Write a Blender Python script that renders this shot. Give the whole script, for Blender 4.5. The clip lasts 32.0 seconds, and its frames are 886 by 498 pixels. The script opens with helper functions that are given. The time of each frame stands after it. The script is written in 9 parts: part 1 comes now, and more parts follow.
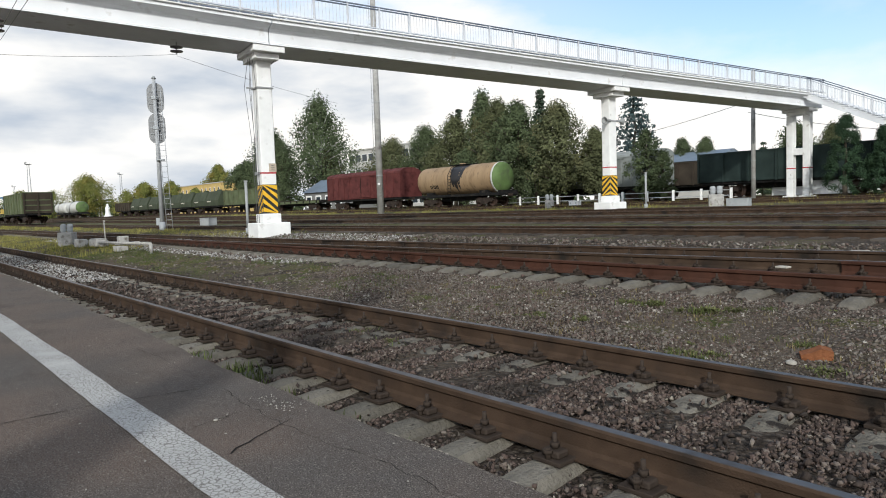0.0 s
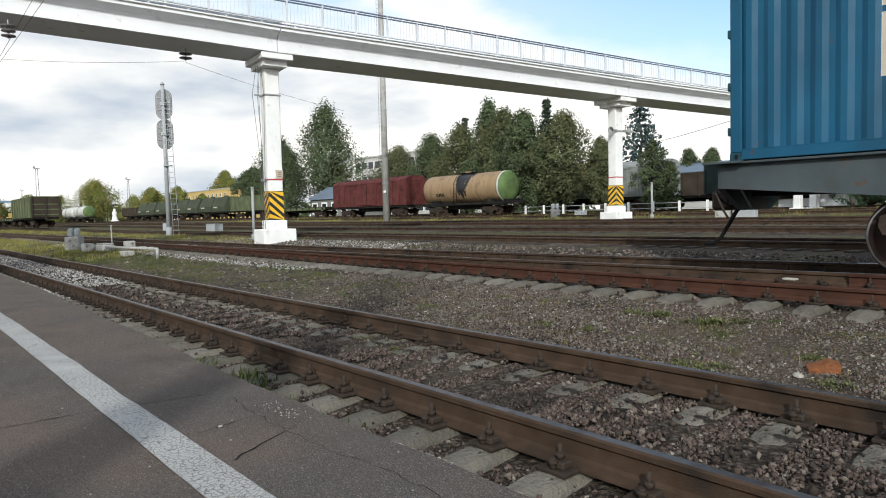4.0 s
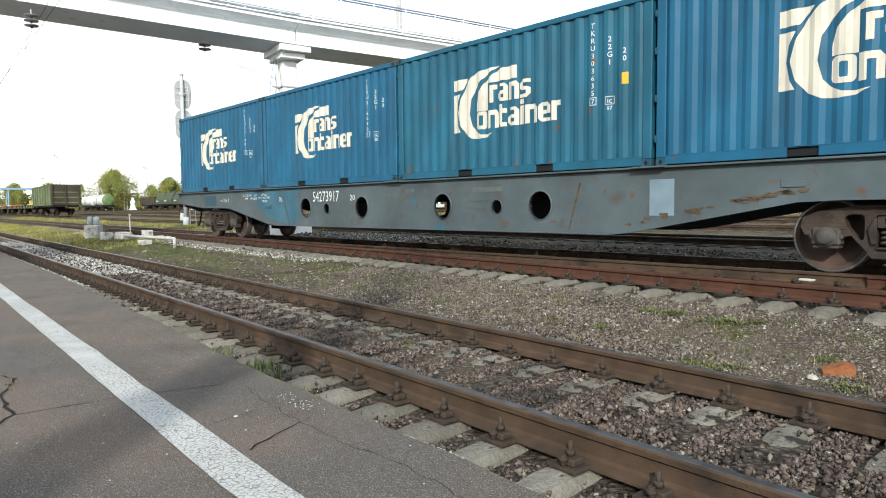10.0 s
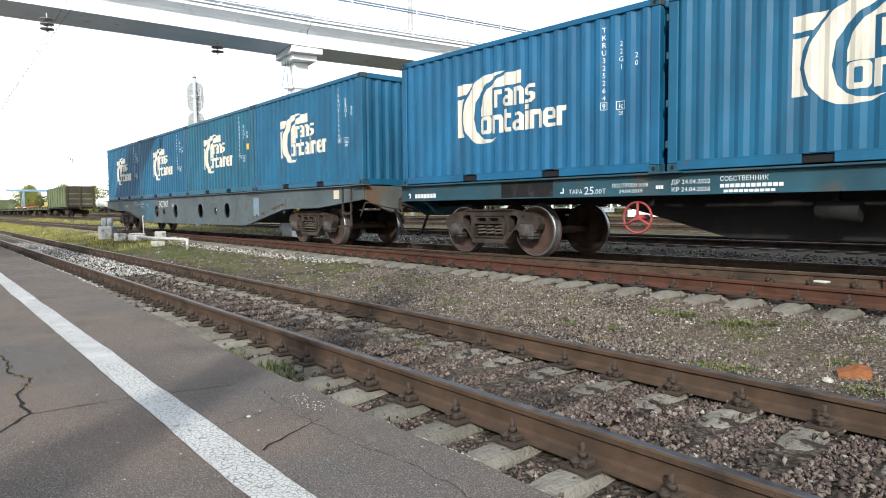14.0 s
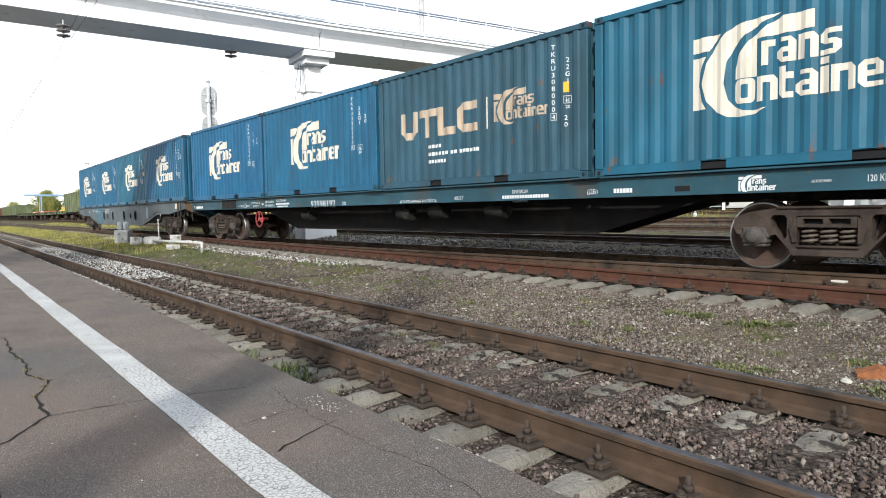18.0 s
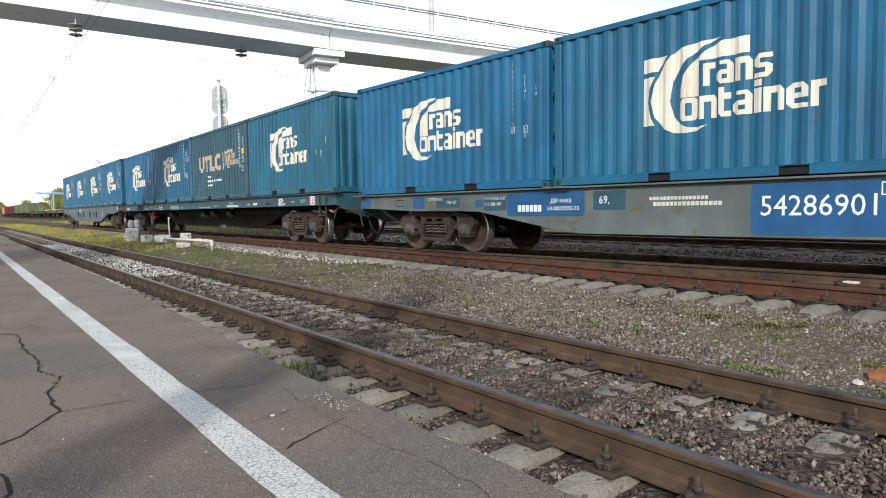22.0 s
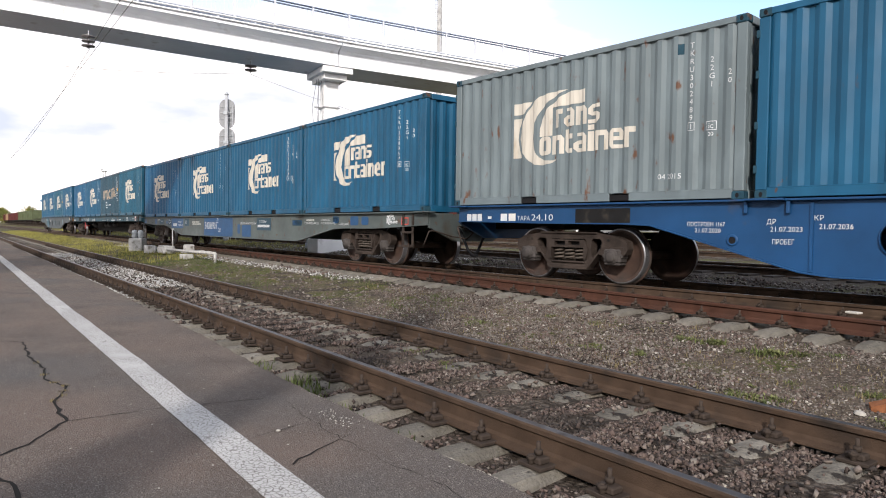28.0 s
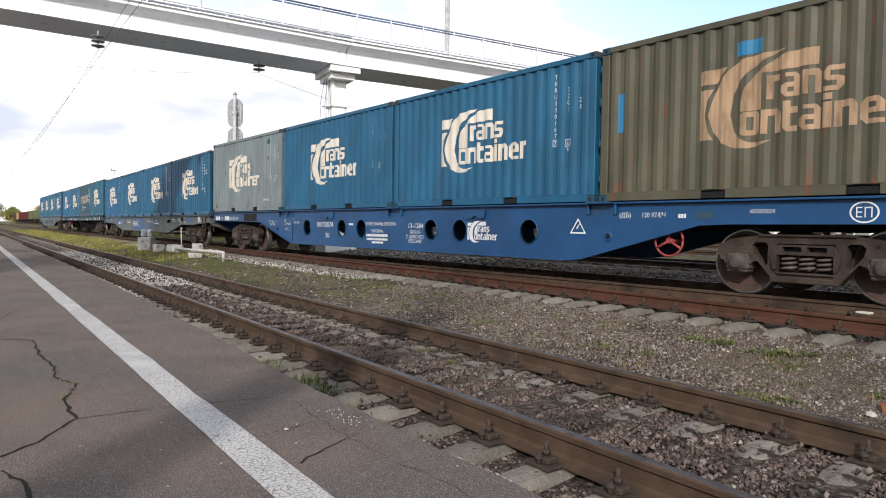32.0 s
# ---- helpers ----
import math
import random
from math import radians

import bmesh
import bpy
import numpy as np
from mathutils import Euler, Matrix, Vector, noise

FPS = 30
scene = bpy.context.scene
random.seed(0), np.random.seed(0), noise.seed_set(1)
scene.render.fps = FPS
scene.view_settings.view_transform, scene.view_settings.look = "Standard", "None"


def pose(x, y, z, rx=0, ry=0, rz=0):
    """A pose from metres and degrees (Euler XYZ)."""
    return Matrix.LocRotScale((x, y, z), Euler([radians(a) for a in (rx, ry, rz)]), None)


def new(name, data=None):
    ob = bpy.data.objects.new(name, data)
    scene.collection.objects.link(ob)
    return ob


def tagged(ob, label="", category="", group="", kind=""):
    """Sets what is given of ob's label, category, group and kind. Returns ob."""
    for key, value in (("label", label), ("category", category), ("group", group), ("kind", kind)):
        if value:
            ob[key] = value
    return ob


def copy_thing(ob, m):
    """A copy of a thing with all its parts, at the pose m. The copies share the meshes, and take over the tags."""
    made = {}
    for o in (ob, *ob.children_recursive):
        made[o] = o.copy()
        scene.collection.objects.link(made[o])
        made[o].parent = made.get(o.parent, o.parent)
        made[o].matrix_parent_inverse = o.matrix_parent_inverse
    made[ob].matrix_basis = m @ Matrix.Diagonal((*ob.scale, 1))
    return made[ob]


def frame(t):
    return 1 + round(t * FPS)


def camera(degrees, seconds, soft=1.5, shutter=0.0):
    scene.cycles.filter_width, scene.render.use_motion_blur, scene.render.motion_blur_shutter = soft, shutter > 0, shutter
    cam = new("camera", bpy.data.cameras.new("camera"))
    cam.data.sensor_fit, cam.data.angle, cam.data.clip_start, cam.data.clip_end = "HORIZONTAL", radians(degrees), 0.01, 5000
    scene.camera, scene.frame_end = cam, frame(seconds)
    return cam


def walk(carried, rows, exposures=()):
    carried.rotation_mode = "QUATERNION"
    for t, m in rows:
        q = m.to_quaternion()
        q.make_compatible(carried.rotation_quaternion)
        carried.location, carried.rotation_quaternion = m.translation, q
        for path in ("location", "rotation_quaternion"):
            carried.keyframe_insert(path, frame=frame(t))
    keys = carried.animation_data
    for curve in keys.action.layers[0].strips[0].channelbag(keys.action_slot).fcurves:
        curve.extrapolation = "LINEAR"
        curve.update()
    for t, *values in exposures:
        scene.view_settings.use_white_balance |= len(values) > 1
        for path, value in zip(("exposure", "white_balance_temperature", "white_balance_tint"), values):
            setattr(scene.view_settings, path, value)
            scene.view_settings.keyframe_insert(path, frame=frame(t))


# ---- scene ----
# The world: x runs along the tracks (the train goes towards -x), y across them away from the platform, z = 0 is the top of the nearest rails.
cam = camera(67.61, 32.0, soft=1.0)
walk(cam, [
    (0.0, pose(-0.009, 0.038, 1.118, 86.250, 1.946, 48.894)),
    (0.5, pose(-0.009, 0.033, 1.116, 86.484, 1.652, 49.027)),
    (1.0, pose(-0.009, 0.035, 1.118, 86.321, 1.673, 49.169)),
    (1.5, pose(-0.011, 0.034, 1.118, 86.532, 1.525, 49.352)),
    (2.0, pose(-0.012, 0.036, 1.116, 86.538, 1.577, 49.069)),
    (2.5, pose(-0.009, 0.032, 1.115, 86.682, 1.545, 49.560)),
    (3.0, pose(-0.012, 0.032, 1.117, 86.758, 1.522, 49.439)),
    (3.5, pose(-0.013, 0.032, 1.120, 86.878, 1.519, 49.335)),
    (5.5, pose(-0.013, 0.026, 1.121, 87.065, 0.699, 49.759)),
    (6.0, pose(-0.009, 0.026, 1.123, 87.107, 0.723, 49.903)),
    (6.5, pose(-0.004, 0.028, 1.127, 87.459, -0.566, 48.239)),
    (7.0, pose(-0.001, 0.029, 1.124, 86.483, 0.157, 48.812)),
    (7.5, pose(-0.015, 0.024, 1.130, 86.755, 0.820, 49.755)),
    (8.0, pose(-0.018, 0.021, 1.139, 86.221, 0.628, 49.617)),
    (8.5, pose(-0.013, 0.025, 1.138, 85.727, 0.107, 49.591)),
    (9.0, pose(-0.006, 0.014, 1.136, 85.958, 0.437, 50.104)),
    (9.5, pose(0.002, 0.013, 1.134, 86.414, 0.610, 50.198)),
    (10.0, pose(0.006, 0.014, 1.137, 86.428, 0.514, 50.666)),
    (10.5, pose(0.004, 0.012, 1.133, 86.402, 0.439, 50.655)),
    (11.0, pose(0.005, 0.013, 1.137, 86.324, 0.505, 50.920)),
    (11.5, pose(0.004, 0.012, 1.134, 86.467, 0.285, 51.200)),
    (12.0, pose(-0.000, 0.011, 1.136, 86.477, 0.376, 51.426)),
    (12.5, pose(0.002, 0.009, 1.134, 86.649, 0.393, 51.541)),
    (13.0, pose(0.004, 0.013, 1.136, 86.611, 0.326, 51.589)),
    (13.5, pose(-0.001, 0.008, 1.138, 86.478, 0.405, 51.652)),
    (14.0, pose(0.003, 0.009, 1.136, 86.555, 0.532, 51.608)),
    (14.5, pose(-0.000, 0.008, 1.132, 86.561, 0.502, 51.571)),
    (16.5, pose(0.002, 0.011, 1.133, 86.473, 0.481, 52.104)),
    (17.0, pose(-0.009, 0.005, 1.131, 86.455, 0.410, 51.995)),
    (17.5, pose(0.000, 0.008, 1.133, 86.758, 0.774, 52.428)),
    (18.0, pose(0.001, 0.006, 1.133, 86.731, 0.913, 52.693)),
    (18.5, pose(-0.001, 0.006, 1.132, 86.672, 0.813, 52.808)),
    (19.0, pose(-0.004, 0.005, 1.129, 86.632, 0.695, 53.080)),
    (19.5, pose(0.002, 0.007, 1.135, 86.482, 0.684, 53.255)),
    (20.0, pose(0.000, 0.006, 1.131, 86.475, 0.691, 53.349)),
    (20.5, pose(-0.001, 0.003, 1.132, 86.367, 0.818, 53.603)),
    (21.0, pose(-0.006, 0.003, 1.128, 86.484, 0.729, 53.668)),
    (21.5, pose(-0.006, 0.004, 1.130, 86.550, 0.735, 53.466)),
    (22.0, pose(0.001, 0.006, 1.131, 86.672, 0.730, 53.472)),
    (22.5, pose(-0.008, -0.001, 1.130, 86.632, 0.661, 53.257)),
    (23.0, pose(0.000, 0.009, 1.133, 86.583, 0.599, 53.255)),
    (23.5, pose(-0.005, 0.004, 1.132, 86.844, 0.632, 53.597)),
    (24.0, pose(-0.007, 0.001, 1.131, 86.722, 0.851, 53.491)),
    (24.5, pose(-0.005, -0.007, 1.138, 87.382, -0.122, 53.582)),
    (25.0, pose(0.007, -0.022, 1.141, 87.454, -0.261, 53.555)),
    (25.5, pose(0.018, -0.042, 1.145, 88.076, -0.916, 52.844)),
    (27.5, pose(0.014, -0.050, 1.147, 88.174, -0.577, 53.648)),
    (28.0, pose(0.012, -0.054, 1.146, 88.241, -0.817, 53.651)),
    (28.5, pose(0.015, -0.054, 1.149, 88.357, -0.840, 53.572)),
    (29.0, pose(0.010, -0.054, 1.150, 88.141, -0.973, 53.760)),
    (29.5, pose(0.008, -0.057, 1.149, 87.914, -0.917, 53.854)),
    (30.0, pose(0.007, -0.056, 1.149, 88.046, -0.824, 54.041)),
    (30.5, pose(0.007, -0.054, 1.149, 88.006, -0.904, 53.967)),
    (31.0, pose(0.008, -0.056, 1.148, 88.084, -0.904, 53.893)),
    (31.5, pose(0.008, -0.054, 1.149, 88.106, -0.748, 53.933)),
    (32.0, pose(0.007, -0.054, 1.145, 88.169, -0.861, 54.293)),
], exposures=[(0, 0.0, 6150, 8), (3.5, 0.05, 6150, 7), (5.5, 0.35, 6200, 6), (7, 0.6, 6200, 5), (9, 0.85, 6200, 4), (11.5, 0.92, 6220, 3), (14, 0.97, 6150, 7), (19, 0.93, 6200, 8), (24, 0.72, 6250, 8), (25.5, 0.66, 6300, 11), (28, 0.54, 6400, 15), (32, 0.5, 6400, 14)])

# ---- light ----
SUN_DIR = Vector((-0.695, 0.719, -0.50)).normalized()  # the way the sunlight goes
sun = new("sun", bpy.data.lights.new("sun", "SUN"))
sun.data.energy, sun.data.angle, sun.data.color = 2.7, radians(1.8), (1.0, 0.94, 0.85)
sun.rotation_mode = "QUATERNION"
sun.rotation_quaternion = SUN_DIR.to_track_quat("-Z", "Y")
from mathutils.geometry import tessellate_polygon

world = bpy.data.worlds.new("sky")
scene.world = world
world.use_nodes = True


def build_sky():
    nt = world.node_tree
    nt.nodes.clear()
    N, L = nt.nodes.new, nt.links.new
    out, bg = N("ShaderNodeOutputWorld"), N("ShaderNodeBackground")
    sky = N("ShaderNodeTexSky")
    sky.sky_type, sky.sun_disc = "NISHITA", False
    sky.sun_elevation = math.asin(-SUN_DIR.z)
    sky.sun_rotation = math.atan2(-SUN_DIR.x, -SUN_DIR.y)
    sky.air_density, sky.dust_density, sky.ozone_density = 1.0, 2.0, 1.0
    co, sep = N("ShaderNodeTexCoord"), N("ShaderNodeSeparateXYZ")
    L(co.outputs["Generated"], sep.inputs[0])
    # clouds: flattened noise over the dome, thick and white near the horizon, thin overhead
    mp = N("ShaderNodeMapping")
    mp.inputs["Scale"].default_value = (1.6, 1.6, 4.2)
    mp.inputs["Location"].default_value = (0.35, 0.1, 0.0)
    L(co.outputs["Generated"], mp.inputs[0])
    n1 = N("ShaderNodeTexNoise")
    n1.inputs["Scale"].default_value, n1.inputs["Detail"].default_value, n1.inputs["Roughness"].default_value = 1.5, 9, 0.55
    L(mp.outputs[0], n1.inputs["Vector"])
    add = N("ShaderNodeMath")
    add.operation = "MULTIPLY_ADD"
    add.inputs[1].default_value, add.inputs[2].default_value = -0.75, 0.36
    L(sep.outputs[2], add.inputs[0])
    def towards(d, lo, hi):
        """How far the view goes towards a part of the sky."""
        dot, rng = N("ShaderNodeVectorMath"), N("ShaderNodeMapRange")
        dot.operation = "DOT_PRODUCT"
        dot.inputs[1].default_value = Vector(d).normalized()
        L(co.outputs["Generated"], dot.inputs[0])
        rng.interpolation_type = "SMOOTHSTEP"
        rng.inputs[1].default_value, rng.inputs[2].default_value = lo, hi
        L(dot.outputs["Value"], rng.inputs[0])
        return rng.outputs[0]

    clear = N("ShaderNodeMath")
    clear.operation = "MULTIPLY_ADD"
    clear.inputs[1].default_value = -0.34
    L(towards((-0.28, 0.80, 0.58), 0.86, 0.97), clear.inputs[0])
    L(add.outputs[0], clear.inputs[2])
    tot = N("ShaderNodeMath")
    tot.operation = "ADD"
    L(n1.outputs["Fac"], tot.inputs[0])
    L(clear.outputs[0], tot.inputs[1])
    ramp = N("ShaderNodeValToRGB")
    ramp.color_ramp.elements[0].position, ramp.color_ramp.elements[1].position = 0.50, 0.66
    ramp.color_ramp.elements[0].color = (0.40, 0.40, 0.40, 1)
    L(tot.outputs[0], ramp.inputs[0])
    # grey bellies low on the left
    n2 = N("ShaderNodeTexNoise")
    n2.inputs["Scale"].default_value, n2.inputs["Detail"].default_value = 2.2, 8
    mp2 = N("ShaderNodeMapping")
    mp2.inputs["Scale"].default_value = (1.3, 1.3, 4.2)
    mp2.inputs["Location"].default_value = (3.1, 1.7, 0.2)
    L(co.outputs["Generated"], mp2.inputs[0])
    L(mp2.outputs[0], n2.inputs["Vector"])
    r2 = N("ShaderNodeValToRGB")
    r2.color_ramp.elements[0].position, r2.color_ramp.elements[1].position = 0.49, 0.68
    r2.color_ramp.elements[0].color, r2.color_ramp.elements[1].color = (9.2, 8.7, 8.1, 1), (4.6, 5.0, 5.6, 1)
    low = N("ShaderNodeMath")
    low.operation = "MULTIPLY_ADD"
    low.inputs[1].default_value = 0.27
    L(towards((-0.96, 0.27, 0.07), 0.80, 0.985), low.inputs[0])
    drop = N("ShaderNodeMath")
    drop.operation = "ADD"
    drop.inputs[1].default_value = -0.26
    L(n2.outputs["Fac"], drop.inputs[0])
    L(drop.outputs[0], low.inputs[2])
    L(low.outputs[0], r2.inputs[0])
    mix = N("ShaderNodeMix")
    mix.data_type = "RGBA"
    thin = N("ShaderNodeMapRange")
    thin.inputs[3].default_value, thin.inputs[4].default_value = 1.0, 0.22
    L(towards((-0.28, 0.80, 0.58), 0.86, 0.97), thin.inputs[0])
    cover = N("ShaderNodeMath")
    cover.operation = "MULTIPLY"
    L(ramp.outputs[0], cover.inputs[0])
    L(thin.outputs[0], cover.inputs[1])
    L(cover.outputs[0], mix.inputs[0])
    tint = N("ShaderNodeMix")
    tint.data_type, tint.blend_type = "RGBA", "MULTIPLY"
    tint.inputs[0].default_value, tint.inputs[7].default_value = 1.0, (1.32, 1.57, 1.7, 1)
    L(sky.outputs[0], tint.inputs[6])
    L(tint.outputs[2], mix.inputs[6])
    L(r2.outputs[0], mix.inputs[7])
    bg.inputs["Strength"].default_value = 0.12
    L(mix.outputs[2], bg.inputs["Color"])
    L(bg.outputs[0], out.inputs["Surface"])


build_sky()

# ---- mesh helpers ----


class Mesh:
    """Collects vertices and faces of one mesh."""

    def __init__(self):
        self.v, self.f, self.s = [], [], []

    def add(self, verts, faces, smooth=False):
        k = len(self.v)
        self.v += [tuple(p) for p in verts]
        self.f += [tuple(k + i for i in q) for q in faces]
        self.s += [smooth] * len(faces)
        return self

    def box(self, x0, y0, z0, x1, y1, z1, b=0.0):
        if b <= 0:
            v = [(x, y, z) for z in (z0, z1) for y in (y0, y1) for x in (x0, x1)]
            return self.add(v, [(0, 2, 3, 1), (4, 5, 7, 6), (0, 1, 5, 4), (2, 6, 7, 3), (0, 4, 6, 2), (1, 3, 7, 5)])
        # box with chamfered edges
        v, ids = [], {}
        for i, x in enumerate((x0, x1)):
            for j, y in enumerate((y0, y1)):
                for k, z in enumerate((z0, z1)):
                    sx, sy, sz = (b if i == 0 else -b), (b if j == 0 else -b), (b if k == 0 else -b)
                    for a, p in enumerate(((x, y + sy, z + sz), (x + sx, y, z + sz), (x + sx, y + sy, z))):
                        ids[i, j, k, a] = len(v)
                        v.append(p)
        fs = []
        for s in (0, 1):
            q = [(s, 0, 0, 0), (s, 1, 0, 0), (s, 1, 1, 0), (s, 0, 1, 0)]
            fs.append([ids[a] for a in (q if s else q[::-1])])
            q = [(0, s, 0, 1), (1, s, 0, 1), (1, s, 1, 1), (0, s, 1, 1)]
            fs.append([ids[a] for a in (q[::-1] if s else q)])
            q = [(0, 0, s, 2), (1, 0, s, 2), (1, 1, s, 2), (0, 1, s, 2)]
            fs.append([ids[a] for a in (q if s else q[::-1])])
        for s in (0, 1):
            for u in (0, 1):
                fs.append([ids[s, u, 0, 0], ids[s, u, 0, 1], ids[s, u, 1, 1], ids[s, u, 1, 0]])
                fs.append([ids[s, 0, u, 0], ids[s, 0, u, 2], ids[s, 1, u, 2], ids[s, 1, u, 0]])
                fs.append([ids[0, s, u, 1], ids[0, s, u, 2], ids[1, s, u, 2], ids[1, s, u, 1]])
        for i in (0, 1):
            for j in (0, 1):
                for k in (0, 1):
                    fs.append([ids[i, j, k, a] for a in (0, 1, 2)])
        return self.add(v, fs)

    def prism(self, poly, a0, a1, axis="y", smooth=False):
        """A polygon, drawn in the two other axes in order, drawn out along an axis."""
        put = {"x": lambda p, a: (a, p[0], p[1]), "y": lambda p, a: (p[0], a, p[1]), "z": lambda p, a: (p[0], p[1], a)}[axis]
        n = len(poly)
        v = [put(p, a0) for p in poly] + [put(p, a1) for p in poly]
        self.add(v, [tuple(range(n))[::-1], tuple(range(n, 2 * n))])
        k = len(self.v) - 2 * n
        self.f += [(k + i, k + (i + 1) % n, k + n + (i + 1) % n, k + n + i) for i in range(n)]
        self.s += [smooth] * n
        return self

    def tube(self, p0, p1, r0, r1=None, n=12, caps=True):
        p0, p1 = Vector(p0), Vector(p1)
        r1 = r0 if r1 is None else r1
        d = (p1 - p0).normalized()
        a = d.orthogonal().normalized()
        b = d.cross(a)
        ring = [(math.cos(2 * math.pi * i / n), math.sin(2 * math.pi * i / n)) for i in range(n)]
        v = [p0 + (a * c + b * s) * r0 for c, s in ring] + [p1 + (a * c + b * s) * r1 for c, s in ring]
        self.add(v, [(i, (i + 1) % n, n + (i + 1) % n, n + i) for i in range(n)], True)
        if caps:
            k = len(self.v) - 2 * n
            self.f += [tuple(k + i for i in range(n))[::-1], tuple(k + n + i for i in range(n))]
            self.s += [False, False]
        return self

    def path(self, pts, r, n=8):
        """A round rod bent along a line of points, in one piece."""
        pts = [Vector(p) for p in pts]
        v, m = [], len(pts)
        a = (pts[1] - pts[0]).orthogonal().normalized()
        for i, p in enumerate(pts):
            d = (pts[min(i + 1, m - 1)] - pts[max(i - 1, 0)]).normalized()
            a = (a - d * a.dot(d)).normalized()
            b = d.cross(a)
            v += [p + (a * math.cos(2 * math.pi * k / n) + b * math.sin(2 * math.pi * k / n)) * r for k in range(n)]
        self.add(v, [(i * n + k, i * n + (k + 1) % n, (i + 1) * n + (k + 1) % n, (i + 1) * n + k) for i in range(m - 1) for k in range(n)], True)
        k = len(self.v) - m * n
        self.f += [tuple(k + i for i in range(n))[::-1], tuple(k + (m - 1) * n + i for i in range(n))]
        self.s += [False, False]
        return self

    def lathe(self, prof, centre, axis="y", n=28, smooth=True):
        """Turns a profile of (along, radius) round an axis through the centre."""
        cx, cy, cz = centre
        v = []
        for a, r in prof:
            for i in range(n):
                c, s = r * math.cos(2 * math.pi * i / n), r * math.sin(2 * math.pi * i / n)
                v.append({"y": (cx + c, cy + a, cz + s), "x": (cx + a, cy + c, cz + s), "z": (cx + c, cy + s, cz + a)}[axis])
        m = len(prof)
        return self.add(v, [(k * n + i, k * n + (i + 1) % n, (k + 1) * n + (i + 1) % n, (k + 1) * n + i) for k in range(m - 1) for i in range(n)], smooth)

    def data(self, name, mat):
        me = bpy.data.meshes.new(name)
        me.from_pydata(self.v, [], self.f)
        for m in (mat if isinstance(mat, (list, tuple)) else [mat]):
            me.materials.append(m)
        me.polygons.foreach_set("use_smooth", self.s)
        bm = bmesh.new()
        bm.from_mesh(me)
        bmesh.ops.recalc_face_normals(bm, faces=bm.faces)
        bm.to_mesh(me)
        bm.free()
        me.update()
        return me


def part(name, m, mat, parent=None, label="", at=None):
    """Links a Mesh (or ready mesh data) as one object under a thing or part."""
    ob = new(name, m.data(name, mat) if isinstance(m, Mesh) else m)
    if parent is not None:
        ob.parent = parent
    if at is not None:
        ob.matrix_basis = at
    if label:
        ob["label"] = label
    return ob


def thing(name, label, category, group="", at=None, kind=""):
    ob = new(name)
    ob.empty_display_size = 0.2
    if at is not None:
        ob.matrix_basis = at
    return tagged(ob, label, category, group, kind)


def solid(name, m, mat, label, category, group="", at=None, kind=""):
    return tagged(part(name, m, mat, at=at), label, category, group, kind)


# ---- materials ----


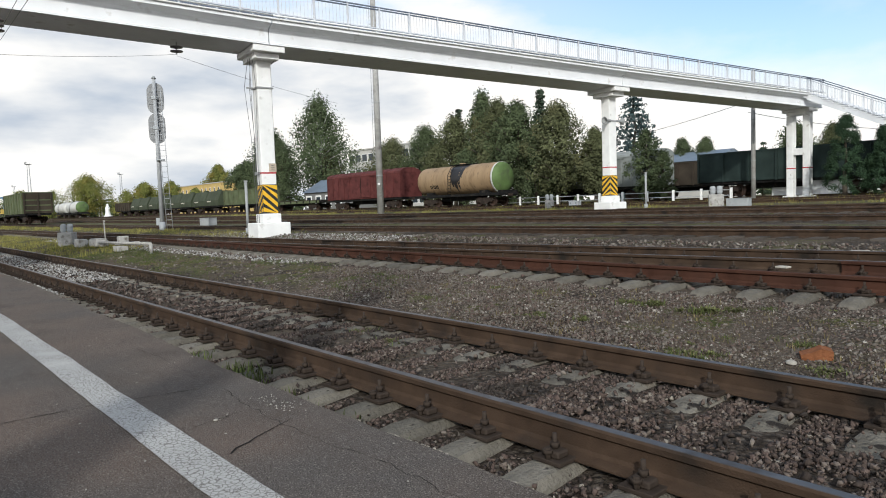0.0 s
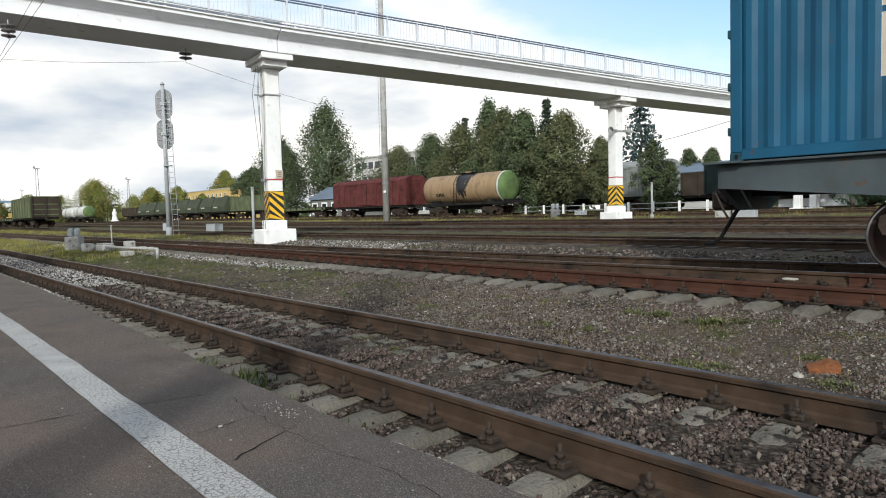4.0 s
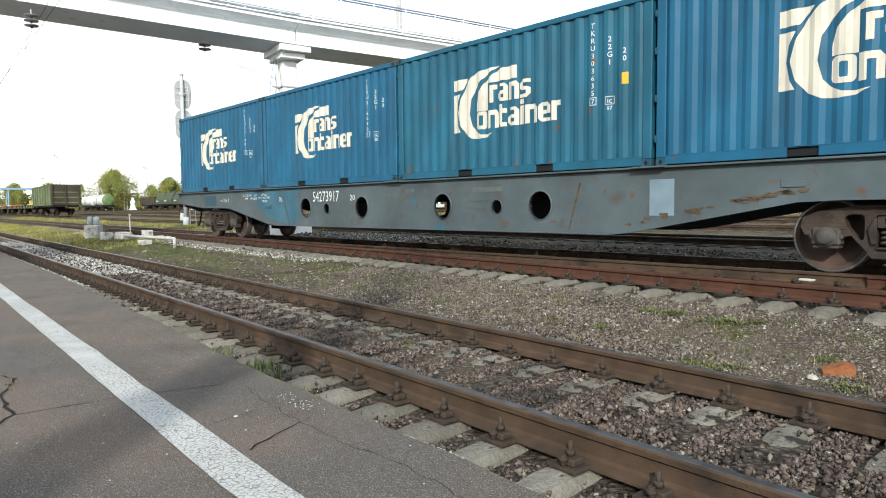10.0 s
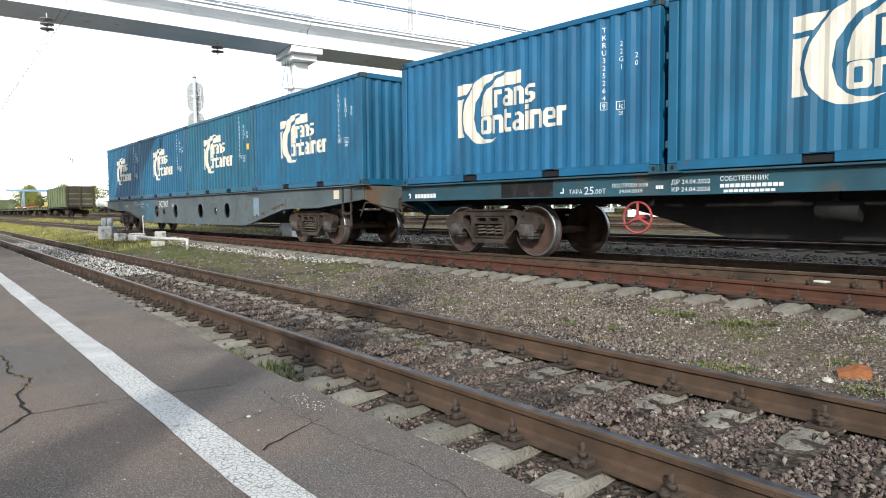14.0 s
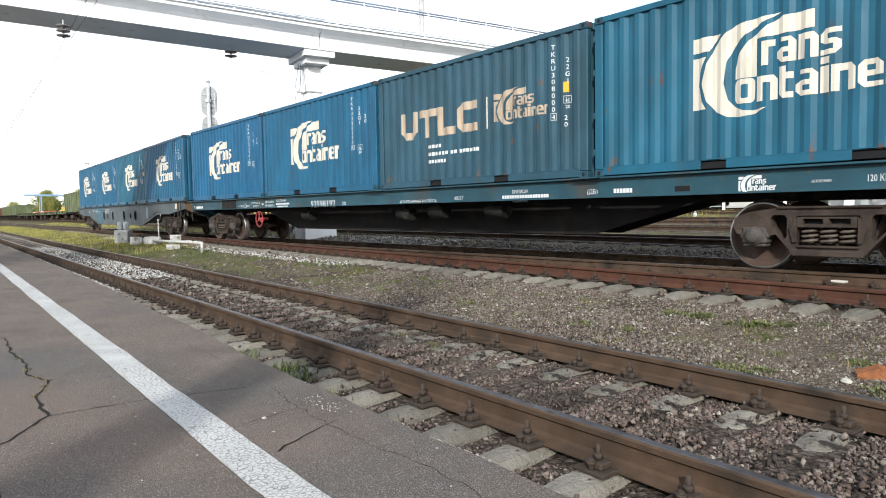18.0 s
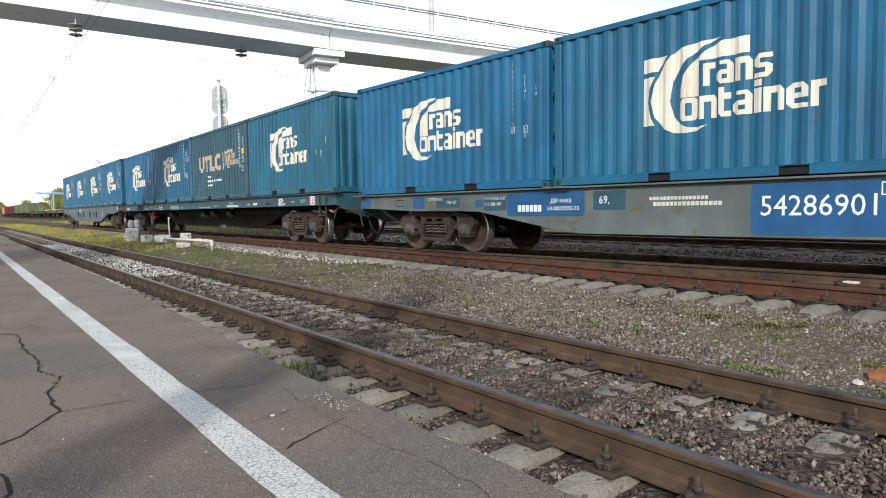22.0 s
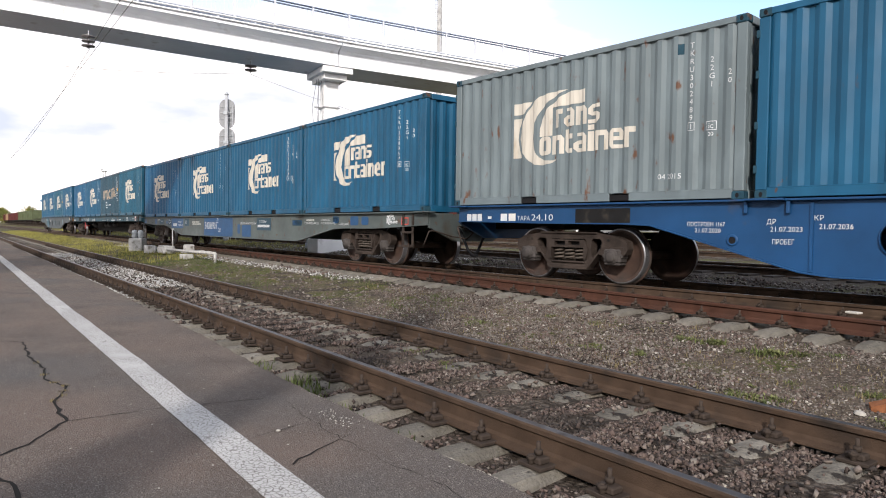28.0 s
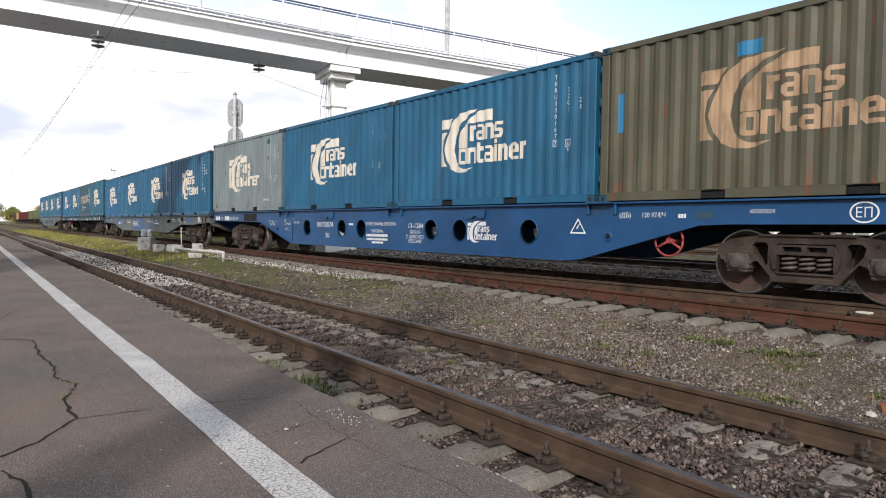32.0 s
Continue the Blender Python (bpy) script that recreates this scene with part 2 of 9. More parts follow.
def material(name, base, rough=0.8, metal=0.0, spots=(), bump=0.0, bump_scale=40.0, vary=0.0, vary_scale=3.0, island=0.0, stretch=(1, 1, 1), rnd=0.0):
    """A surface with variation at two scales. spots: (colour, scale, from, to, detail) layers of noise mixed over the base."""
    m = bpy.data.materials.new(name)
    m.use_nodes = True
    nt = m.node_tree
    N, L = nt.nodes.new, nt.links.new
    b = nt.nodes["Principled BSDF"]
    b.inputs["Roughness"].default_value, b.inputs["Metallic"].default_value = rough, metal
    b.inputs["Specular IOR Level"].default_value = 0.5 if metal or rough < 0.3 else (0.3 if rough < 0.7 else 0.12)  # dusty surfaces hardly shine
    co, mp = N("ShaderNodeTexCoord"), N("ShaderNodeMapping")
    mp.inputs["Scale"].default_value = stretch
    L(co.outputs["Object"], mp.inputs[0])

    def noisy(scale, detail=6.0, vec=None):
        n = N("ShaderNodeTexNoise")
        n.inputs["Scale"].default_value, n.inputs["Detail"].default_value = scale, detail
        L(mp.outputs[0], n.inputs["Vector"])
        return n.outputs["Fac"]

    def blend(kind, fac, a, c):
        x = N("ShaderNodeMix")
        x.data_type, x.blend_type = "RGBA", kind
        for sock, val in ((x.inputs[0], fac), (x.inputs[6], a), (x.inputs[7], c)):
            if hasattr(val, "is_linked"):
                L(val, sock)
            elif isinstance(val, (int, float)):
                sock.default_value = val
            else:
                sock.default_value = (*val, 1)
        return x.outputs[2]

    def ramp(src, lo, hi, c0=(0, 0, 0), c1=(1, 1, 1)):
        r = N("ShaderNodeValToRGB")
        e = r.color_ramp.elements
        e[0].position, e[1].position, e[0].color, e[1].color = lo, hi, (*c0, 1), (*c1, 1)
        L(src, r.inputs[0])
        return r.outputs[0]

    col = blend("MIX", 0.0, base, base)
    if vary:
        col = blend("MULTIPLY", 1.0, col, ramp(noisy(vary_scale, 5), 0.3, 0.7, (1 - vary,) * 3, (1 + vary * 0.6,) * 3))
    if island or rnd:
        src = N("ShaderNodeNewGeometry").outputs["Random Per Island"] if island else N("ShaderNodeObjectInfo").outputs["Random"]
        k = island or rnd
        col = blend("MULTIPLY", 1.0, col, ramp(src, 0.0, 1.0, (1 - k,) * 3, (1 + k,) * 3))
    for c, scale, lo, hi, detail in spots:
        col = blend("MIX", ramp(noisy(scale, detail), lo, hi), col, c)
    L(col, b.inputs["Base Color"])
    rn = N("ShaderNodeMapRange")
    rn.inputs[3].default_value, rn.inputs[4].default_value = max(0.03, rough - 0.12), min(1.0, rough + 0.12)
    L(noisy(vary_scale * 4 + 2, 4), rn.inputs[0])
    L(rn.outputs[0], b.inputs["Roughness"])
    if bump:
        bp = N("ShaderNodeBump")
        bp.inputs["Strength"].default_value, bp.inputs["Distance"].default_value = bump, 0.02
        L(noisy(bump_scale, 8), bp.inputs["Height"])
        L(bp.outputs[0], b.inputs["Normal"])
    return m


RUST, DIRT = (0.095, 0.043, 0.022), (0.055, 0.045, 0.034)
M_ASPHALT = material("asphalt", (0.122, 0.097, 0.080), 0.9, vary=0.25, vary_scale=2.2, bump=0.6, bump_scale=170, spots=[((0.145, 0.108, 0.086), 0.55, 0.46, 0.64, 6), ((0.088, 0.084, 0.079), 0.42, 0.52, 0.70, 7), ((0.225, 0.198, 0.172), 170, 0.56, 0.63, 2), ((0.04, 0.036, 0.032), 140, 0.56, 0.63, 3)])
M_CRACK = material("crack_filler", (0.018, 0.016, 0.014), 0.95)
M_STEELTOP = material("rail_running_surface", (0.15, 0.135, 0.125), 0.48, 0.85, vary=0.3, vary_scale=5, spots=[((0.07, 0.05, 0.036), 6, 0.5, 0.7, 7)])
M_RAIL = material("rail_rust", (0.066, 0.043, 0.029), 0.8, 0.0, vary=0.35, vary_scale=6, bump=0.3, bump_scale=90, spots=[((0.022, 0.018, 0.015), 3, 0.5, 0.7, 6)])
M_REDRAIL = material("rail_red_rust", (0.071, 0.032, 0.021), 0.8, vary=0.35, vary_scale=6, bump=0.3, bump_scale=90, spots=[((0.052, 0.026, 0.018), 3, 0.5, 0.7, 6)])
M_SLEEPER = material("sleeper_concrete", (0.168, 0.153, 0.127), 0.92, vary=0.3, vary_scale=5, bump=0.9, bump_scale=45, rnd=0.25, spots=[((0.137, 0.112, 0.086), 7, 0.56, 0.76, 8), ((0.029, 0.025, 0.022), 4.5, 0.60, 0.64, 9)])
M_WHITE = material("white_paint", (0.85, 0.85, 0.84), 0.65, vary=0.08, vary_scale=2, bump=0.15, bump_scale=30, spots=[((0.5, 0.48, 0.45), 3, 0.62, 0.8, 7)])
M_GIRDER = material("bridge_paint", (0.83, 0.845, 0.87), 0.6, vary=0.08, vary_scale=0.8, bump=0.1, bump_scale=20, spots=[((0.45, 0.42, 0.38), 1.6, 0.64, 0.8, 7)])
M_BLACK = material("black_paint", (0.025, 0.025, 0.027), 0.55, vary=0.2)
M_YELLOW = material("yellow_paint", (0.78, 0.47, 0.03), 0.55, vary=0.15)


def ground_material():
    m = bpy.data.materials.new("yard_ground")
    m.use_nodes = True
    nt = m.node_tree
    N, L = nt.nodes.new, nt.links.new
    b = nt.nodes["Principled BSDF"]
    b.inputs["Roughness"].default_value = 0.95
    b.inputs["Specular IOR Level"].default_value = 0.1
    co, sep = N("ShaderNodeTexCoord"), N("ShaderNodeSeparateXYZ")
    L(co.outputs["Object"], sep.inputs[0])

    def noisy(scale, detail, kind="ShaderNodeTexNoise"):
        n = N(kind)
        n.inputs["Scale"].default_value = scale
        if kind == "ShaderNodeTexNoise":
            n.inputs["Detail"].default_value = detail
        L(co.outputs["Object"], n.inputs["Vector"])
        return n

    def ramp(src, stops):
        r = N("ShaderNodeValToRGB")
        e = r.color_ramp.elements
        while len(e) < len(stops):
            e.new(0.5)
        for el, (p, c) in zip(e, stops):
            el.position, el.color = p, (*c, 1)
        L(src, r.inputs[0])
        return r.outputs[0]

    def math_(op, a, c, clamp=False):
        n = N("ShaderNodeMath")
        n.operation, n.use_clamp = op, clamp
        for s, v in zip(n.inputs, (a, c)):
            if hasattr(v, "is_linked"):
                L(v, s)
            else:
                s.default_value = v
        return n.outputs[0]

    def mix(fac, a, c, kind="MIX"):
        x = N("ShaderNodeMix")
        x.data_type, x.blend_type = "RGBA", kind
        for s, v in ((x.inputs[0], fac), (x.inputs[6], a), (x.inputs[7], c)):
            if hasattr(v, "is_linked"):
                L(v, s)
            elif isinstance(v, float):
                s.default_value = v
            else:
                s.default_value = (*v, 1)
        return x.outputs[2]

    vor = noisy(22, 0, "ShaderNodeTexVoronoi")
    # tone falls off to each stone's rim: gap shade put into the colour
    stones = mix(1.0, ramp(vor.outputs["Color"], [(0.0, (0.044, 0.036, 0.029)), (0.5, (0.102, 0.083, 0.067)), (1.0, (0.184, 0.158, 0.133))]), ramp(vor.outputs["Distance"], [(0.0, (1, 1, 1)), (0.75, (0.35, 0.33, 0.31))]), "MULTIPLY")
    stones = mix(ramp(noisy(0.45, 6).outputs["Fac"], [(0.45, (0, 0, 0)), (0.65, (0.7, 0.7, 0.7))]), stones, (0.135, 0.108, 0.08))
    grass = ramp(noisy(14, 8).outputs["Fac"], [(0.3, (0.034, 0.042, 0.014)), (0.55, (0.088, 0.090, 0.030)), (0.75, (0.145, 0.122, 0.055))])
    soil = ramp(noisy(34, 9).outputs["Fac"], [(0.38, (0.045, 0.036, 0.026)), (0.60, (0.185, 0.152, 0.112))])
    grass = mix(ramp(noisy(1.1, 7).outputs["Fac"], [(0.42, (0, 0, 0)), (0.62, (0.8, 0.8, 0.8))]), grass, soil)
    # how much grows: by the distance across the tracks and along them
    across = N("ShaderNodeFloatCurve")
    mr = N("ShaderNodeMapRange")
    mr.inputs[1].default_value, mr.inputs[2].default_value = 0.0, 60.0
    L(sep.outputs[1], mr.inputs[0])
    c = across.mapping.curves[0]
    pts = [(0, 0.0), (4.9, 0.02), (5.6, 0.45), (6.9, 0.38), (7.4, 0.06), (11.5, 0.05), (12.2, 0.4), (13.6, 0.3), (14.0, 0.18), (17.0, 0.45), (18.8, 0.5), (20, 0.25), (25, 0.4), (33, 0.42), (36, 0.8), (60, 0.85)]
    c.points[0].location, c.points[1].location = (0, pts[0][1]), (1, pts[-1][1])
    for y, v in pts[1:-1]:
        c.points.new(y / 60, v)
    for p in c.points:
        p.handle_type = "VECTOR"
    across.mapping.update()
    L(mr.outputs[0], across.inputs["Value"])
    along = N("ShaderNodeMapRange")
    along.inputs[1].default_value, along.inputs[2].default_value, along.inputs[3].default_value, along.inputs[4].default_value = -7.0, -33.0, 0.0, 0.5
    L(sep.outputs[0], along.inputs[0])
    amount = math_("ADD", across.outputs[0], math_("MULTIPLY", along.outputs[0], ramp(across.outputs[0], [(0.06, (0.12, 0.12, 0.12)), (0.3, (1, 1, 1))])))
    tuft = math_("ADD", amount, math_("MULTIPLY", math_("SUBTRACT", noisy(1.7, 9).outputs["Fac"], 0.5), 1.7))
    fac = ramp(tuft, [(0.42, (0, 0, 0)), (0.6, (1, 1, 1))])
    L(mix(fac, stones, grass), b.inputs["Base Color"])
    bp = N("ShaderNodeBump")
    bp.inputs["Strength"].default_value, bp.inputs["Distance"].default_value = 0.9, 0.03
    L(math_("ADD", vor.outputs["Distance"], math_("MULTIPLY", noisy(70, 6).outputs["Fac"], 0.8)), bp.inputs["Height"])
    L(bp.outputs[0], b.inputs["Normal"])
    return m


M_GROUND = ground_material()

# ---- ground ----
PROFILE = [(-60, -0.25), (1.0, -0.25), (1.95, -0.275), (2.55, -0.26), (2.72, -0.222), (4.4, -0.222), (4.7, -0.235), (5.2, -0.17), (6.8, -0.035), (7.4, -0.01), (8.0, 0.0), (11.0, 0.02), (12.2, 0.17), (13.0, 0.2), (33.0, 0.5), (52.0, 0.85), (75.0, 1.0), (400.0, 1.05)]


def ground_z(x, y):
    z = np.interp(y, [p[0] for p in PROFILE], [p[1] for p in PROFILE])
    k = min(max((-x - 45) / 60, 0), 1) * min(max((y - 11) / 5, 0), 1)
    return float(z + 0.25 * k * k * (3 - 2 * k))


def build_ground():
    xs = [-1500, -600, -350, -250] + list(np.arange(-200, -40, 8.0)) + list(np.arange(-40, 12, 1.0)) + [14, 20, 30, 50, 90, 200, 600, 1500]
    ys = [-800, -200, -60, -20, -8, -3, 0, 1.0, 1.6] + list(np.arange(2.0, 14, 0.4)) + list(np.arange(14, 40, 1.5)) + [42, 46, 52, 60, 75, 100, 150, 250, 400, 800, 1500]
    m = Mesh()
    v = []
    for y in ys:
        for x in xs:
            near = -40 < x < 12 and 1.6 < y < 14
            v.append((x, y, ground_z(x, y) + (noise.noise(Vector((x * 0.7, y * 0.9, 3))) * 0.02 if near else 0)))
    n = len(xs)
    m.add(v, [(j * n + i, j * n + i + 1, (j + 1) * n + i + 1, (j + 1) * n + i) for j in range(len(ys) - 1) for i in range(n - 1)], True)
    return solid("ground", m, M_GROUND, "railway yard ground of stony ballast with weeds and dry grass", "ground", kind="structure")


ground = build_ground()

# ---- tracks ----
GAUGE = 1.595  # between the centres of the rail heads
NEAR_Y, Z_NEAR, Z_MAIN = 2.70, 0.0, 0.25
FACE_Y, ARC_X, ARC_R, ARC_END = 7.832, -27.8, 260.8, radians(4.379)  # the train's way: straight, then an arc of a turnout
HALF_W = 1.219


def way_y(x):
    """The middle of the train's track."""
    u, full = max(0.0, x - ARC_X), ARC_R * ARC_END
    return FACE_Y + HALF_W + (u * u / 2 / ARC_R if u < full else full * full / 2 / ARC_R + ARC_END * (u - full))


RAIL_PROFILE = [(-0.075, -0.18), (0.075, -0.18), (0.075, -0.168), (0.02, -0.15), (0.009, -0.13), (0.009, -0.055), (0.034, -0.04), (0.037, -0.012), (0.03, -0.002), (-0.03, -0.002), (-0.037, -0.012), (-0.034, -0.04), (-0.009, -0.055), (-0.009, -0.13), (-0.02, -0.15), (-0.075, -0.168)]


def sweep(prof, line):
    m = Mesh()
    n = len(prof)
    v = [(x, y + p, z + q) for x, y, z in line for p, q in prof]
    m.add(v, [(k * n + i, k * n + (i + 1) % n, (k + 1) * n + (i + 1) % n, (k + 1) * n + i) for k in range(len(line) - 1) for i in range(n)])
    m.add(v[:n] + v[-n:], [tuple(range(n)), tuple(range(n, 2 * n))[::-1]])
    return m


def lay_rail(line, body, label, bright=True, group="rails"):
    r = solid("rail", sweep(RAIL_PROFILE, line), body, label, "rail", group, kind="structure")
    if bright:
        part("running_surface", sweep([(-0.030, -0.004), (0.030, -0.004), (0.024, 0.0), (-0.024, 0.0)], line), M_STEELTOP, r, "worn bright top of the rail")
    return r


for dy in (0, GAUGE):
    lay_rail([(x, NEAR_Y + dy, Z_NEAR) for x in (-320, -60, -20, 60)], M_RAIL, "brown rusty rail with a worn bright head on concrete sleepers")
WAY_X = [-320, -120, -60, -30] + list(range(-28, 0, 2)) + [0, 20, 60]
for s in (-1, 1):
    lay_rail([(x, way_y(x) + s * GAUGE / 2, Z_MAIN) for x in WAY_X], M_RAIL, "dark rail of the main track with a bright head")


def branch_y(x):
    """The near rail of the straight branch of the turnout."""
    return 8.25 - 0.0205 * (x + 28)


lay_rail([(x, branch_y(x), Z_MAIN) for x in (-27, -10, 60)], M_REDRAIL, "red-rusted stock rail of the turnout on long sleepers", bright=False)
lay_rail([(x, branch_y(x) + GAUGE, Z_MAIN) for x in (-3.0, 60)], M_REDRAIL, "red-rusted rail of the turnout behind the crossing", bright=False)
for y in (14.3, 20.4, 26.2, 30.1, 40.3, 45.2, 53.2):
    for dy in (0, GAUGE):
        lay_rail([(x, y + dy, ground_z(x, y) + 0.17) for x in (-320, -105, -80, -60, -45, 60)], M_RAIL, "dark rail of a far yard track", group="far rails")

# ---- platform ----
PLAT_Z = 0.05


def build_platform():
    m = Mesh()
    xs = [-130, -90, -60] + list(np.arange(-44, 8, 0.12)) + [12, 30]
    edge = [1.87 + 0.2 * min(max((-x - 4) / 9, 0), 1) + 0.03 * noise.noise(Vector((x * 0.9, 0.3, 0))) + 0.022 * noise.noise(Vector((x * 4.1, 1.3, 0))) for x in xs]
    top = PLAT_Z
    v = []
    for x, e in zip(xs, edge):
        v += [(x, -14, top), (x, e - 0.03, top), (x, e, top - 0.03), (x, e - 0.02, -0.45)]
    n = 4
    m.add(v, [(k * n + i, (k + 1) * n + i, (k + 1) * n + i + 1, k * n + i + 1) for k in range(len(xs) - 1) for i in range(3)])
    return solid("platform", m, M_ASPHALT, "low station platform of worn cracked asphalt", "platform", kind="structure")


platform = build_platform()

# ---- footbridge ----
BR0, BR1 = Vector((-25.45, 3.7, 0)), Vector((-19.75, 51.8, 0))
BR_DIR = (BR1 - BR0).normalized()
BR_YAW = math.degrees(math.atan2(BR_DIR.y, BR_DIR.x))
BR_Z = 7.3


def along(s, off=0.0, z=0.0):
    """A place on the bridge: metres along from its start, metres to its right side, height."""
    p = BR0 + BR_DIR * s + Vector((BR_DIR.y, -BR_DIR.x, 0)) * off
    return Vector((p.x, p.y, z))


BRIDGE_POSE = Matrix.Translation((BR0.x, BR0.y, BR_Z)) @ pose(0, 0, 0, 0, 0, BR_YAW)
PIER_S = [8.5, 28.4, 48.9]  # places of the piers along the bridge


def rise(s):
    """The deck climbs a little towards its near end."""
    return float(np.interp(s, [-7.0, 8.5, 28.4], [0.52, 0.12, 0.0]))


def sloped(m):
    """The same mesh with the deck's climb."""
    m.v = [(x, y, z + rise(x)) for x, y, z in m.v]
    return m


M_RAILING = material("railing_paint", (0.60, 0.62, 0.66), 0.5, vary=0.15)
M_HANDRAIL = material("handrail_paint", (0.13, 0.155, 0.21), 0.45, vary=0.15)


def build_bridge():
    br = thing("footbridge", "white-painted pedestrian bridge over the tracks with a metal railing", "footbridge", at=BRIDGE_POSE)
    s0, s1 = -4.4, 49.5
    spans = [(s0, PIER_S[0]), (PIER_S[0], PIER_S[1]), (PIER_S[1], s1 + 0.6)]
    W = 1.42
    for a, b in spans:
        prof = [(-1.05, 0.0), (1.05, 0.0), (1.05, 0.07), (1.0, 0.1), (1.0, 0.5), (1.08, 0.6), (W, 0.72), (W, 0.84), (-W, 0.84), (-W, 0.72), (-1.08, 0.6), (-1.0, 0.5), (-1.0, 0.1), (-1.05, 0.07)]
        part("girder", sloped(Mesh().prism(prof, a + 0.02, b - 0.02, "x")), M_GIRDER, br, "white concrete girder with a grey soffit")
    post = Mesh().box(-0.035, -0.035, 0.86, 0.035, 0.035, 1.91).data("post", M_RAILING)
    for s in (-1, 1):
        y = s * (W + 0.02)
        for a, b in ((s0, PIER_S[0]), (PIER_S[0], PIER_S[1]), (PIER_S[1], s1)):
            part("kerb", sloped(Mesh().box(a, s * W - 0.08, 0.843, b, s * W + 0.05, 0.90, 0.01)), M_WHITE, br)
            rl = part("railing", sloped(Mesh().box(a, y - 0.03, 1.80, b, y + 0.03, 1.85, 0.01)), M_HANDRAIL, br, "blue-grey metal railing")
            part("handrail", sloped(Mesh().tube((a, y, 1.92), (b, y, 1.92), 0.032)), M_HANDRAIL, rl)
            part("lower_rail", sloped(Mesh().box(a, y - 0.02, 1.06, b, y + 0.02, 1.10)), M_RAILING, rl)
            part("pipe", sloped(Mesh().tube((a, s * (W + 0.12), 0.97), (b, s * (W + 0.12), 0.97), 0.035, n=8)), M_WHITE, rl)
            k = math.ceil((a + 4.2) / 1.44)
            while -4.2 + k * 1.44 < b:
                x = -4.2 + k * 1.44
                part("post", post, None, rl, at=pose(x, y, rise(x)))
                k += 1
            bars = Mesh()
            k = math.ceil((a + 4.3) / 0.15)
            while -4.3 + k * 0.15 < b:
                x = -4.3 + k * 0.15
                bars.box(x - 0.007, y - 0.007, 1.08, x + 0.007, y + 0.007, 1.82)
                k += 1
            part("baluster", sloped(bars), M_RAILING, rl, "thin upright bars")["kind"] = "stuff"
    for i, s in enumerate(PIER_S):
        cap = Mesh().box(s - 0.62, -1.0, -0.24, s + 0.62, 1.0, -0.004, 0.015).box(s - 0.48, -0.72, -0.46, s + 0.48, 0.72, -0.24, 0.015)
        cap.v = [(x, y, z + rise(s)) for x, y, z in cap.v]
        part("pier_cap", cap, M_WHITE, br, "stepped white cap on the pier")
    return br


bridge = build_bridge()
M_REDPAINT = material("red_paint", (0.45, 0.04, 0.05), 0.6, vary=0.1)


def build_pier(s, ground, base=True):
    top = BR_Z - 0.46 + rise(s)
    p = along(s)
    m4 = Matrix.Translation((p.x, p.y, ground)) @ pose(0, 0, 0, 0, 0, BR_YAW)
    h = top - ground
    w = 0.29
    t = thing("bridge_pier", "white concrete bridge pier with black and yellow warning chevrons", "pier", "bridge piers", at=m4)
    part("column", Mesh().box(-w, -w, 0.6, w, w, h, 0.03), M_WHITE, t)
    part("foot", Mesh().box(-0.66, -0.62, -0.2, 0.66, 0.62, 0.50, 0.03).box(-0.38, -0.38, 0.50, 0.38, 0.38, 0.85, 0.02), M_WHITE, t, "stepped white foot")
    # chevrons on the two faces towards the platform
    z0, z1 = 0.86, 2.0
    for side in range(2):
        def loc(u, z, d):
            return (u, -w - d, z) if side == 0 else (-w - d, u, z)
        def patch(poly, d, name, mat):
            me = Mesh().add([loc(u, z, d) for u, z in poly], [tuple(range(len(poly)))])
            part(name, me, mat, panel)
        panel = part("warning_panel", Mesh().add([loc(u, z, 0.004) for u, z in ((-w, z0), (w, z0), (w, z1), (-w, z1))], [(0, 1, 2, 3)]), M_BLACK, t, "black and yellow chevron marking")
        for k in range(5):
            zc = z0 - 0.28 + 0.34 * k
            hpoly = [(-w, zc + 0.36), (w, zc - 0.16), (w, zc + 0.02), (-w, zc + 0.54)]
            q = [(u, min(max(z, z0), z1)) for u, z in hpoly]
            if max(z for _, z in q) - min(z for _, z in q) > 0.01:
                patch(q, 0.008, "yellow_stripe", M_YELLOW)
        part("red_band", Mesh().add([loc(u, z, 0.005) for u, z in ((-w, 2.42), (w, 2.42), (w, 2.48), (-w, 2.48))], [(0, 1, 2, 3)]), M_REDPAINT, t)
    return t


M_DULLGREY = material("dull_grey_metal", (0.3, 0.31, 0.31), 0.6, vary=0.2)
M_TANPLATE = material("faded_tan_plate", (0.50, 0.43, 0.34), 0.7, vary=0.15, vary_scale=4)
M_CABLE = material("cable_sheath", (0.10, 0.10, 0.105), 0.6)


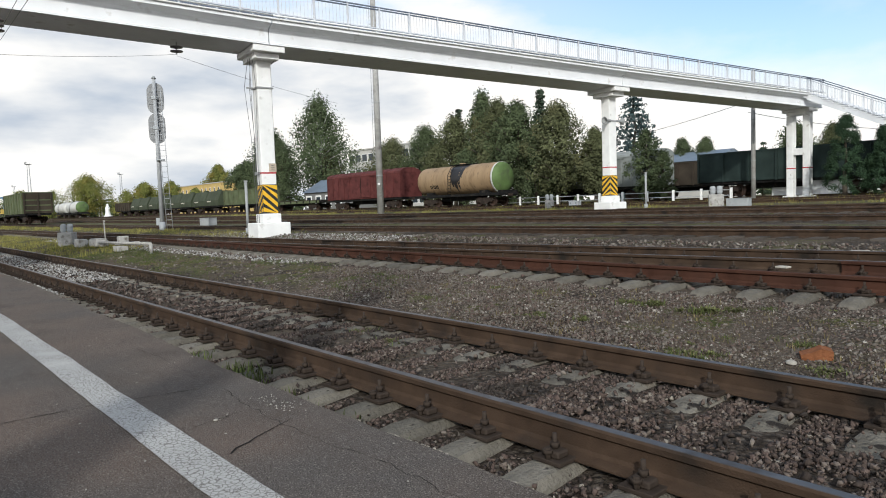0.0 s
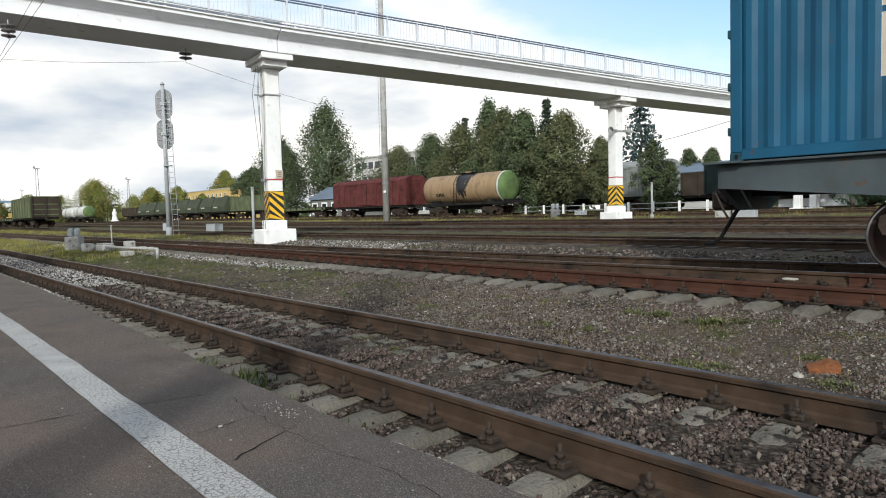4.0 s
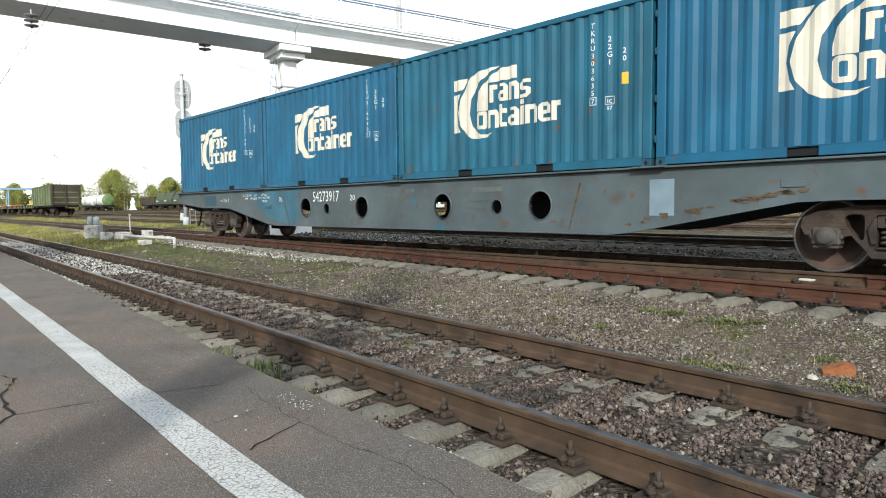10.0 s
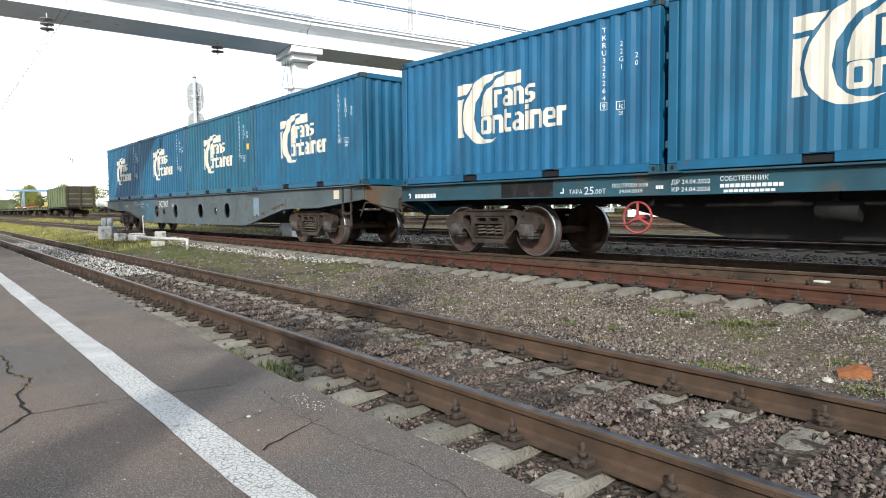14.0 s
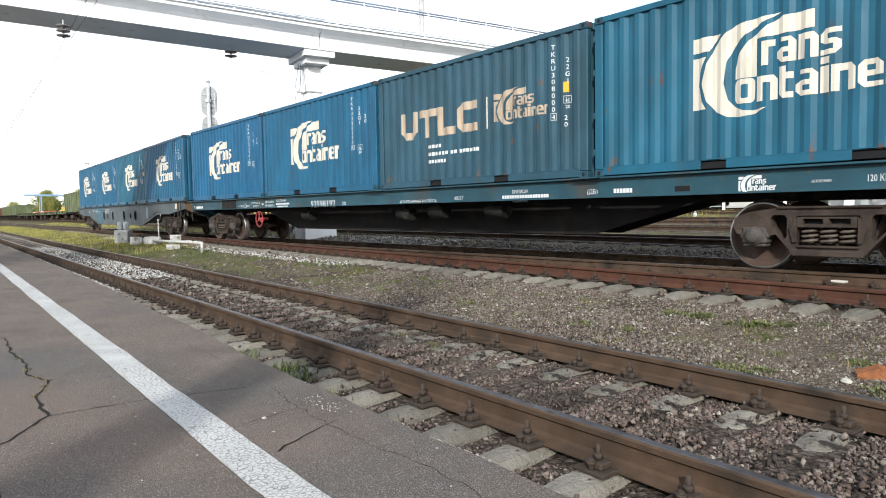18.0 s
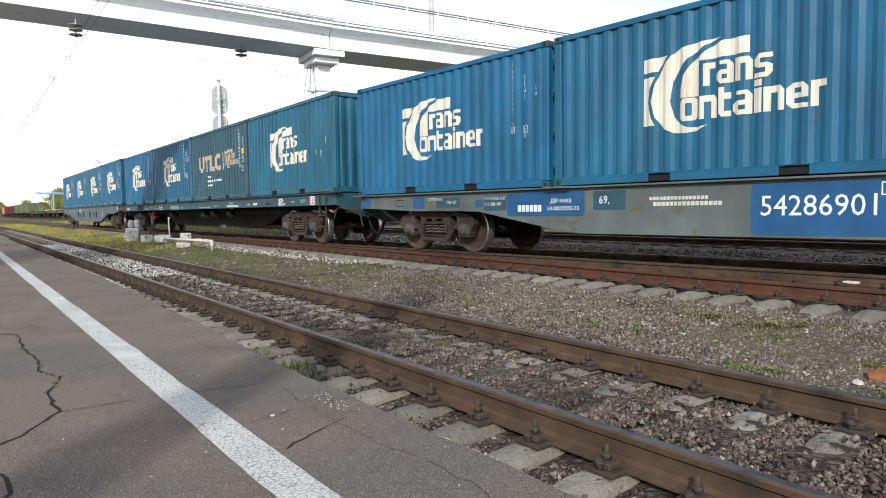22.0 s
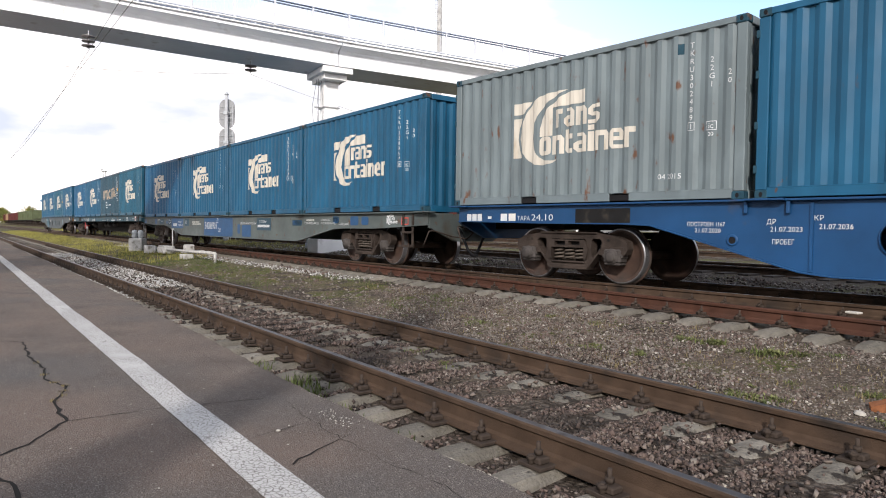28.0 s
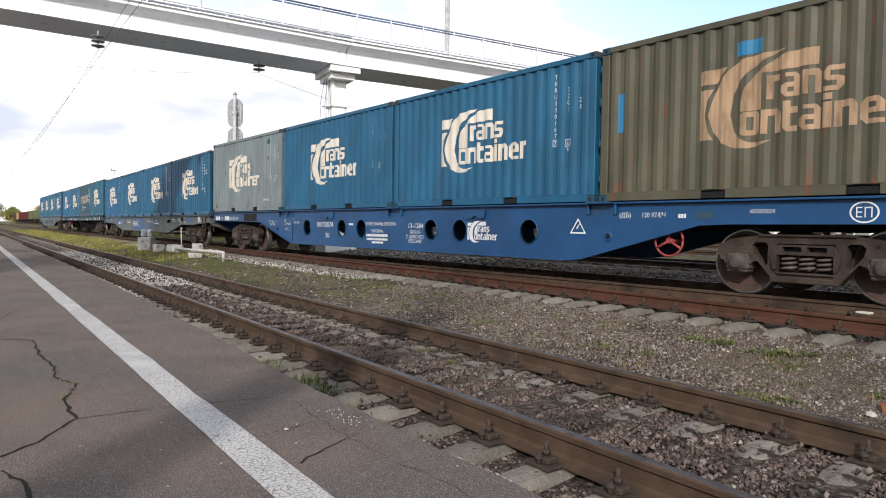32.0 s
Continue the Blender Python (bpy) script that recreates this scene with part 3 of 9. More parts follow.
def dress_first_pier(t, h):
    """Brackets, plates and cables on the pier by the main track."""
    part("bracket", Mesh().box(-0.33, -0.33, h - 1.05, 0.33, 0.33, h - 1.0).box(-0.62, -0.03, h - 1.05, -0.33, 0.03, h - 1.0), M_DULLGREY, t, "thin clamp round the pier")
    pl = part("notice_plate", Mesh().box(0.0, -0.315, 2.50, 0.30, -0.302, 2.82), M_TANPLATE, t, "faded tan notice plate")
    for k in range(3):
        part("line", Mesh().box(0.08, -0.318, 2.72 - 0.08 * k, 0.22, -0.316, 2.74 - 0.08 * k), M_CABLE, pl)
    part("small_plate", Mesh().box(-0.33, -0.28, 2.5, -0.302, -0.06, 2.72), M_WHITE, t)
    part("switch_box", Mesh().box(-0.44, -0.12, 2.38, -0.30, 0.12, 2.5, 0.01), M_DULLGREY, t)
    for k in range(4):
        x, y = -0.36 - 0.07 * (k % 2), -0.2 + 0.11 * k
        part("cable", Mesh().path([(x + 0.02, y, 0.3), (x, y, 1.6), (x - 0.03, y + 0.02, 2.6), (x - 0.02 * k, y, 3.8), (x - 0.09 * k + 0.02, y - 0.04, h - 1.0), (x - 0.05, y, h + 0.1)], 0.009, 6), M_CABLE, t, "thin loose cable")
    part("cable", Mesh().path([(0.30, -0.3, h - 0.1), (0.42, -0.45, h + 0.05), (0.62, -0.8, h + 0.5), (0.66, -1.05, h + 1.1)], 0.012, 6), M_CABLE, t, "thin loose cable")


def dress_second_pier(t):
    """Two horn loudspeakers on a bar across the pier."""
    z = 5.0
    part("horn_bar", Mesh().box(-0.4, -0.34, z, 0.4, -0.31, z + 0.05), M_DULLGREY, t)
    for s in (-1, 1):
        hn = part("horn_loudspeaker", Mesh().lathe([(0.0, 0.05), (0.12, 0.06), (0.24, 0.10), (0.34, 0.18), (0.36, 0.2), (0.34, 0.17), (0.2, 0.07)], (0, 0, 0), "x", 18), M_DULLGREY, t, "grey horn loudspeaker", Matrix.Translation((s * 0.38, -0.33, z + 0.02)) @ pose(0, 0, 0, 0, 0, 0 if s > 0 else 180))
        part("driver", Mesh().tube((-0.12, 0, 0), (0.02, 0, 0), 0.07, n=12), M_DULLGREY, hn)


dress_first_pier(build_pier(PIER_S[0], ground_z(-25, 12.5)), BR_Z - 0.46 + rise(PIER_S[0]) - ground_z(-25, 12.5))
dress_second_pier(build_pier(PIER_S[1], ground_z(-22, 32.9)))

# ---- the train ----
CONT_L, CONT_H, PITCH = 6.058, 2.591, 6.127
STARTS = [0.0, 25.872, 51.532, 77.003]
SET = [(0.0, 0.0, 0.0, 0.0), (-0.15, -0.09, -0.04, 0.03), (-0.26, -0.20, -0.14, -0.08), (-0.32, -0.24, -0.20, -0.16)]  # how far each container stands off its seat
FLOORS = [1.478, 1.406, 1.269, 1.366]
CORR = [(0.0, 0.0), (0.072, 0.0), (0.140, 0.036), (0.210, 0.036), (0.278, 0.0)]


def corr_y(x):
    """Depth of the corrugated side at x along it."""
    u = (x - 0.21) % 0.278
    for (a, p), (b, q) in zip(CORR, CORR[1:]):
        if u <= b:
            return p + (q - p) * (u - a) / (b - a)
    return 0.0


def corr_breaks(x0, x1):
    out = {x0, x1}
    k = math.floor((x0 - 0.21) / 0.278) - 1
    while 0.21 + k * 0.278 < x1 + 0.3:
        for a, _ in CORR[:-1]:
            x = 0.21 + k * 0.278 + a
            if x0 < x < x1:
                out.add(x)
        k += 1
    return sorted(out)


def flat_triangles(loops):
    """Triangles of a flat outline with holes, as 2D points."""
    pts = [p for l in loops for p in l]
    tri = tessellate_polygon([[Vector((x, z, 0)) for x, z in l] for l in loops])
    return pts, tri


def plate(loops, y0, y1):
    """A plate in the x-z plane, with holes, between two depths."""
    m = Mesh()
    pts, tri = flat_triangles(loops)
    n = len(pts)
    m.add([(x, y0, z) for x, z in pts] + [(x, y1, z) for x, z in pts], [t for t in tri] + [tuple(n + i for i in t[::-1]) for t in tri])
    k, base = 0, len(m.v) - 2 * n
    for l in loops:
        c = len(l)
        m.f += [(base + k + i, base + k + (i + 1) % c, base + n + k + (i + 1) % c, base + n + k + i) for i in range(c)]
        m.s += [False] * c
        k += c
    return m


def disc(cx, cz, rx, rz=None, n=24):
    rz = rz or rx
    return [(cx + rx * math.cos(2 * math.pi * i / n), cz + rz * math.sin(2 * math.pi * i / n)) for i in range(n)]


def clip_x(poly, x, keep_right):
    out = []
    for (a, b), (c, d) in zip(poly, poly[1:] + poly[:1]):
        ia, ic = (a >= x) == keep_right or a == x, (c >= x) == keep_right or c == x
        if ia:
            out.append((a, b))
        if ia != ic:
            t = (x - a) / (c - a)
            out.append((x, b + (d - b) * t))
    return out


def painted(shapes, depth, proud=0.003):
    """Painted shapes that follow a corrugated side. shapes: lists of loops; depth: None for a flat side at y = 0."""
    m = Mesh()
    for i, loops in enumerate(shapes):
        pts, tri = flat_triangles(loops)
        lift = proud + 0.0007 * min(i, 5)  # coats of paint over one another
        for t in tri:
            poly = [pts[i] for i in t]
            if depth is None:
                m.add([(x, -lift, z) for x, z in poly], [tuple(range(len(poly)))])
                continue
            xs = [p[0] for p in poly]
            br = corr_breaks(min(xs), max(xs))
            for a, b in zip(br, br[1:]):
                q = clip_x(clip_x(poly, a, True), b, False)
                if len(q) > 2 and b - a > 1e-6:
                    ya, yb = corr_y(a + 1e-6), corr_y(b - 1e-6)
                    m.add([(x, ya + (yb - ya) * (x - a) / (b - a) - lift, z) for x, z in q], [tuple(range(len(q)))])
    return m


GLYPHS = {}


def letters(s, height, x, z, align="LEFT", stacked=False, width=1.0):
    """Outlines (as triangles) of writing with the built-in font; height is that of capitals."""
    key = ("\n".join(s) if stacked else s, align)
    if key not in GLYPHS:
        c = bpy.data.curves.new("writing", "FONT")
        c.body, c.align_x, c.size, c.resolution_u, c.space_line = key[0], align, 1.0, 2, 1.02
        ob = bpy.data.objects.new("writing", c)
        me = ob.to_mesh()
        GLYPHS[key] = ([tuple(v.co[:2]) for v in me.vertices], [tuple(p.vertices) for p in me.polygons])
        ob.to_mesh_clear()
        bpy.data.objects.remove(ob)
        bpy.data.curves.remove(c)
    pts, polys = GLYPHS[key]
    k = height / 0.73
    return [[[(x + pts[i][0] * k * width, z + pts[i][1] * k) for i in p]] for p in polys]


def rounded(x0, z0, x1, z1, r, n=4):
    out = []
    for cx, cz, a in ((x1 - r, z1 - r, 0), (x0 + r, z1 - r, 90), (x0 + r, z0 + r, 180), (x1 - r, z0 + r, 270)):
        out += [(cx + r * math.cos(radians(a + 90 * i / n)), cz + r * math.sin(radians(a + 90 * i / n))) for i in range(n + 1)]
    return out


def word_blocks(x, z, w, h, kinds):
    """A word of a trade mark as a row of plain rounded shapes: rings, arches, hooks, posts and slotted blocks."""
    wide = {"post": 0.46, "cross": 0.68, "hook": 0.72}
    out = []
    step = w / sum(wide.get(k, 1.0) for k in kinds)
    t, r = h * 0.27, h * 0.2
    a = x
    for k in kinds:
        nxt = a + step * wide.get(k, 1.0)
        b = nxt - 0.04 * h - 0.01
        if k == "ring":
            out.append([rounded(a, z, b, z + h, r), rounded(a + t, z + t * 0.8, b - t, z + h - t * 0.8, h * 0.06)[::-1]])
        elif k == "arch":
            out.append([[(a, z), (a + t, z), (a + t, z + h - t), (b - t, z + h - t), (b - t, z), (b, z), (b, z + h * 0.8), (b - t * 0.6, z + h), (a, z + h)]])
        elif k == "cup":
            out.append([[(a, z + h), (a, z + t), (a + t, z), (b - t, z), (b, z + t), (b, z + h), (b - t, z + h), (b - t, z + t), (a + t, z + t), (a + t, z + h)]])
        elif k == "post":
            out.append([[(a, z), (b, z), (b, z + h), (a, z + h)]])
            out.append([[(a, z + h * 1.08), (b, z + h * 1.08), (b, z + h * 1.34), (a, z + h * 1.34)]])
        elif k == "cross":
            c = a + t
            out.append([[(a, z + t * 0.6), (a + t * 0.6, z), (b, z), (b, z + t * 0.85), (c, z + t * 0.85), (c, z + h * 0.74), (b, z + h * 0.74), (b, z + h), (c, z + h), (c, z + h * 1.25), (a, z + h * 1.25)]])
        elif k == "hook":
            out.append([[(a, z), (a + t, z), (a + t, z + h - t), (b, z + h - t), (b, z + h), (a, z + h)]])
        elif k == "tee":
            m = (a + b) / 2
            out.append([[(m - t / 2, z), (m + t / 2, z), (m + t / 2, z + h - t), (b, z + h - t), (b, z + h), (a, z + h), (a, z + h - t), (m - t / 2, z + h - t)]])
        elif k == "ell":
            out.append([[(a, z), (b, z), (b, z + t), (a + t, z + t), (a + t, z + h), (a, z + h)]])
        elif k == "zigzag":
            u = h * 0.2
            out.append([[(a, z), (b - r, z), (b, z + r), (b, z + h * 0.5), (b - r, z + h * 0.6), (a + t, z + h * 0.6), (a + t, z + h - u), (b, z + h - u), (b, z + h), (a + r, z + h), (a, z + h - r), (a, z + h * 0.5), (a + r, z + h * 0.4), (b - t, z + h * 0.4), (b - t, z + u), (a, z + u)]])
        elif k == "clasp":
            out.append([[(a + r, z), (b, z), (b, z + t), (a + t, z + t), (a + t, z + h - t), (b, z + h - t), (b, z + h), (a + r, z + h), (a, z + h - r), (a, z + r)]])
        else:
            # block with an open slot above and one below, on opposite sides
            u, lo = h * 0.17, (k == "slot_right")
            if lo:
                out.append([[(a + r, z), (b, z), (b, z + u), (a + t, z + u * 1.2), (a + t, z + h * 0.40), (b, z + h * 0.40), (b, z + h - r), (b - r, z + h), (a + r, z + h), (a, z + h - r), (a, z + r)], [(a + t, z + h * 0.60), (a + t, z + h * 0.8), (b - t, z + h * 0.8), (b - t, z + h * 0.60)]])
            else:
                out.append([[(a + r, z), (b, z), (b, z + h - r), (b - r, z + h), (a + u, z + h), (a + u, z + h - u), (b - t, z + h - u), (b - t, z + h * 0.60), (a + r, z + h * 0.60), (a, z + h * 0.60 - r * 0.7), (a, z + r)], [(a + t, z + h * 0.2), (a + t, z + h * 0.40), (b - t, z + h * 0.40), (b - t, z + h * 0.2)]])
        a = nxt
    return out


def emblem(x, z, k=1.0, words=True):
    """The owner's mark: a stem with a bar, a sickle and a bracket over two rows of plain shapes."""
    sh = [
        [[(0, 0.94), (0.24, 0.94), (0.30, 1.02), (0.41, 1.14), (0, 1.14)]],
        [[(0, 0.16), (0.20, 0.16), (0.14, 0.27), (0.085, 0.5), (0.115, 0.70), (0.20, 0.87), (0, 0.87)]],
        [[(0.60, 1.21), (0.46, 1.13), (0.33, 1.0), (0.20, 0.77), (0.135, 0.51), (0.20, 0.27), (0.34, 0.10), (0.50, 0.02), (0.68, 0.0), (0.86, 0.02), (1.02, 0.09), (0.86, 0.07), (0.72, 0.08), (0.60, 0.14), (0.51, 0.24), (0.45, 0.475), (0.49, 0.76), (0.60, 0.94), (0.72, 1.05), (0.95, 1.17), (1.20, 1.25), (0.85, 1.24)]],
        [[(0.60, 0.50), (0.88, 0.50), (0.88, 0.98), (1.58, 0.98), (1.58, 1.20), (1.22, 1.20), (1.03, 1.13), (0.78, 0.98), (0.65, 0.82), (0.60, 0.64)]],
    ]
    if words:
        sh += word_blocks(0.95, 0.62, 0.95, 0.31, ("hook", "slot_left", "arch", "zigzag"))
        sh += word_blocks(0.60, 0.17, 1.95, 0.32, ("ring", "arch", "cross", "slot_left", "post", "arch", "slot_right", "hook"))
    return [[[(x + a * k, z + b * k) for a, b in l] for l in loops] for loops in sh]


def paint(name, base, fade=0.25, rust=0.66):
    return material(name, base, 0.55, vary=fade, vary_scale=1.3, bump=0.06, bump_scale=25, spots=[(tuple(min(1, c * 1.22 + 0.003) for c in base), 2.2, 0.56, 0.78, 8), (RUST, 5.5, rust + 0.03, rust + 0.10, 10), (tuple(0.55 * c + 0.008 for c in base), 0.9, 0.56, 0.85, 6)], stretch=(1, 1, 0.45))


PAINTS = {
    "blue": paint("container_blue", (0.006, 0.074, 0.144)),
    "deep": paint("container_deep_blue", (0.005, 0.077, 0.163)),
    "teal": paint("container_teal", (0.008, 0.077, 0.128), 0.3, 0.62),
    "dull": paint("container_dull_teal", (0.016, 0.056, 0.083), 0.3, 0.62),
    "pale": paint("container_pale_grey_blue", (0.13, 0.162, 0.170), 0.2, 0.6),
    "olive": paint("container_olive", (0.062, 0.060, 0.038), 0.35, 0.58),
}
COLOUR_WORDS = {"blue": "blue", "deep": "deep blue", "teal": "faded teal", "dull": "dull grey-teal", "pale": "pale grey-blue weathered", "olive": "olive-brown rust-streaked"}
M_MARK = material("mark_white", (0.50, 0.465, 0.395), 0.65, vary=0.15, vary_scale=3, spots=[((0.33, 0.26, 0.18), 5, 0.58, 0.75, 8)], stretch=(1, 1, 0.3))
M_MARK_BEIGE = material("mark_beige", (0.36, 0.29, 0.22), 0.7, vary=0.2, vary_scale=4, spots=[((0.2, 0.14, 0.09), 6, 0.52, 0.7, 8)], stretch=(1, 1, 0.3))
M_MARK_TAN = material("mark_faded_tan", (0.315, 0.217, 0.135), 0.7, vary=0.3, vary_scale=4, spots=[((0.15, 0.098, 0.06), 5, 0.5, 0.7, 8)], stretch=(1, 1, 0.3))
M_STENCIL = material("stencil_white", (0.544, 0.56, 0.56), 0.6, vary=0.12)
M_TAG = material("tag_yellow", (0.562, 0.3, 0.022), 0.6)
M_PATCH = material("patch_light_blue", (0.019, 0.143, 0.273), 0.6, vary=0.15)
M_CASTING = material("corner_steel", (0.019, 0.055, 0.078), 0.7, vary=0.3, vary_scale=8, spots=[(RUST, 7, 0.58, 0.72, 8)])
# near-black: paints the shade in holes and pockets, also hoses and floors
M_DARK = material("gap_shade_and_rubber", (0.012, 0.012, 0.013), 0.9)


def build_container(colour, number, check, left_side_extra=None, tan=False, shift=0.0, column=0.0):
    """A twenty-foot box container; origin at the left lower corner of its near side, x along it."""
    mat = PAINTS[colour]
    c = thing("shipping_container", f"{COLOUR_WORDS[colour]} corrugated steel twenty-foot shipping container on a flat wagon", "container", "containers on the train")
    L, H, W = CONT_L, CONT_H, 2 * HALF_W
    post, top, low = 0.16, 0.10, 0.15
    for side in (0, 1):
        m = Mesh()
        br = corr_breaks(post, L - post)
        v = []
        for x in br:
            y = 0.012 + corr_y(x)
            y = y if side == 0 else W - y
            v += [(x, y, low - 0.01), (x, y, H - top + 0.01)]
        m.add(v, [(2 * i, 2 * i + 2, 2 * i + 3, 2 * i + 1) for i in range(len(br) - 1)])
        part("side_panel", m, mat, c, "corrugated side")
        y0, y1 = (0.0, 0.06) if side == 0 else (W - 0.06, W)
        part("top_rail", Mesh().box(post, y0, H - top, L - post, y1, H - 0.006, 0.008), mat, c)
        segs = [(post, 1.86), (2.24, 3.82), (4.2, L - post)]
        for a, b in segs:
            part("bottom_rail", Mesh().box(a, y0, 0.02, b, y1, low, 0.006), mat, c)
        part("rail_cap", Mesh().box(post, y0 + 0.002, low + 0.001, L - post, y1 - 0.002, low + 0.012), mat, c)
        if side == 0:
            for a, b in ((1.86, 2.24), (3.82, 4.2)):
                # solid block in place of the pocket's inner shade
                part("fork_pocket", Mesh().box(a - 0.004, 0.03, 0.03, b + 0.004, 0.5, low - 0.03), M_DARK, c, "fork-lift pocket with its shade as a near-black block")
    for x0 in (0.0, L - post):
        for y0 in (0.0, W - 0.13):
            part("corner_post", Mesh().box(x0 + 0.004, y0 + 0.004, 0.118, x0 + post - 0.004, y0 + 0.126, H - 0.118, 0.012), mat, c)
            for z0 in (0.0, H - 0.118):
                xx, yy = (x0 if x0 == 0 else L - 0.178), (y0 if y0 == 0 else W - 0.162)
                cast = part("corner_casting", Mesh().box(xx, yy - (0.003 if y0 == 0 else -0.003), z0, xx + 0.178, yy + 0.162, z0 + 0.118, 0.012), M_CASTING, c, "steel corner casting with an oval hole")
                if y0 == 0:
                    part("lock_hole", Mesh().prism(disc(xx + 0.089, z0 + 0.06, 0.026, 0.036, 12), yy - 0.005, yy + 0.01, "y"), M_DARK, cast)
    # right end, corrugated; left end with two doors and locking bars
    m, v = Mesh(), []
    ys = corr_breaks(0.13, W - 0.13)
    for y in ys:
        x = L - 0.03 - corr_y(y)
        v += [(x, y, 0.12), (x, y, H - 0.1)]
    m.add(v, [(2 * i, 2 * i + 2, 2 * i + 3, 2 * i + 1) for i in range(len(ys) - 1)])
    part("end_panel", m, mat, c, "corrugated end wall")
    for x0, x1 in ((L - 0.07, L), (0.0, 0.07)):
        part("end_sill", Mesh().box(x0, 0.17, 0.0, x1, W - 0.17, 0.14, 0.006), mat, c)
        part("end_header", Mesh().box(x0, 0.17, H - 0.12, x1, W - 0.17, H - 0.004, 0.006), mat, c)
    for k in (0, 1):
        y0 = 0.135 + k * (W - 0.27) / 2
        d = part("door", Mesh().box(0.03, y0 + 0.008, 0.15, 0.075, y0 + (W - 0.27) / 2 - 0.008, H - 0.13, 0.006), mat, c)
        for q in (0.3, 0.8):
            part("locking_bar", Mesh().tube((0.012, y0 + q, 0.1), (0.012, y0 + q, H - 0.1), 0.017, n=8), M_CASTING, d, "steel locking bar")
        for hz in (0.35, 0.95, 1.65, 2.2):
            yy = 0.0 if k == 0 else W - 0.1
            part("hinge", Mesh().box(-0.03, yy, hz, 0.03, yy + 0.1, hz + 0.11, 0.01), M_CASTING, d)
    m = Mesh()
    v = []
    for i in range(45):
        x = 0.08 + (L - 0.16) * i / 44
        z = H - 0.012 - (0.018 if i % 2 else 0)
        v += [(x, 0.05, z), (x, W - 0.05, z)]
    m.add(v, [(2 * i, 2 * i + 1, 2 * i + 3, 2 * i + 2) for i in range(44)])
    part("roof", m, mat, c)
    part("floor", Mesh().box(0.08, 0.062, 0.06, L - 0.08, W - 0.062, 0.14), M_DARK, c)
    # markings on the near side
    mk = M_MARK_TAN if tan else M_MARK
    base = pose(0, 0.012, 0)
    sx = shift

    def put(name, shapes, mt, label=""):
        part(name, painted(shapes, 1), mt, c, label, base)

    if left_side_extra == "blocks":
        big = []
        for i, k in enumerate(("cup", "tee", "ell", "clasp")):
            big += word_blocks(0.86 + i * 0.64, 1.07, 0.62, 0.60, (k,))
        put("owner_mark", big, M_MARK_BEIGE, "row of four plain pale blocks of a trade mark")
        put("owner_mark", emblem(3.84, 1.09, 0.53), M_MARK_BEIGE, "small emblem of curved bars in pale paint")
        put("bar", [[[(3.63, 1.07), (3.65, 1.07), (3.65, 1.68), (3.63, 1.68)]]], mk)
        for i, words in enumerate((((1.79, 2.27),), ((1.79, 2.5), (2.54, 2.78), (2.82, 3.41)), ((1.79, 2.38),))):
            for a, b in words:
                n = max(3, round((b - a) / 0.078))
                put("owner_line", [[[(a + k * (b - a) / n, 0.83 - i * 0.16), (a + (k + 0.72) * (b - a) / n, 0.83 - i * 0.16), (a + (k + 0.72) * (b - a) / n, 0.9 - i * 0.16), (a + k * (b - a) / n, 0.9 - i * 0.16)]] for k in range(n)], M_STENCIL, "small pale bars of the owner's line")
    else:
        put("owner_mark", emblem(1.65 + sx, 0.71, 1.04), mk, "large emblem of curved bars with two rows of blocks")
    xo = 4.92 + column if left_side_extra != "blocks" else 5.31
    put("lettering", letters(number, 0.085, xo, 2.26, "CENTER", True), M_STENCIL, "white stencilled code in a column")
    zc = 2.26 - (len(number)) * 0.119 - 0.01
    put("lettering", letters(check, 0.085, xo, zc, "CENTER"), M_STENCIL)
    put("check_frame", [[[(xo - 0.055, zc - 0.02), (xo + 0.055, zc - 0.02), (xo + 0.055, zc + 0.105), (xo - 0.055, zc + 0.105)], [(xo - 0.047, zc - 0.012), (xo - 0.047, zc + 0.097), (xo + 0.047, zc + 0.097), (xo + 0.047, zc - 0.012)]]], M_STENCIL)
    put("lettering", letters("22G1", 0.085, xo + 0.31, 2.0, "CENTER", True), M_STENCIL)
    za = 1.02 if left_side_extra != "blocks" else 1.30
    put("lettering", letters("20", 0.085, xo + (0.58 if left_side_extra != "blocks" else 0.28), 1.78 if left_side_extra != "blocks" else 1.02, "CENTER", True), M_STENCIL)
    put("approval_mark", [[[(xo + 0.235, za), (xo + 0.385, za), (xo + 0.385, za + 0.13), (xo + 0.235, za + 0.13)], [(xo + 0.243, za + 0.008), (xo + 0.243, za + 0.122), (xo + 0.377, za + 0.122), (xo + 0.377, za + 0.008)]]] + letters("ic", 0.085, xo + 0.31, za + 0.025, "CENTER") + letters("20" if colour != "teal" else "87", 0.06, xo + 0.31, za - 0.085, "CENTER"), M_STENCIL)
    if colour in ("teal", "dull"):
        tx, tz = (xo + 0.585, 1.395) if left_side_extra != "blocks" else (xo + 0.28, 1.58)
        put("height_tag", [[[(tx - 0.05, tz - 0.09), (tx + 0.05, tz - 0.09), (tx + 0.05, tz + 0.09), (tx - 0.05, tz + 0.09)]]], M_TAG, "small yellow height tag")
    if colour == "pale":
        put("lettering", letters("04 2015", 0.085, 4.9, 0.34, "CENTER"), M_STENCIL)
        put("maker_plate", [[[(5.0, 2.2), (5.09, 2.2), (5.09, 2.36), (5.0, 2.36)]]], M_CASTING)
    if colour == "olive":
        put("paint_patch", [[[(0.33, 1.15), (0.46, 1.15), (0.46, 1.78), (0.33, 1.78)]], [[(2.35, 2.02), (2.72, 2.02), (2.72, 2.22), (2.35, 2.22)]]], M_PATCH, "patch of newer blue paint")
    return c


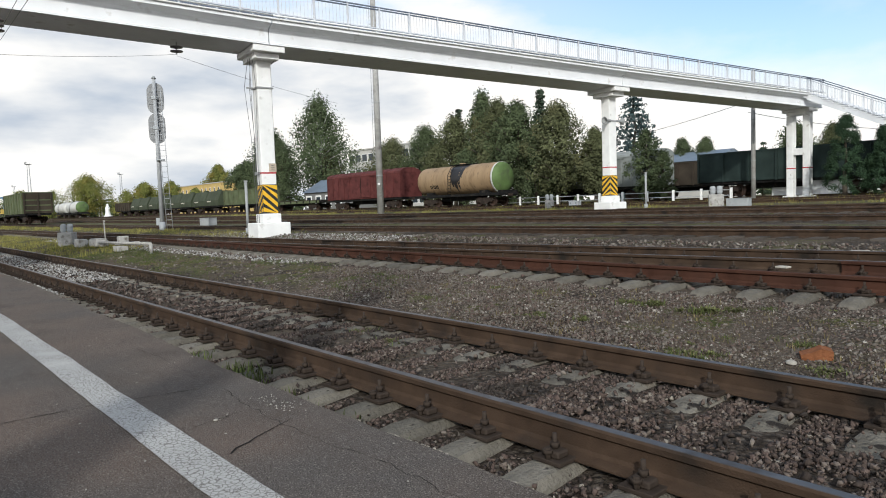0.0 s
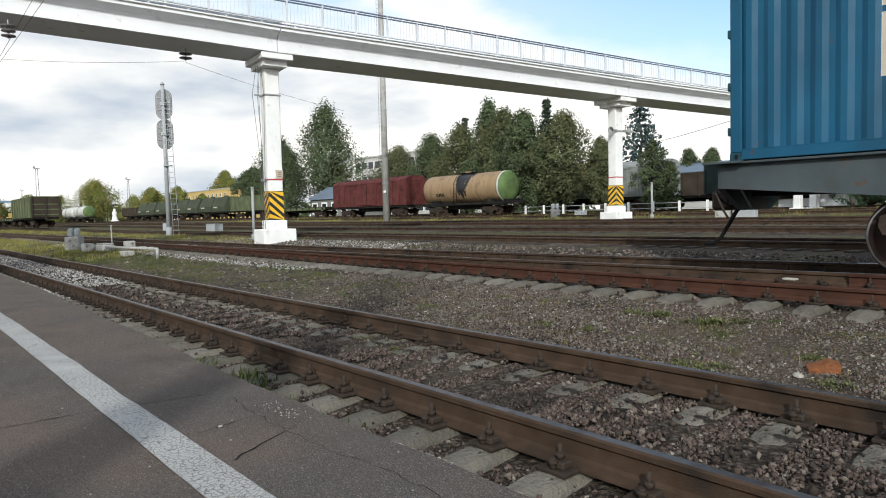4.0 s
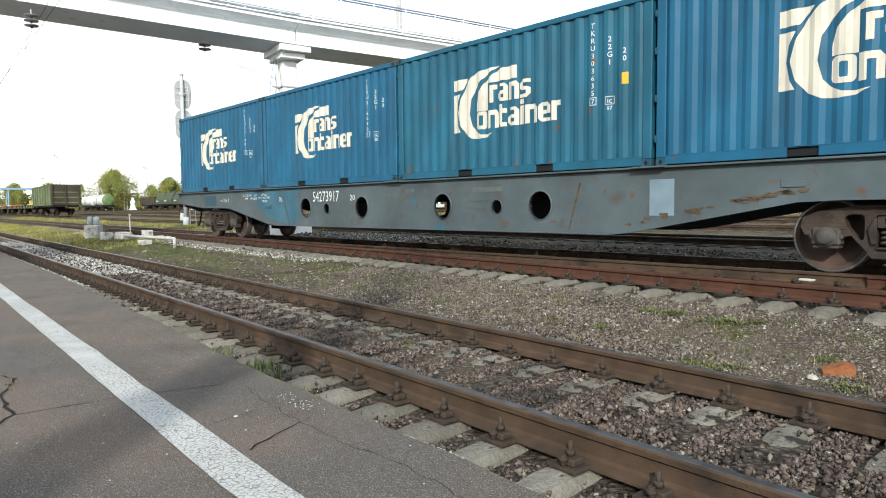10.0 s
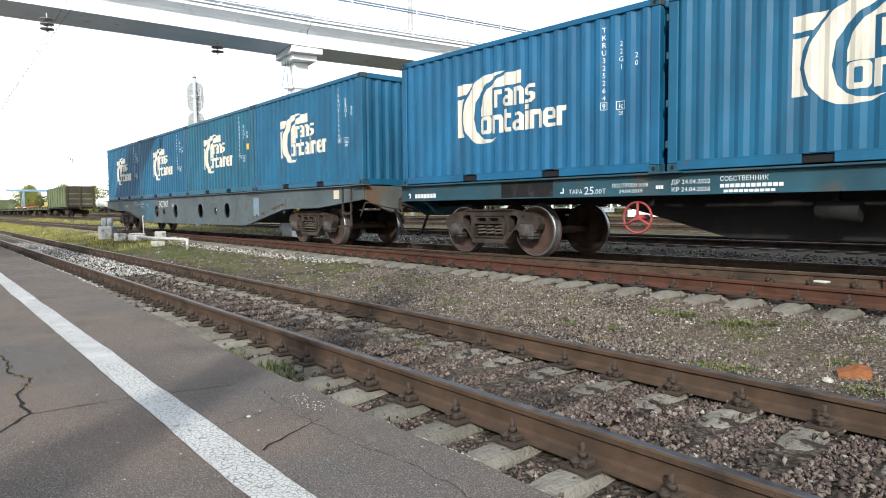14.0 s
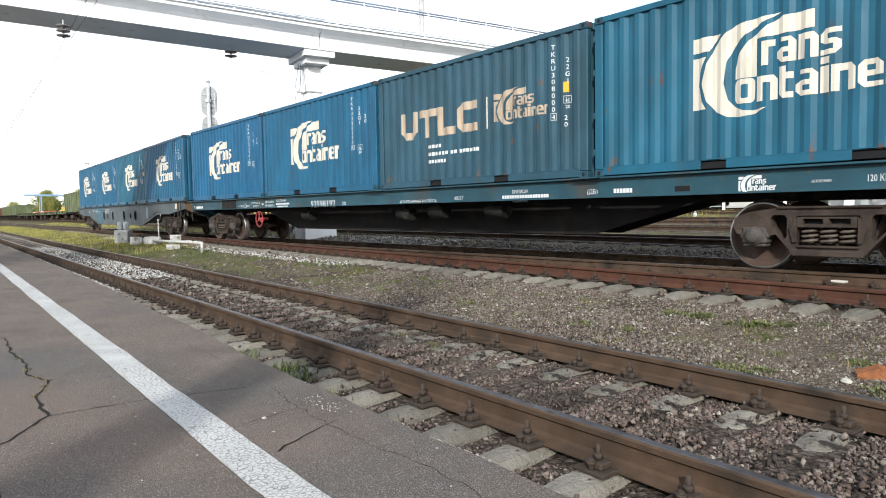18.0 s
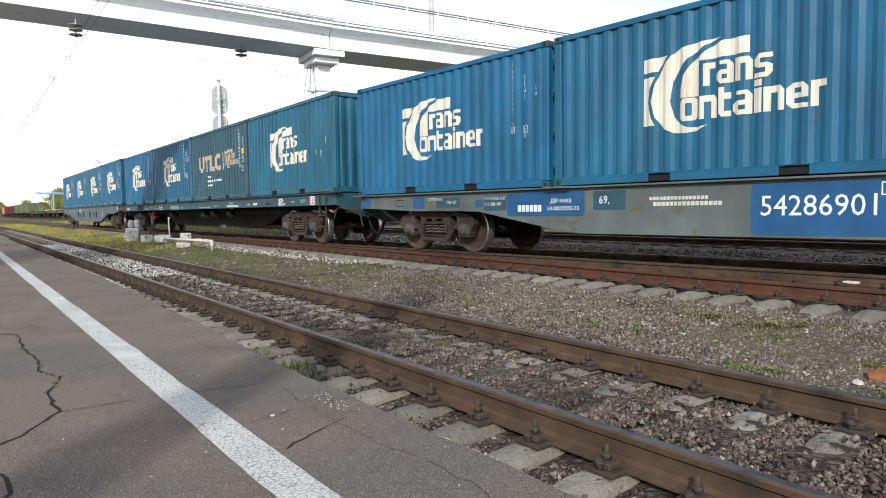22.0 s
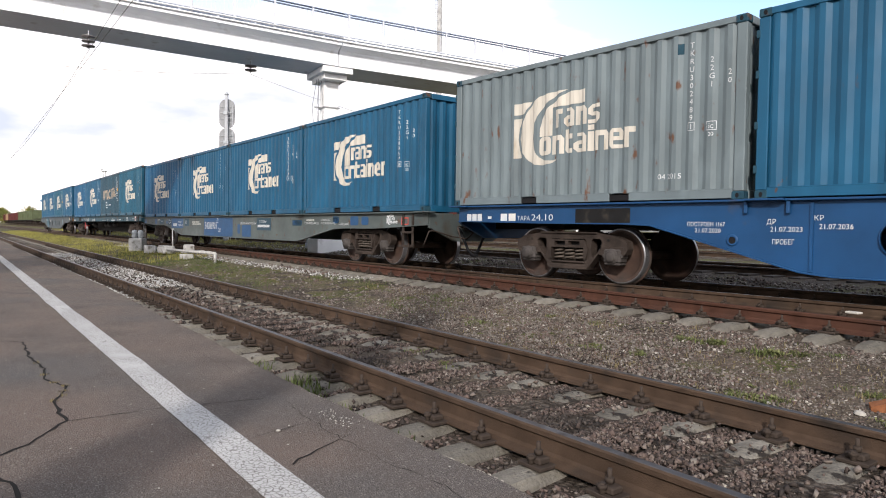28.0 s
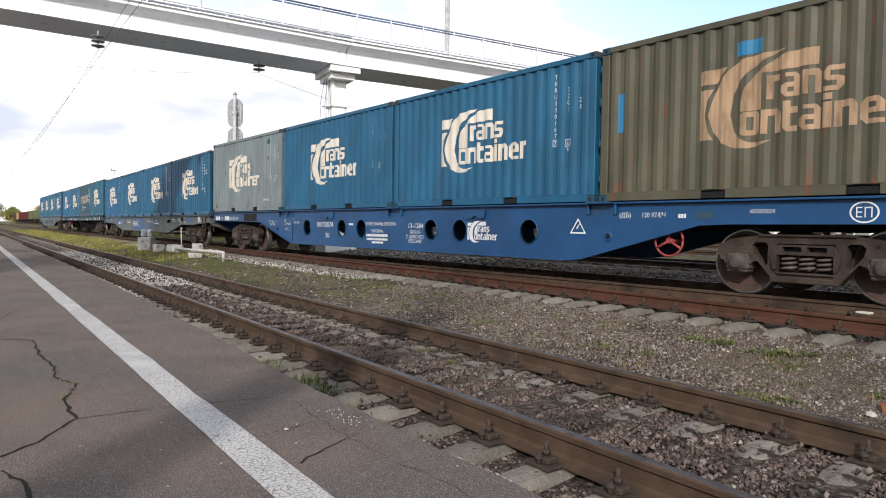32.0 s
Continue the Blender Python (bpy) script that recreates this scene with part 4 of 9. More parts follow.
M_WGREY = material("wagon_grey_blue", (0.062, 0.079, 0.087), 0.65, vary=0.3, vary_scale=1.2, bump=0.1, spots=[((0.031, 0.099, 0.149), 0.9, 0.66, 0.69, 3), (DIRT, 2.5, 0.58, 0.8, 8), (RUST, 6, 0.64, 0.74, 9)])
M_WTEAL = material("wagon_teal", (0.014, 0.053, 0.074), 0.6, vary=0.3, vary_scale=1.5, bump=0.1, spots=[(DIRT, 2, 0.55, 0.8, 8), (RUST, 6, 0.66, 0.76, 9)])
M_WPATCH = material("wagon_patchy_grey", (0.08, 0.096, 0.093), 0.65, vary=0.3, vary_scale=1.2, bump=0.1, spots=[(DIRT, 2, 0.58, 0.8, 8), (RUST, 6, 0.64, 0.74, 9)])
M_WBLUE = material("wagon_bright_blue", (0.007, 0.050, 0.135), 0.5, vary=0.2, vary_scale=1.5, bump=0.06, spots=[(DIRT, 2, 0.66, 0.9, 8)])
M_WDARKBLUE = material("patch_blue", (0.011, 0.062, 0.155), 0.55, vary=0.2)
M_UNDER = material("underframe_black", (0.013, 0.013, 0.013), 0.75, vary=0.3, bump=0.1, spots=[(DIRT, 3, 0.55, 0.75, 8)])
M_BOGIE = material("bogie_brown_grime", (0.038, 0.029, 0.024), 0.8, vary=0.35, vary_scale=5, bump=0.4, bump_scale=40, spots=[((0.056, 0.042, 0.034), 3, 0.5, 0.7, 8)])
M_AXLEBOX = material("axle_box_grime", (0.059, 0.052, 0.048), 0.7, vary=0.3, vary_scale=7, bump=0.3)
M_SPRING = material("spring_steel", (0.075, 0.059, 0.046), 0.65, vary=0.3, vary_scale=9)
M_WHEEL = material("wheel_brown", (0.064, 0.041, 0.032), 0.7, vary=0.3, vary_scale=4, bump=0.2, spots=[((0.045, 0.035, 0.03), 3, 0.5, 0.7, 7)])
M_TYRE = material("wheel_tread", (0.30, 0.30, 0.31), 0.32, 0.85, vary=0.2)
M_REDHW = material("hand_wheel_red", (0.26, 0.045, 0.045), 0.55, vary=0.2)
M_SIGNPLATE = material("sign_plate", (0.62, 0.60, 0.55), 0.6, vary=0.1)
M_SIGNRED = material("sign_red", (0.5, 0.06, 0.04), 0.6)
M_BEAM = material("beam_dark_grime", (0.016, 0.015, 0.015), 0.85, vary=0.3, vary_scale=1.5, bump=0.15, spots=[((0.03, 0.025, 0.021), 2, 0.55, 0.75, 7)])
WHEEL_R = 0.475
M_ENDRUST = material("end_plate_rusty", (0.085, 0.091, 0.085), 0.75, vary=0.3, vary_scale=2, bump=0.2, spots=[((0.111, 0.065, 0.036), 2.2, 0.45, 0.6, 8)])
WHEELSETS = []


def bogie_master():
    """A three-piece freight bogie; origin between the rails on their tops."""
    b = part("bogie", Mesh().box(-0.24, -1.0, 0.56, 0.24, 1.0, 0.86, 0.03), M_UNDER)
    for s in (-1, 1):
        outer = [(-1.22, 0.60), (-1.2, 0.72), (-1.02, 0.80), (-0.6, 0.86), (0.6, 0.86), (1.02, 0.80), (1.2, 0.72), (1.22, 0.60), (1.17, 0.50), (0.72, 0.48), (0.64, 0.50), (0.44, 0.27), (0.38, 0.23), (-0.38, 0.23), (-0.44, 0.27), (-0.64, 0.50), (-0.72, 0.48), (-1.17, 0.50)]
        win = [(-0.36, 0.36), (0.36, 0.36), (0.40, 0.70), (0.36, 0.75), (-0.36, 0.75), (-0.40, 0.70)]
        tri = [(-0.72, 0.71), (-0.69, 0.60), (-0.56, 0.45), (-0.52, 0.44), (-0.495, 0.47), (-0.495, 0.72), (-0.53, 0.76), (-0.67, 0.76)]
        y = s * 1.03
        fr = part("side_frame", plate([outer, win[::-1], tri[::-1], [(-x, z) for x, z in tri]], y - 0.085, y + 0.085), M_BOGIE, b, "cast steel side frame, brown with grime")
        m = Mesh()
        for x0, z0, x1, z1 in ((-0.62, 0.84, 0.62, 0.875), (-0.42, 0.22, 0.42, 0.30), (-0.37, 0.33, 0.37, 0.362)):
            m.box(x0, y - 0.12, z0, x1, y + 0.12, z1, 0.012)
        part("flange", m, M_BOGIE, b)
        for q in (-0.23, 0.0, 0.23):
            m = Mesh()
            n, turns, z0, z1 = 12, 3.6, 0.375, 0.60
            pts = [(q + 0.098 * math.cos(a), y + 0.098 * math.sin(a), z0 + (z1 - z0) * a / (turns * 2 * math.pi)) for a in [i * 2 * math.pi / n for i in range(int(turns * n) + 1)]]
            m.path(pts, 0.021, 6)
            part("spring", m, M_SPRING, b, "coil spring")
        bo = plate([[(-0.35, 0.60), (0.35, 0.60), (0.35, 0.735), (-0.35, 0.735)], [(-0.28, 0.64), (-0.28, 0.71), (-0.04, 0.71), (-0.03, 0.64)], [(0.04, 0.64), (0.03, 0.71), (0.28, 0.71), (0.28, 0.64)]], y - 0.13, y + 0.13)
        part("bolster_end", bo, M_BOGIE, b, "bolster end with two openings")
        part("bolster_core", Mesh().box(-0.33, y - 0.04, 0.605, 0.33, y + 0.04, 0.73), M_UNDER, b)
        for q in (-1, 1):
            part("friction_wedge", Mesh().prism([(q * 0.36, 0.40), (q * 0.41, 0.40), (q * 0.45, 0.58), (q * 0.38, 0.72), (q * 0.355, 0.72)], y - 0.125, y + 0.125, "y"), M_BOGIE, b)
            part("rivet", Mesh().tube((q * 0.85, y - s * 0.0, 0.74), (q * 0.85, y + s * 0.1, 0.74), 0.022, n=8), M_UNDER, b)
            part("foot_lug", Mesh().tube((q * 0.40, y - 0.11, 0.29), (q * 0.40, y + 0.11, 0.29), 0.05, n=12), M_BOGIE, b)
        for x in (-0.925, 0.925):
            ab = part("axle_box", Mesh().box(x - 0.17, y - 0.115, 0.36, x + 0.17, y + 0.115, 0.60, 0.03).box(x - 0.20, y - 0.10, 0.44, x + 0.20, y + 0.10, 0.52, 0.02).box(x - 0.15, y - 0.10, 0.325, x + 0.15, y + 0.10, 0.37, 0.015).lathe([(s * 0.17, 0.0), (s * 0.17, 0.075), (s * 0.155, 0.095), (s * 0.13, 0.098), (s * 0.13, 0.125), (s * 0.11, 0.13), (0, 0.12)], (x, y, 0.475), "y", 18), M_AXLEBOX, b, "axle box with a round cap")
            part("adapter", Mesh().box(x - 0.23, y - 0.09, 0.56, x + 0.23, y + 0.09, 0.64, 0.015), M_BOGIE, b)
    for q in (-0.5, 0.44):
        part("brake_beam", Mesh().box(q, -0.75, 0.40, q + 0.06, 0.75, 0.48), M_UNDER, b)
    return b


def wheelset_meshes():
    rim = [(-0.065, 0.0), (-0.065, 0.11), (-0.03, 0.13), (-0.012, 0.36), (-0.05, 0.385), (-0.065, 0.40), (-0.065, 0.452)]
    body = Mesh()
    tyre = Mesh()
    body.tube((0, -1.12, 0), (0, 1.12, 0), 0.075, n=14)
    for s in (-1, 1):
        o = s * 0.80
        body.lathe([(o + s * -a, r) for a, r in rim], (0, 0, 0), "y", 36)
        body.lathe([(o + s * a * -1.1, r) for a, r in [(0.065, 0.0), (0.065, 0.12), (0.03, 0.14), (0.03, 0.37), (0.07, 0.40), (0.075, 0.5), (0.055, 0.503), (0.04, 0.478)]], (0, 0, 0), "y", 36)
        if s > 0:
            continue
        tyre.lathe([(s * 0.066, 0.445), (s * 0.066, 0.466), (s * 0.055, 0.472), (-s * 0.045, 0.480)], (0, 0, 0), "y", 36)
    return body.data("wheel", M_WHEEL), tyre.data("tyre", M_TYRE)


WHEEL_MESH, TYRE_MESH = wheelset_meshes()
BOGIE = bogie_master()


def fit_bogie(parent, x):
    b = BOGIE if BOGIE.parent is None and not BOGIE.get("used") else copy_thing(BOGIE, Matrix())
    BOGIE["used"] = True
    b.parent = parent
    b.matrix_basis = pose(x, 0, 0)
    b["label"] = "freight bogie, brown with grime"
    for q in (-0.925, 0.925):
        w = part("wheelset", WHEEL_MESH, None, parent, "steel wheelset with bright tyres", pose(x + q, 0, WHEEL_R))
        part("tyre", TYRE_MESH, None, w, at=pose(0, -0.8, 0))
        part("tyre", TYRE_MESH, None, w, at=pose(0, 0.8, 0, 0, 0, 180))
        WHEELSETS.append((w, x + q))
    return b


def side_outline(t, end, z_end, z_over, xa, xb, belly):
    """Fish-belly side: shallow over the bogies, deep in the middle."""
    left = [(-end, t), (-end, z_end), (-10.2, z_over + 0.01), (-xa - 0.5, z_over), (-xa, z_over - 0.02), (-xb - 0.4, belly + 0.04), (-xb, belly)]
    return left + [(-x, z) for x, z in left[::-1]]


def rect(x0, z0, x1, z1):
    return [[(x0, z0), (x1, z0), (x1, z1), (x0, z1)]]


def build_wagon(i):
    floor = FLOORS[i]
    mat = [M_WGREY, M_WTEAL, M_WPATCH, M_WBLUE][i]
    words = ["grey-blue fish-belly container flat wagon with round holes in its sides", "dark teal container flat wagon with straight side sills", "patchy grey and blue fish-belly container flat wagon", "bright blue fish-belly container flat wagon with round holes"][i]
    w = thing("flat_wagon", words, "rail wagon", "wagons of the train")
    end, y = 12.33, 1.25
    bog_left, bog_right = [(9.3, 9.4), (9.9, 9.72), (9.7, 9.42), (9.62, 9.33)][i]
    t = floor - 0.035
    if i == 1:
        outline, holes = [(-end, t - 0.30), (-end, t), (end, t), (end, t - 0.30)], []
    else:
        outline = side_outline(t, end, *{0: (1.14, 0.95, 8.2, 5.4, 0.45), 2: (0.98, 0.88, 8.1, 5.7, 0.48), 3: (1.06, 1.02, 7.9, 5.3, 0.36)}[i])
        holes = {0: [(-3.77, 0.245), (-2.78, 0.12), (-1.29, 0.245), (1.49, 0.25), (2.98, 0.125), (4.0, 0.245)], 2: [], 3: [(-4.57, 0.225), (-2.56, 0.225), (-1.56, 0.225), (1.39, 0.225), (2.4, 0.225), (4.42, 0.225)]}[i]
    cz = 0.915 if i == 0 else 0.85
    for s in (-1, 1):
        loops = [outline] + [disc(x, cz if r > 0.2 else cz - 0.02, r)[::-1] for x, r in holes]
        sp = part("side_sill", plate(loops, s * y - 0.01, s * y + 0.01), mat, w, "deep side sill" if i != 1 else "straight side sill")
        m = Mesh().box(-end, s * y - 0.09, t, end, s * y + 0.04, t + 0.03, 0.005)
        m.box(-end, s * y - (0.1 if s < 0 else 0.0), t - 0.31, end, s * y + (0.0 if s < 0 else 0.1), t - 0.29) if i == 1 else None
        if i != 1:
            pl = [(x, z) for x, z in outline if z < t - 0.01]
            for (x0, z0), (x1, z1) in zip(sorted(pl), sorted(pl)[1:]):
                m.add([(x0, s * y - 0.06, z0), (x1, s * y - 0.06, z1), (x1, s * y + 0.035, z1), (x0, s * y + 0.035, z0), (x0, s * y - 0.06, z0 - 0.015), (x1, s * y - 0.06, z1 - 0.015), (x1, s * y + 0.035, z1 - 0.015), (x0, s * y + 0.035, z0 - 0.015)], [(0, 1, 2, 3), (4, 7, 6, 5), (0, 4, 5, 1), (2, 6, 7, 3), (0, 3, 7, 4), (1, 5, 6, 2)])
            for x, r in holes:
                m.lathe([(s * y - 0.03, r * 1.0), (s * y - 0.03, r * 1.07), (s * y + 0.03, r * 1.07), (s * y + 0.03, r * 1.0), (s * y - 0.03, r * 1.0)], (x, 0, cz if r > 0.2 else cz - 0.02), "y", 24)
        part("sill_flange", m, mat, w)
        # container seats
        for k in range(5):
            x = (k - 2) * PITCH
            part("container_seat", Mesh().box(x - 0.26, s * y - 0.16, t + 0.006, x + 0.26, s * y + 0.055, t + 0.034, 0.004), mat, w)
    # underframe
    part("centre_sill", Mesh().box(-end, -0.24, t - 0.42, end, 0.24, t - 0.02, 0.01), M_UNDER, w)
    for x in np.linspace(-11.4, 11.4, 13):
        part("cross_member", Mesh().box(x - 0.06, -1.2, t - 0.22, x + 0.06, 1.2, t - 0.01), M_UNDER, w)
    if i == 1:
        m = Mesh()
        for s in (-1, 1):
            m.prism([(-8.0, t - 0.3), (-5.6, t - 0.95), (5.6, t - 0.95), (8.0, t - 0.3)], s * 0.42 - 0.02, s * 0.42 + 0.02, "y")
        part("truss_beam", m, M_BEAM, w, "dark deep beam under the deck")
        for x, dz in ((0.4, 0.55), (1.6, 0.5), (-4.2, 0.55), (3.4, 0.5)):
            part("air_reservoir" if x < 1 else "brake_cylinder", Mesh().tube((x, -0.95, t - dz), (x + 0.5, -0.95, t - dz), 0.14, n=14).box(x + 0.2, -1.0, t - dz, x + 0.26, -0.9, t - 0.2), M_UNDER, w)
    for s in (-1, 1):
        part("end_beam", Mesh().prism([(-1.24, t), (1.24, t), (1.24, t - 0.32), (0.55, t - 0.62), (-0.55, t - 0.62), (-1.24, t - 0.32)], s * end - 0.04, s * end + 0.04, "x"), M_ENDRUST if i == 0 and s > 0 else mat, w, "tapered end plate")
        m = Mesh().box(min(s * end, s * (end + 0.42)), -0.13, 0.98 - 0.12, max(s * end, s * (end + 0.42)), 0.13, 0.98 + 0.12, 0.03)
        m.box(min(s * (end + 0.3), s * (end + 0.58)), -0.2, 0.98 - 0.16, max(s * (end + 0.3), s * (end + 0.58)), 0.17, 0.98 + 0.16, 0.05)
        part("coupler", m, M_BOGIE, w, "rusty automatic coupler")
        hose = [(s * (end + 0.02), -0.42, 0.90), (s * (end + 0.10), -0.42, 0.82), (s * (end + 0.22), -0.41, 0.62), (s * (end + 0.34), -0.40, 0.42), (s * (end + 0.46), -0.38, 0.33), (s * (end + 0.60), -0.36, 0.32)]
        part("air_hose", Mesh().path(hose, 0.03), M_DARK, w)
        part("uncoupling_rod", Mesh().path([(s * (end - 0.12), -1.30, t - 0.72), (s * (end - 0.06), -1.29, t - 0.62), (s * (end + 0.05), -1.27, t - 0.40), (s * (end + 0.09), -1.2, t - 0.38), (s * (end + 0.16), -0.75, t - 0.50), (s * (end + 0.22), -0.35, t - 0.56), (s * (end + 0.26), -0.2, t - 0.42)], 0.016), M_BOGIE, w)
        fit_bogie(w, -bog_left if s < 0 else bog_right)
        # steps at the ends
        x = s * (end - 0.75)
        m = Mesh()
        for q in (-0.19, 0.19):
            m.box(x + q - 0.035, -1.285, 0.45, x + q + 0.035, -1.264, t - 0.03)
        for z in (0.47, 0.78):
            m.box(x - 0.225, -1.40 if z < 0.6 else -1.31, z, x + 0.225, -1.264, z + 0.05)
        part("coupler_lug", Mesh().box(min(s * (end + 0.05), s * (end + 0.2)), -0.34, 0.86, max(s * (end + 0.05), s * (end + 0.2)), -0.2, 1.16, 0.02).box(min(s * (end + 0.04), s * (end + 0.3)), -0.26, 1.12, max(s * (end + 0.04), s * (end + 0.3)), 0.1, 1.22, 0.02), M_BOGIE, w)
        if s > 0:
            part("ladder", m, M_BOGIE, w, "rusty end step")
    return w


WAGONS = [build_wagon(i) for i in range(4)]


def hand_wheel(w, x, z):
    m = Mesh()
    r, n = 0.24, 26
    pts = [(x + r * math.cos(2 * math.pi * k / n), -1.20, z + r * math.sin(2 * math.pi * k / n)) for k in range(n + 1)]
    m.path(pts, 0.019, 6)
    for a in (90, 210, 330):
        m.tube((x, -1.2, z), (x + r * math.cos(radians(a)), -1.2, z + r * math.sin(radians(a))), 0.022, n=6)
    m.tube((x, -1.22, z), (x, -0.9, z), 0.045, n=10)
    part("hand_wheel", m, M_REDHW, w, "red parking-brake hand wheel")


CARGO = [
    [("blue", "TKRU331081", "1", None, False), ("blue", "TKRU316090", "1", None, False), ("teal", "TKRU303635", "7", None, False), ("blue", "TKRU315636", "8", None, False)],
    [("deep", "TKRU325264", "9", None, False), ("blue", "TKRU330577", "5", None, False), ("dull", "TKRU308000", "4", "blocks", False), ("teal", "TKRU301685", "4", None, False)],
    [("deep", "TKRU324776", "8", None, False), ("blue", "TKRU332514", "9", None, False), ("blue", "TKRU320163", "5", None, False), ("blue", "TKRU320357", "0", None, False)],
    [("pale", "TKRU302489", "1", None, False), ("blue", "TKRU326514", "2", None, False), ("blue", "TKRU330167", "7", None, False), ("olive", "TKRU306121", "3", None, True)],
]
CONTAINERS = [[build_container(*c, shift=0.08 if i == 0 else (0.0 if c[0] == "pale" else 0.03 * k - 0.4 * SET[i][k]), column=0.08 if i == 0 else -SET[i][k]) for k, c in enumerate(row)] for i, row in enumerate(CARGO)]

# ---- details of the platform ----


def ribbon(pts, w, z, jitter=0.0, seed=0):
    """A thin strip along a line on the platform."""
    rnd = random.Random(seed)
    line = []
    for (x0, y0), (x1, y1) in zip(pts, pts[1:]):
        n = max(1, int(math.hypot(x1 - x0, y1 - y0) / 0.06))
        for i in range(n):
            k = i / n
            line.append((x0 + (x1 - x0) * k + rnd.uniform(-1, 1) * jitter, y0 + (y1 - y0) * k + rnd.uniform(-1, 1) * jitter))
    line.append(pts[-1])
    m, v = Mesh(), []
    for i, (x, y) in enumerate(line):
        a, b = line[max(0, i - 1)], line[min(len(line) - 1, i + 1)]
        d = math.hypot(b[0] - a[0], b[1] - a[1]) or 1
        nx, ny = -(b[1] - a[1]) / d, (b[0] - a[0]) / d
        ww = w * rnd.uniform(0.35, 1.2) / 2 if jitter else w / 2
        v += [(x + nx * ww, y + ny * ww, z), (x - nx * ww, y - ny * ww, z)]
    m.add(v, [(2 * i, 2 * i + 1, 2 * i + 3, 2 * i + 2) for i in range(len(line) - 1)])
    return m


def line_material():
    m = material("cracked_line_paint", (0.44, 0.43, 0.405), 0.8, vary=0.12, vary_scale=1.5, bump=0.3, bump_scale=120)
    nt = m.node_tree
    N, L = nt.nodes.new, nt.links.new
    b = nt.nodes["Principled BSDF"]
    src = b.inputs["Base Color"].links[0].from_socket
    co = N("ShaderNodeTexCoord")
    vor = N("ShaderNodeTexVoronoi")
    vor.feature = "DISTANCE_TO_EDGE"
    vor.inputs["Scale"].default_value = 44
    warp = N("ShaderNodeTexNoise")
    warp.inputs["Scale"].default_value = 9
    mixv = N("ShaderNodeMix")
    mixv.data_type = "RGBA"
    mixv.inputs[0].default_value = 0.06
    L(co.outputs["Object"], warp.inputs["Vector"])
    L(co.outputs["Object"], mixv.inputs[6])
    L(warp.outputs["Color"], mixv.inputs[7])
    L(mixv.outputs[2], vor.inputs["Vector"])
    r = N("ShaderNodeValToRGB")
    r.color_ramp.elements[0].position, r.color_ramp.elements[1].position = 0.022, 0.085
    L(vor.outputs["Distance"], r.inputs[0])
    big = N("ShaderNodeTexNoise")
    big.inputs["Scale"].default_value = 2.3
    L(co.outputs["Object"], big.inputs["Vector"])
    r2 = N("ShaderNodeValToRGB")
    r2.color_ramp.elements[0].position, r2.color_ramp.elements[1].position = 0.50, 0.72
    L(big.outputs["Fac"], r2.inputs[0])
    mx = N("ShaderNodeMath")
    mx.operation = "MAXIMUM"
    L(r.outputs[0], mx.inputs[0])
    L(r2.outputs[0], mx.inputs[1])
    mix = N("ShaderNodeMix")
    mix.data_type = "RGBA"
    mix.inputs[6].default_value = (0.15, 0.138, 0.125, 1)
    L(mx.outputs[0], mix.inputs[0])
    L(src, mix.inputs[7])
    L(mix.outputs[2], b.inputs["Base Color"])
    return m


M_CRACKLINE = line_material()


def build_line():
    m, v = Mesh(), []
    xs = [-120, -80, -60] + list(np.arange(-45, 8, 0.15))
    for x in xs:
        a = 0.945 + 0.012 * noise.noise(Vector((x * 0.8, 5, 0))) + 0.010 * noise.noise(Vector((x * 3.3, 2, 0)))
        b = 1.140 + 0.014 * noise.noise(Vector((x * 0.8, 8, 0))) + 0.010 * noise.noise(Vector((x * 3.1, 4, 0)))
        v += [(x, a, PLAT_Z + 0.004), (x, b, PLAT_Z + 0.004)]
    m.add(v, [(2 * i, 2 * i + 1, 2 * i + 3, 2 * i + 2) for i in range(len(xs) - 1)])
    return solid("safety_line", m, M_CRACKLINE, "white painted safety line with crazed paint on the platform", "road marking", kind="structure")


build_line()
CRACKS = [
    ([(-7.33, 0.19), (-7.12, 0.43), (-6.36, 0.42), (-5.73, 0.47), (-5.35, 0.44), (-5.06, 0.53), (-4.78, 0.48), (-4.68, 0.42), (-4.42, 0.42), (-4.14, 0.43), (-3.81, 0.23), (-3.65, 0.06), (-3.5, -0.3)], 0.022, 0.012),
    ([(-4.14, 0.43), (-4.13, 0.92), (-4.01, 1.51)], 0.008, 0.006),
    ([(-2.82, 1.18), (-2.94, 1.37), (-3.06, 1.62)], 0.010, 0.008),
    ([(-3.44, 0.06), (-3.21, 0.14), (-3.04, 0.14), (-2.7, 0.0)], 0.018, 0.008),
    ([(-6.33, 1.64), (-5.6, 1.62), (-5.06, 1.64), (-4.38, 1.61)], 0.003, 0.014),
    ([(-3.9, 1.6), (-3.44, 1.56), (-2.77, 1.54), (-2.2, 1.62), (-1.6, 1.58)], 0.004, 0.016),
    ([(-8.87, 0.24), (-9.74, 0.44), (-10.17, 0.65), (-10.33, 1.06)], 0.010, 0.010),
    ([(-7.12, 0.43), (-7.6, 0.1), (-8.4, -0.3)], 0.010, 0.010),
    ([(-3.3, 1.2), (-3.38, 1.5)], 0.006, 0.005),
]
for i, (pts, w, j) in enumerate(CRACKS):
    part("crack", ribbon(pts, w, PLAT_Z + 0.003, j, i), M_CRACK, platform, "dark crack in the asphalt")

# ---- sleepers, fastenings and ballast ----


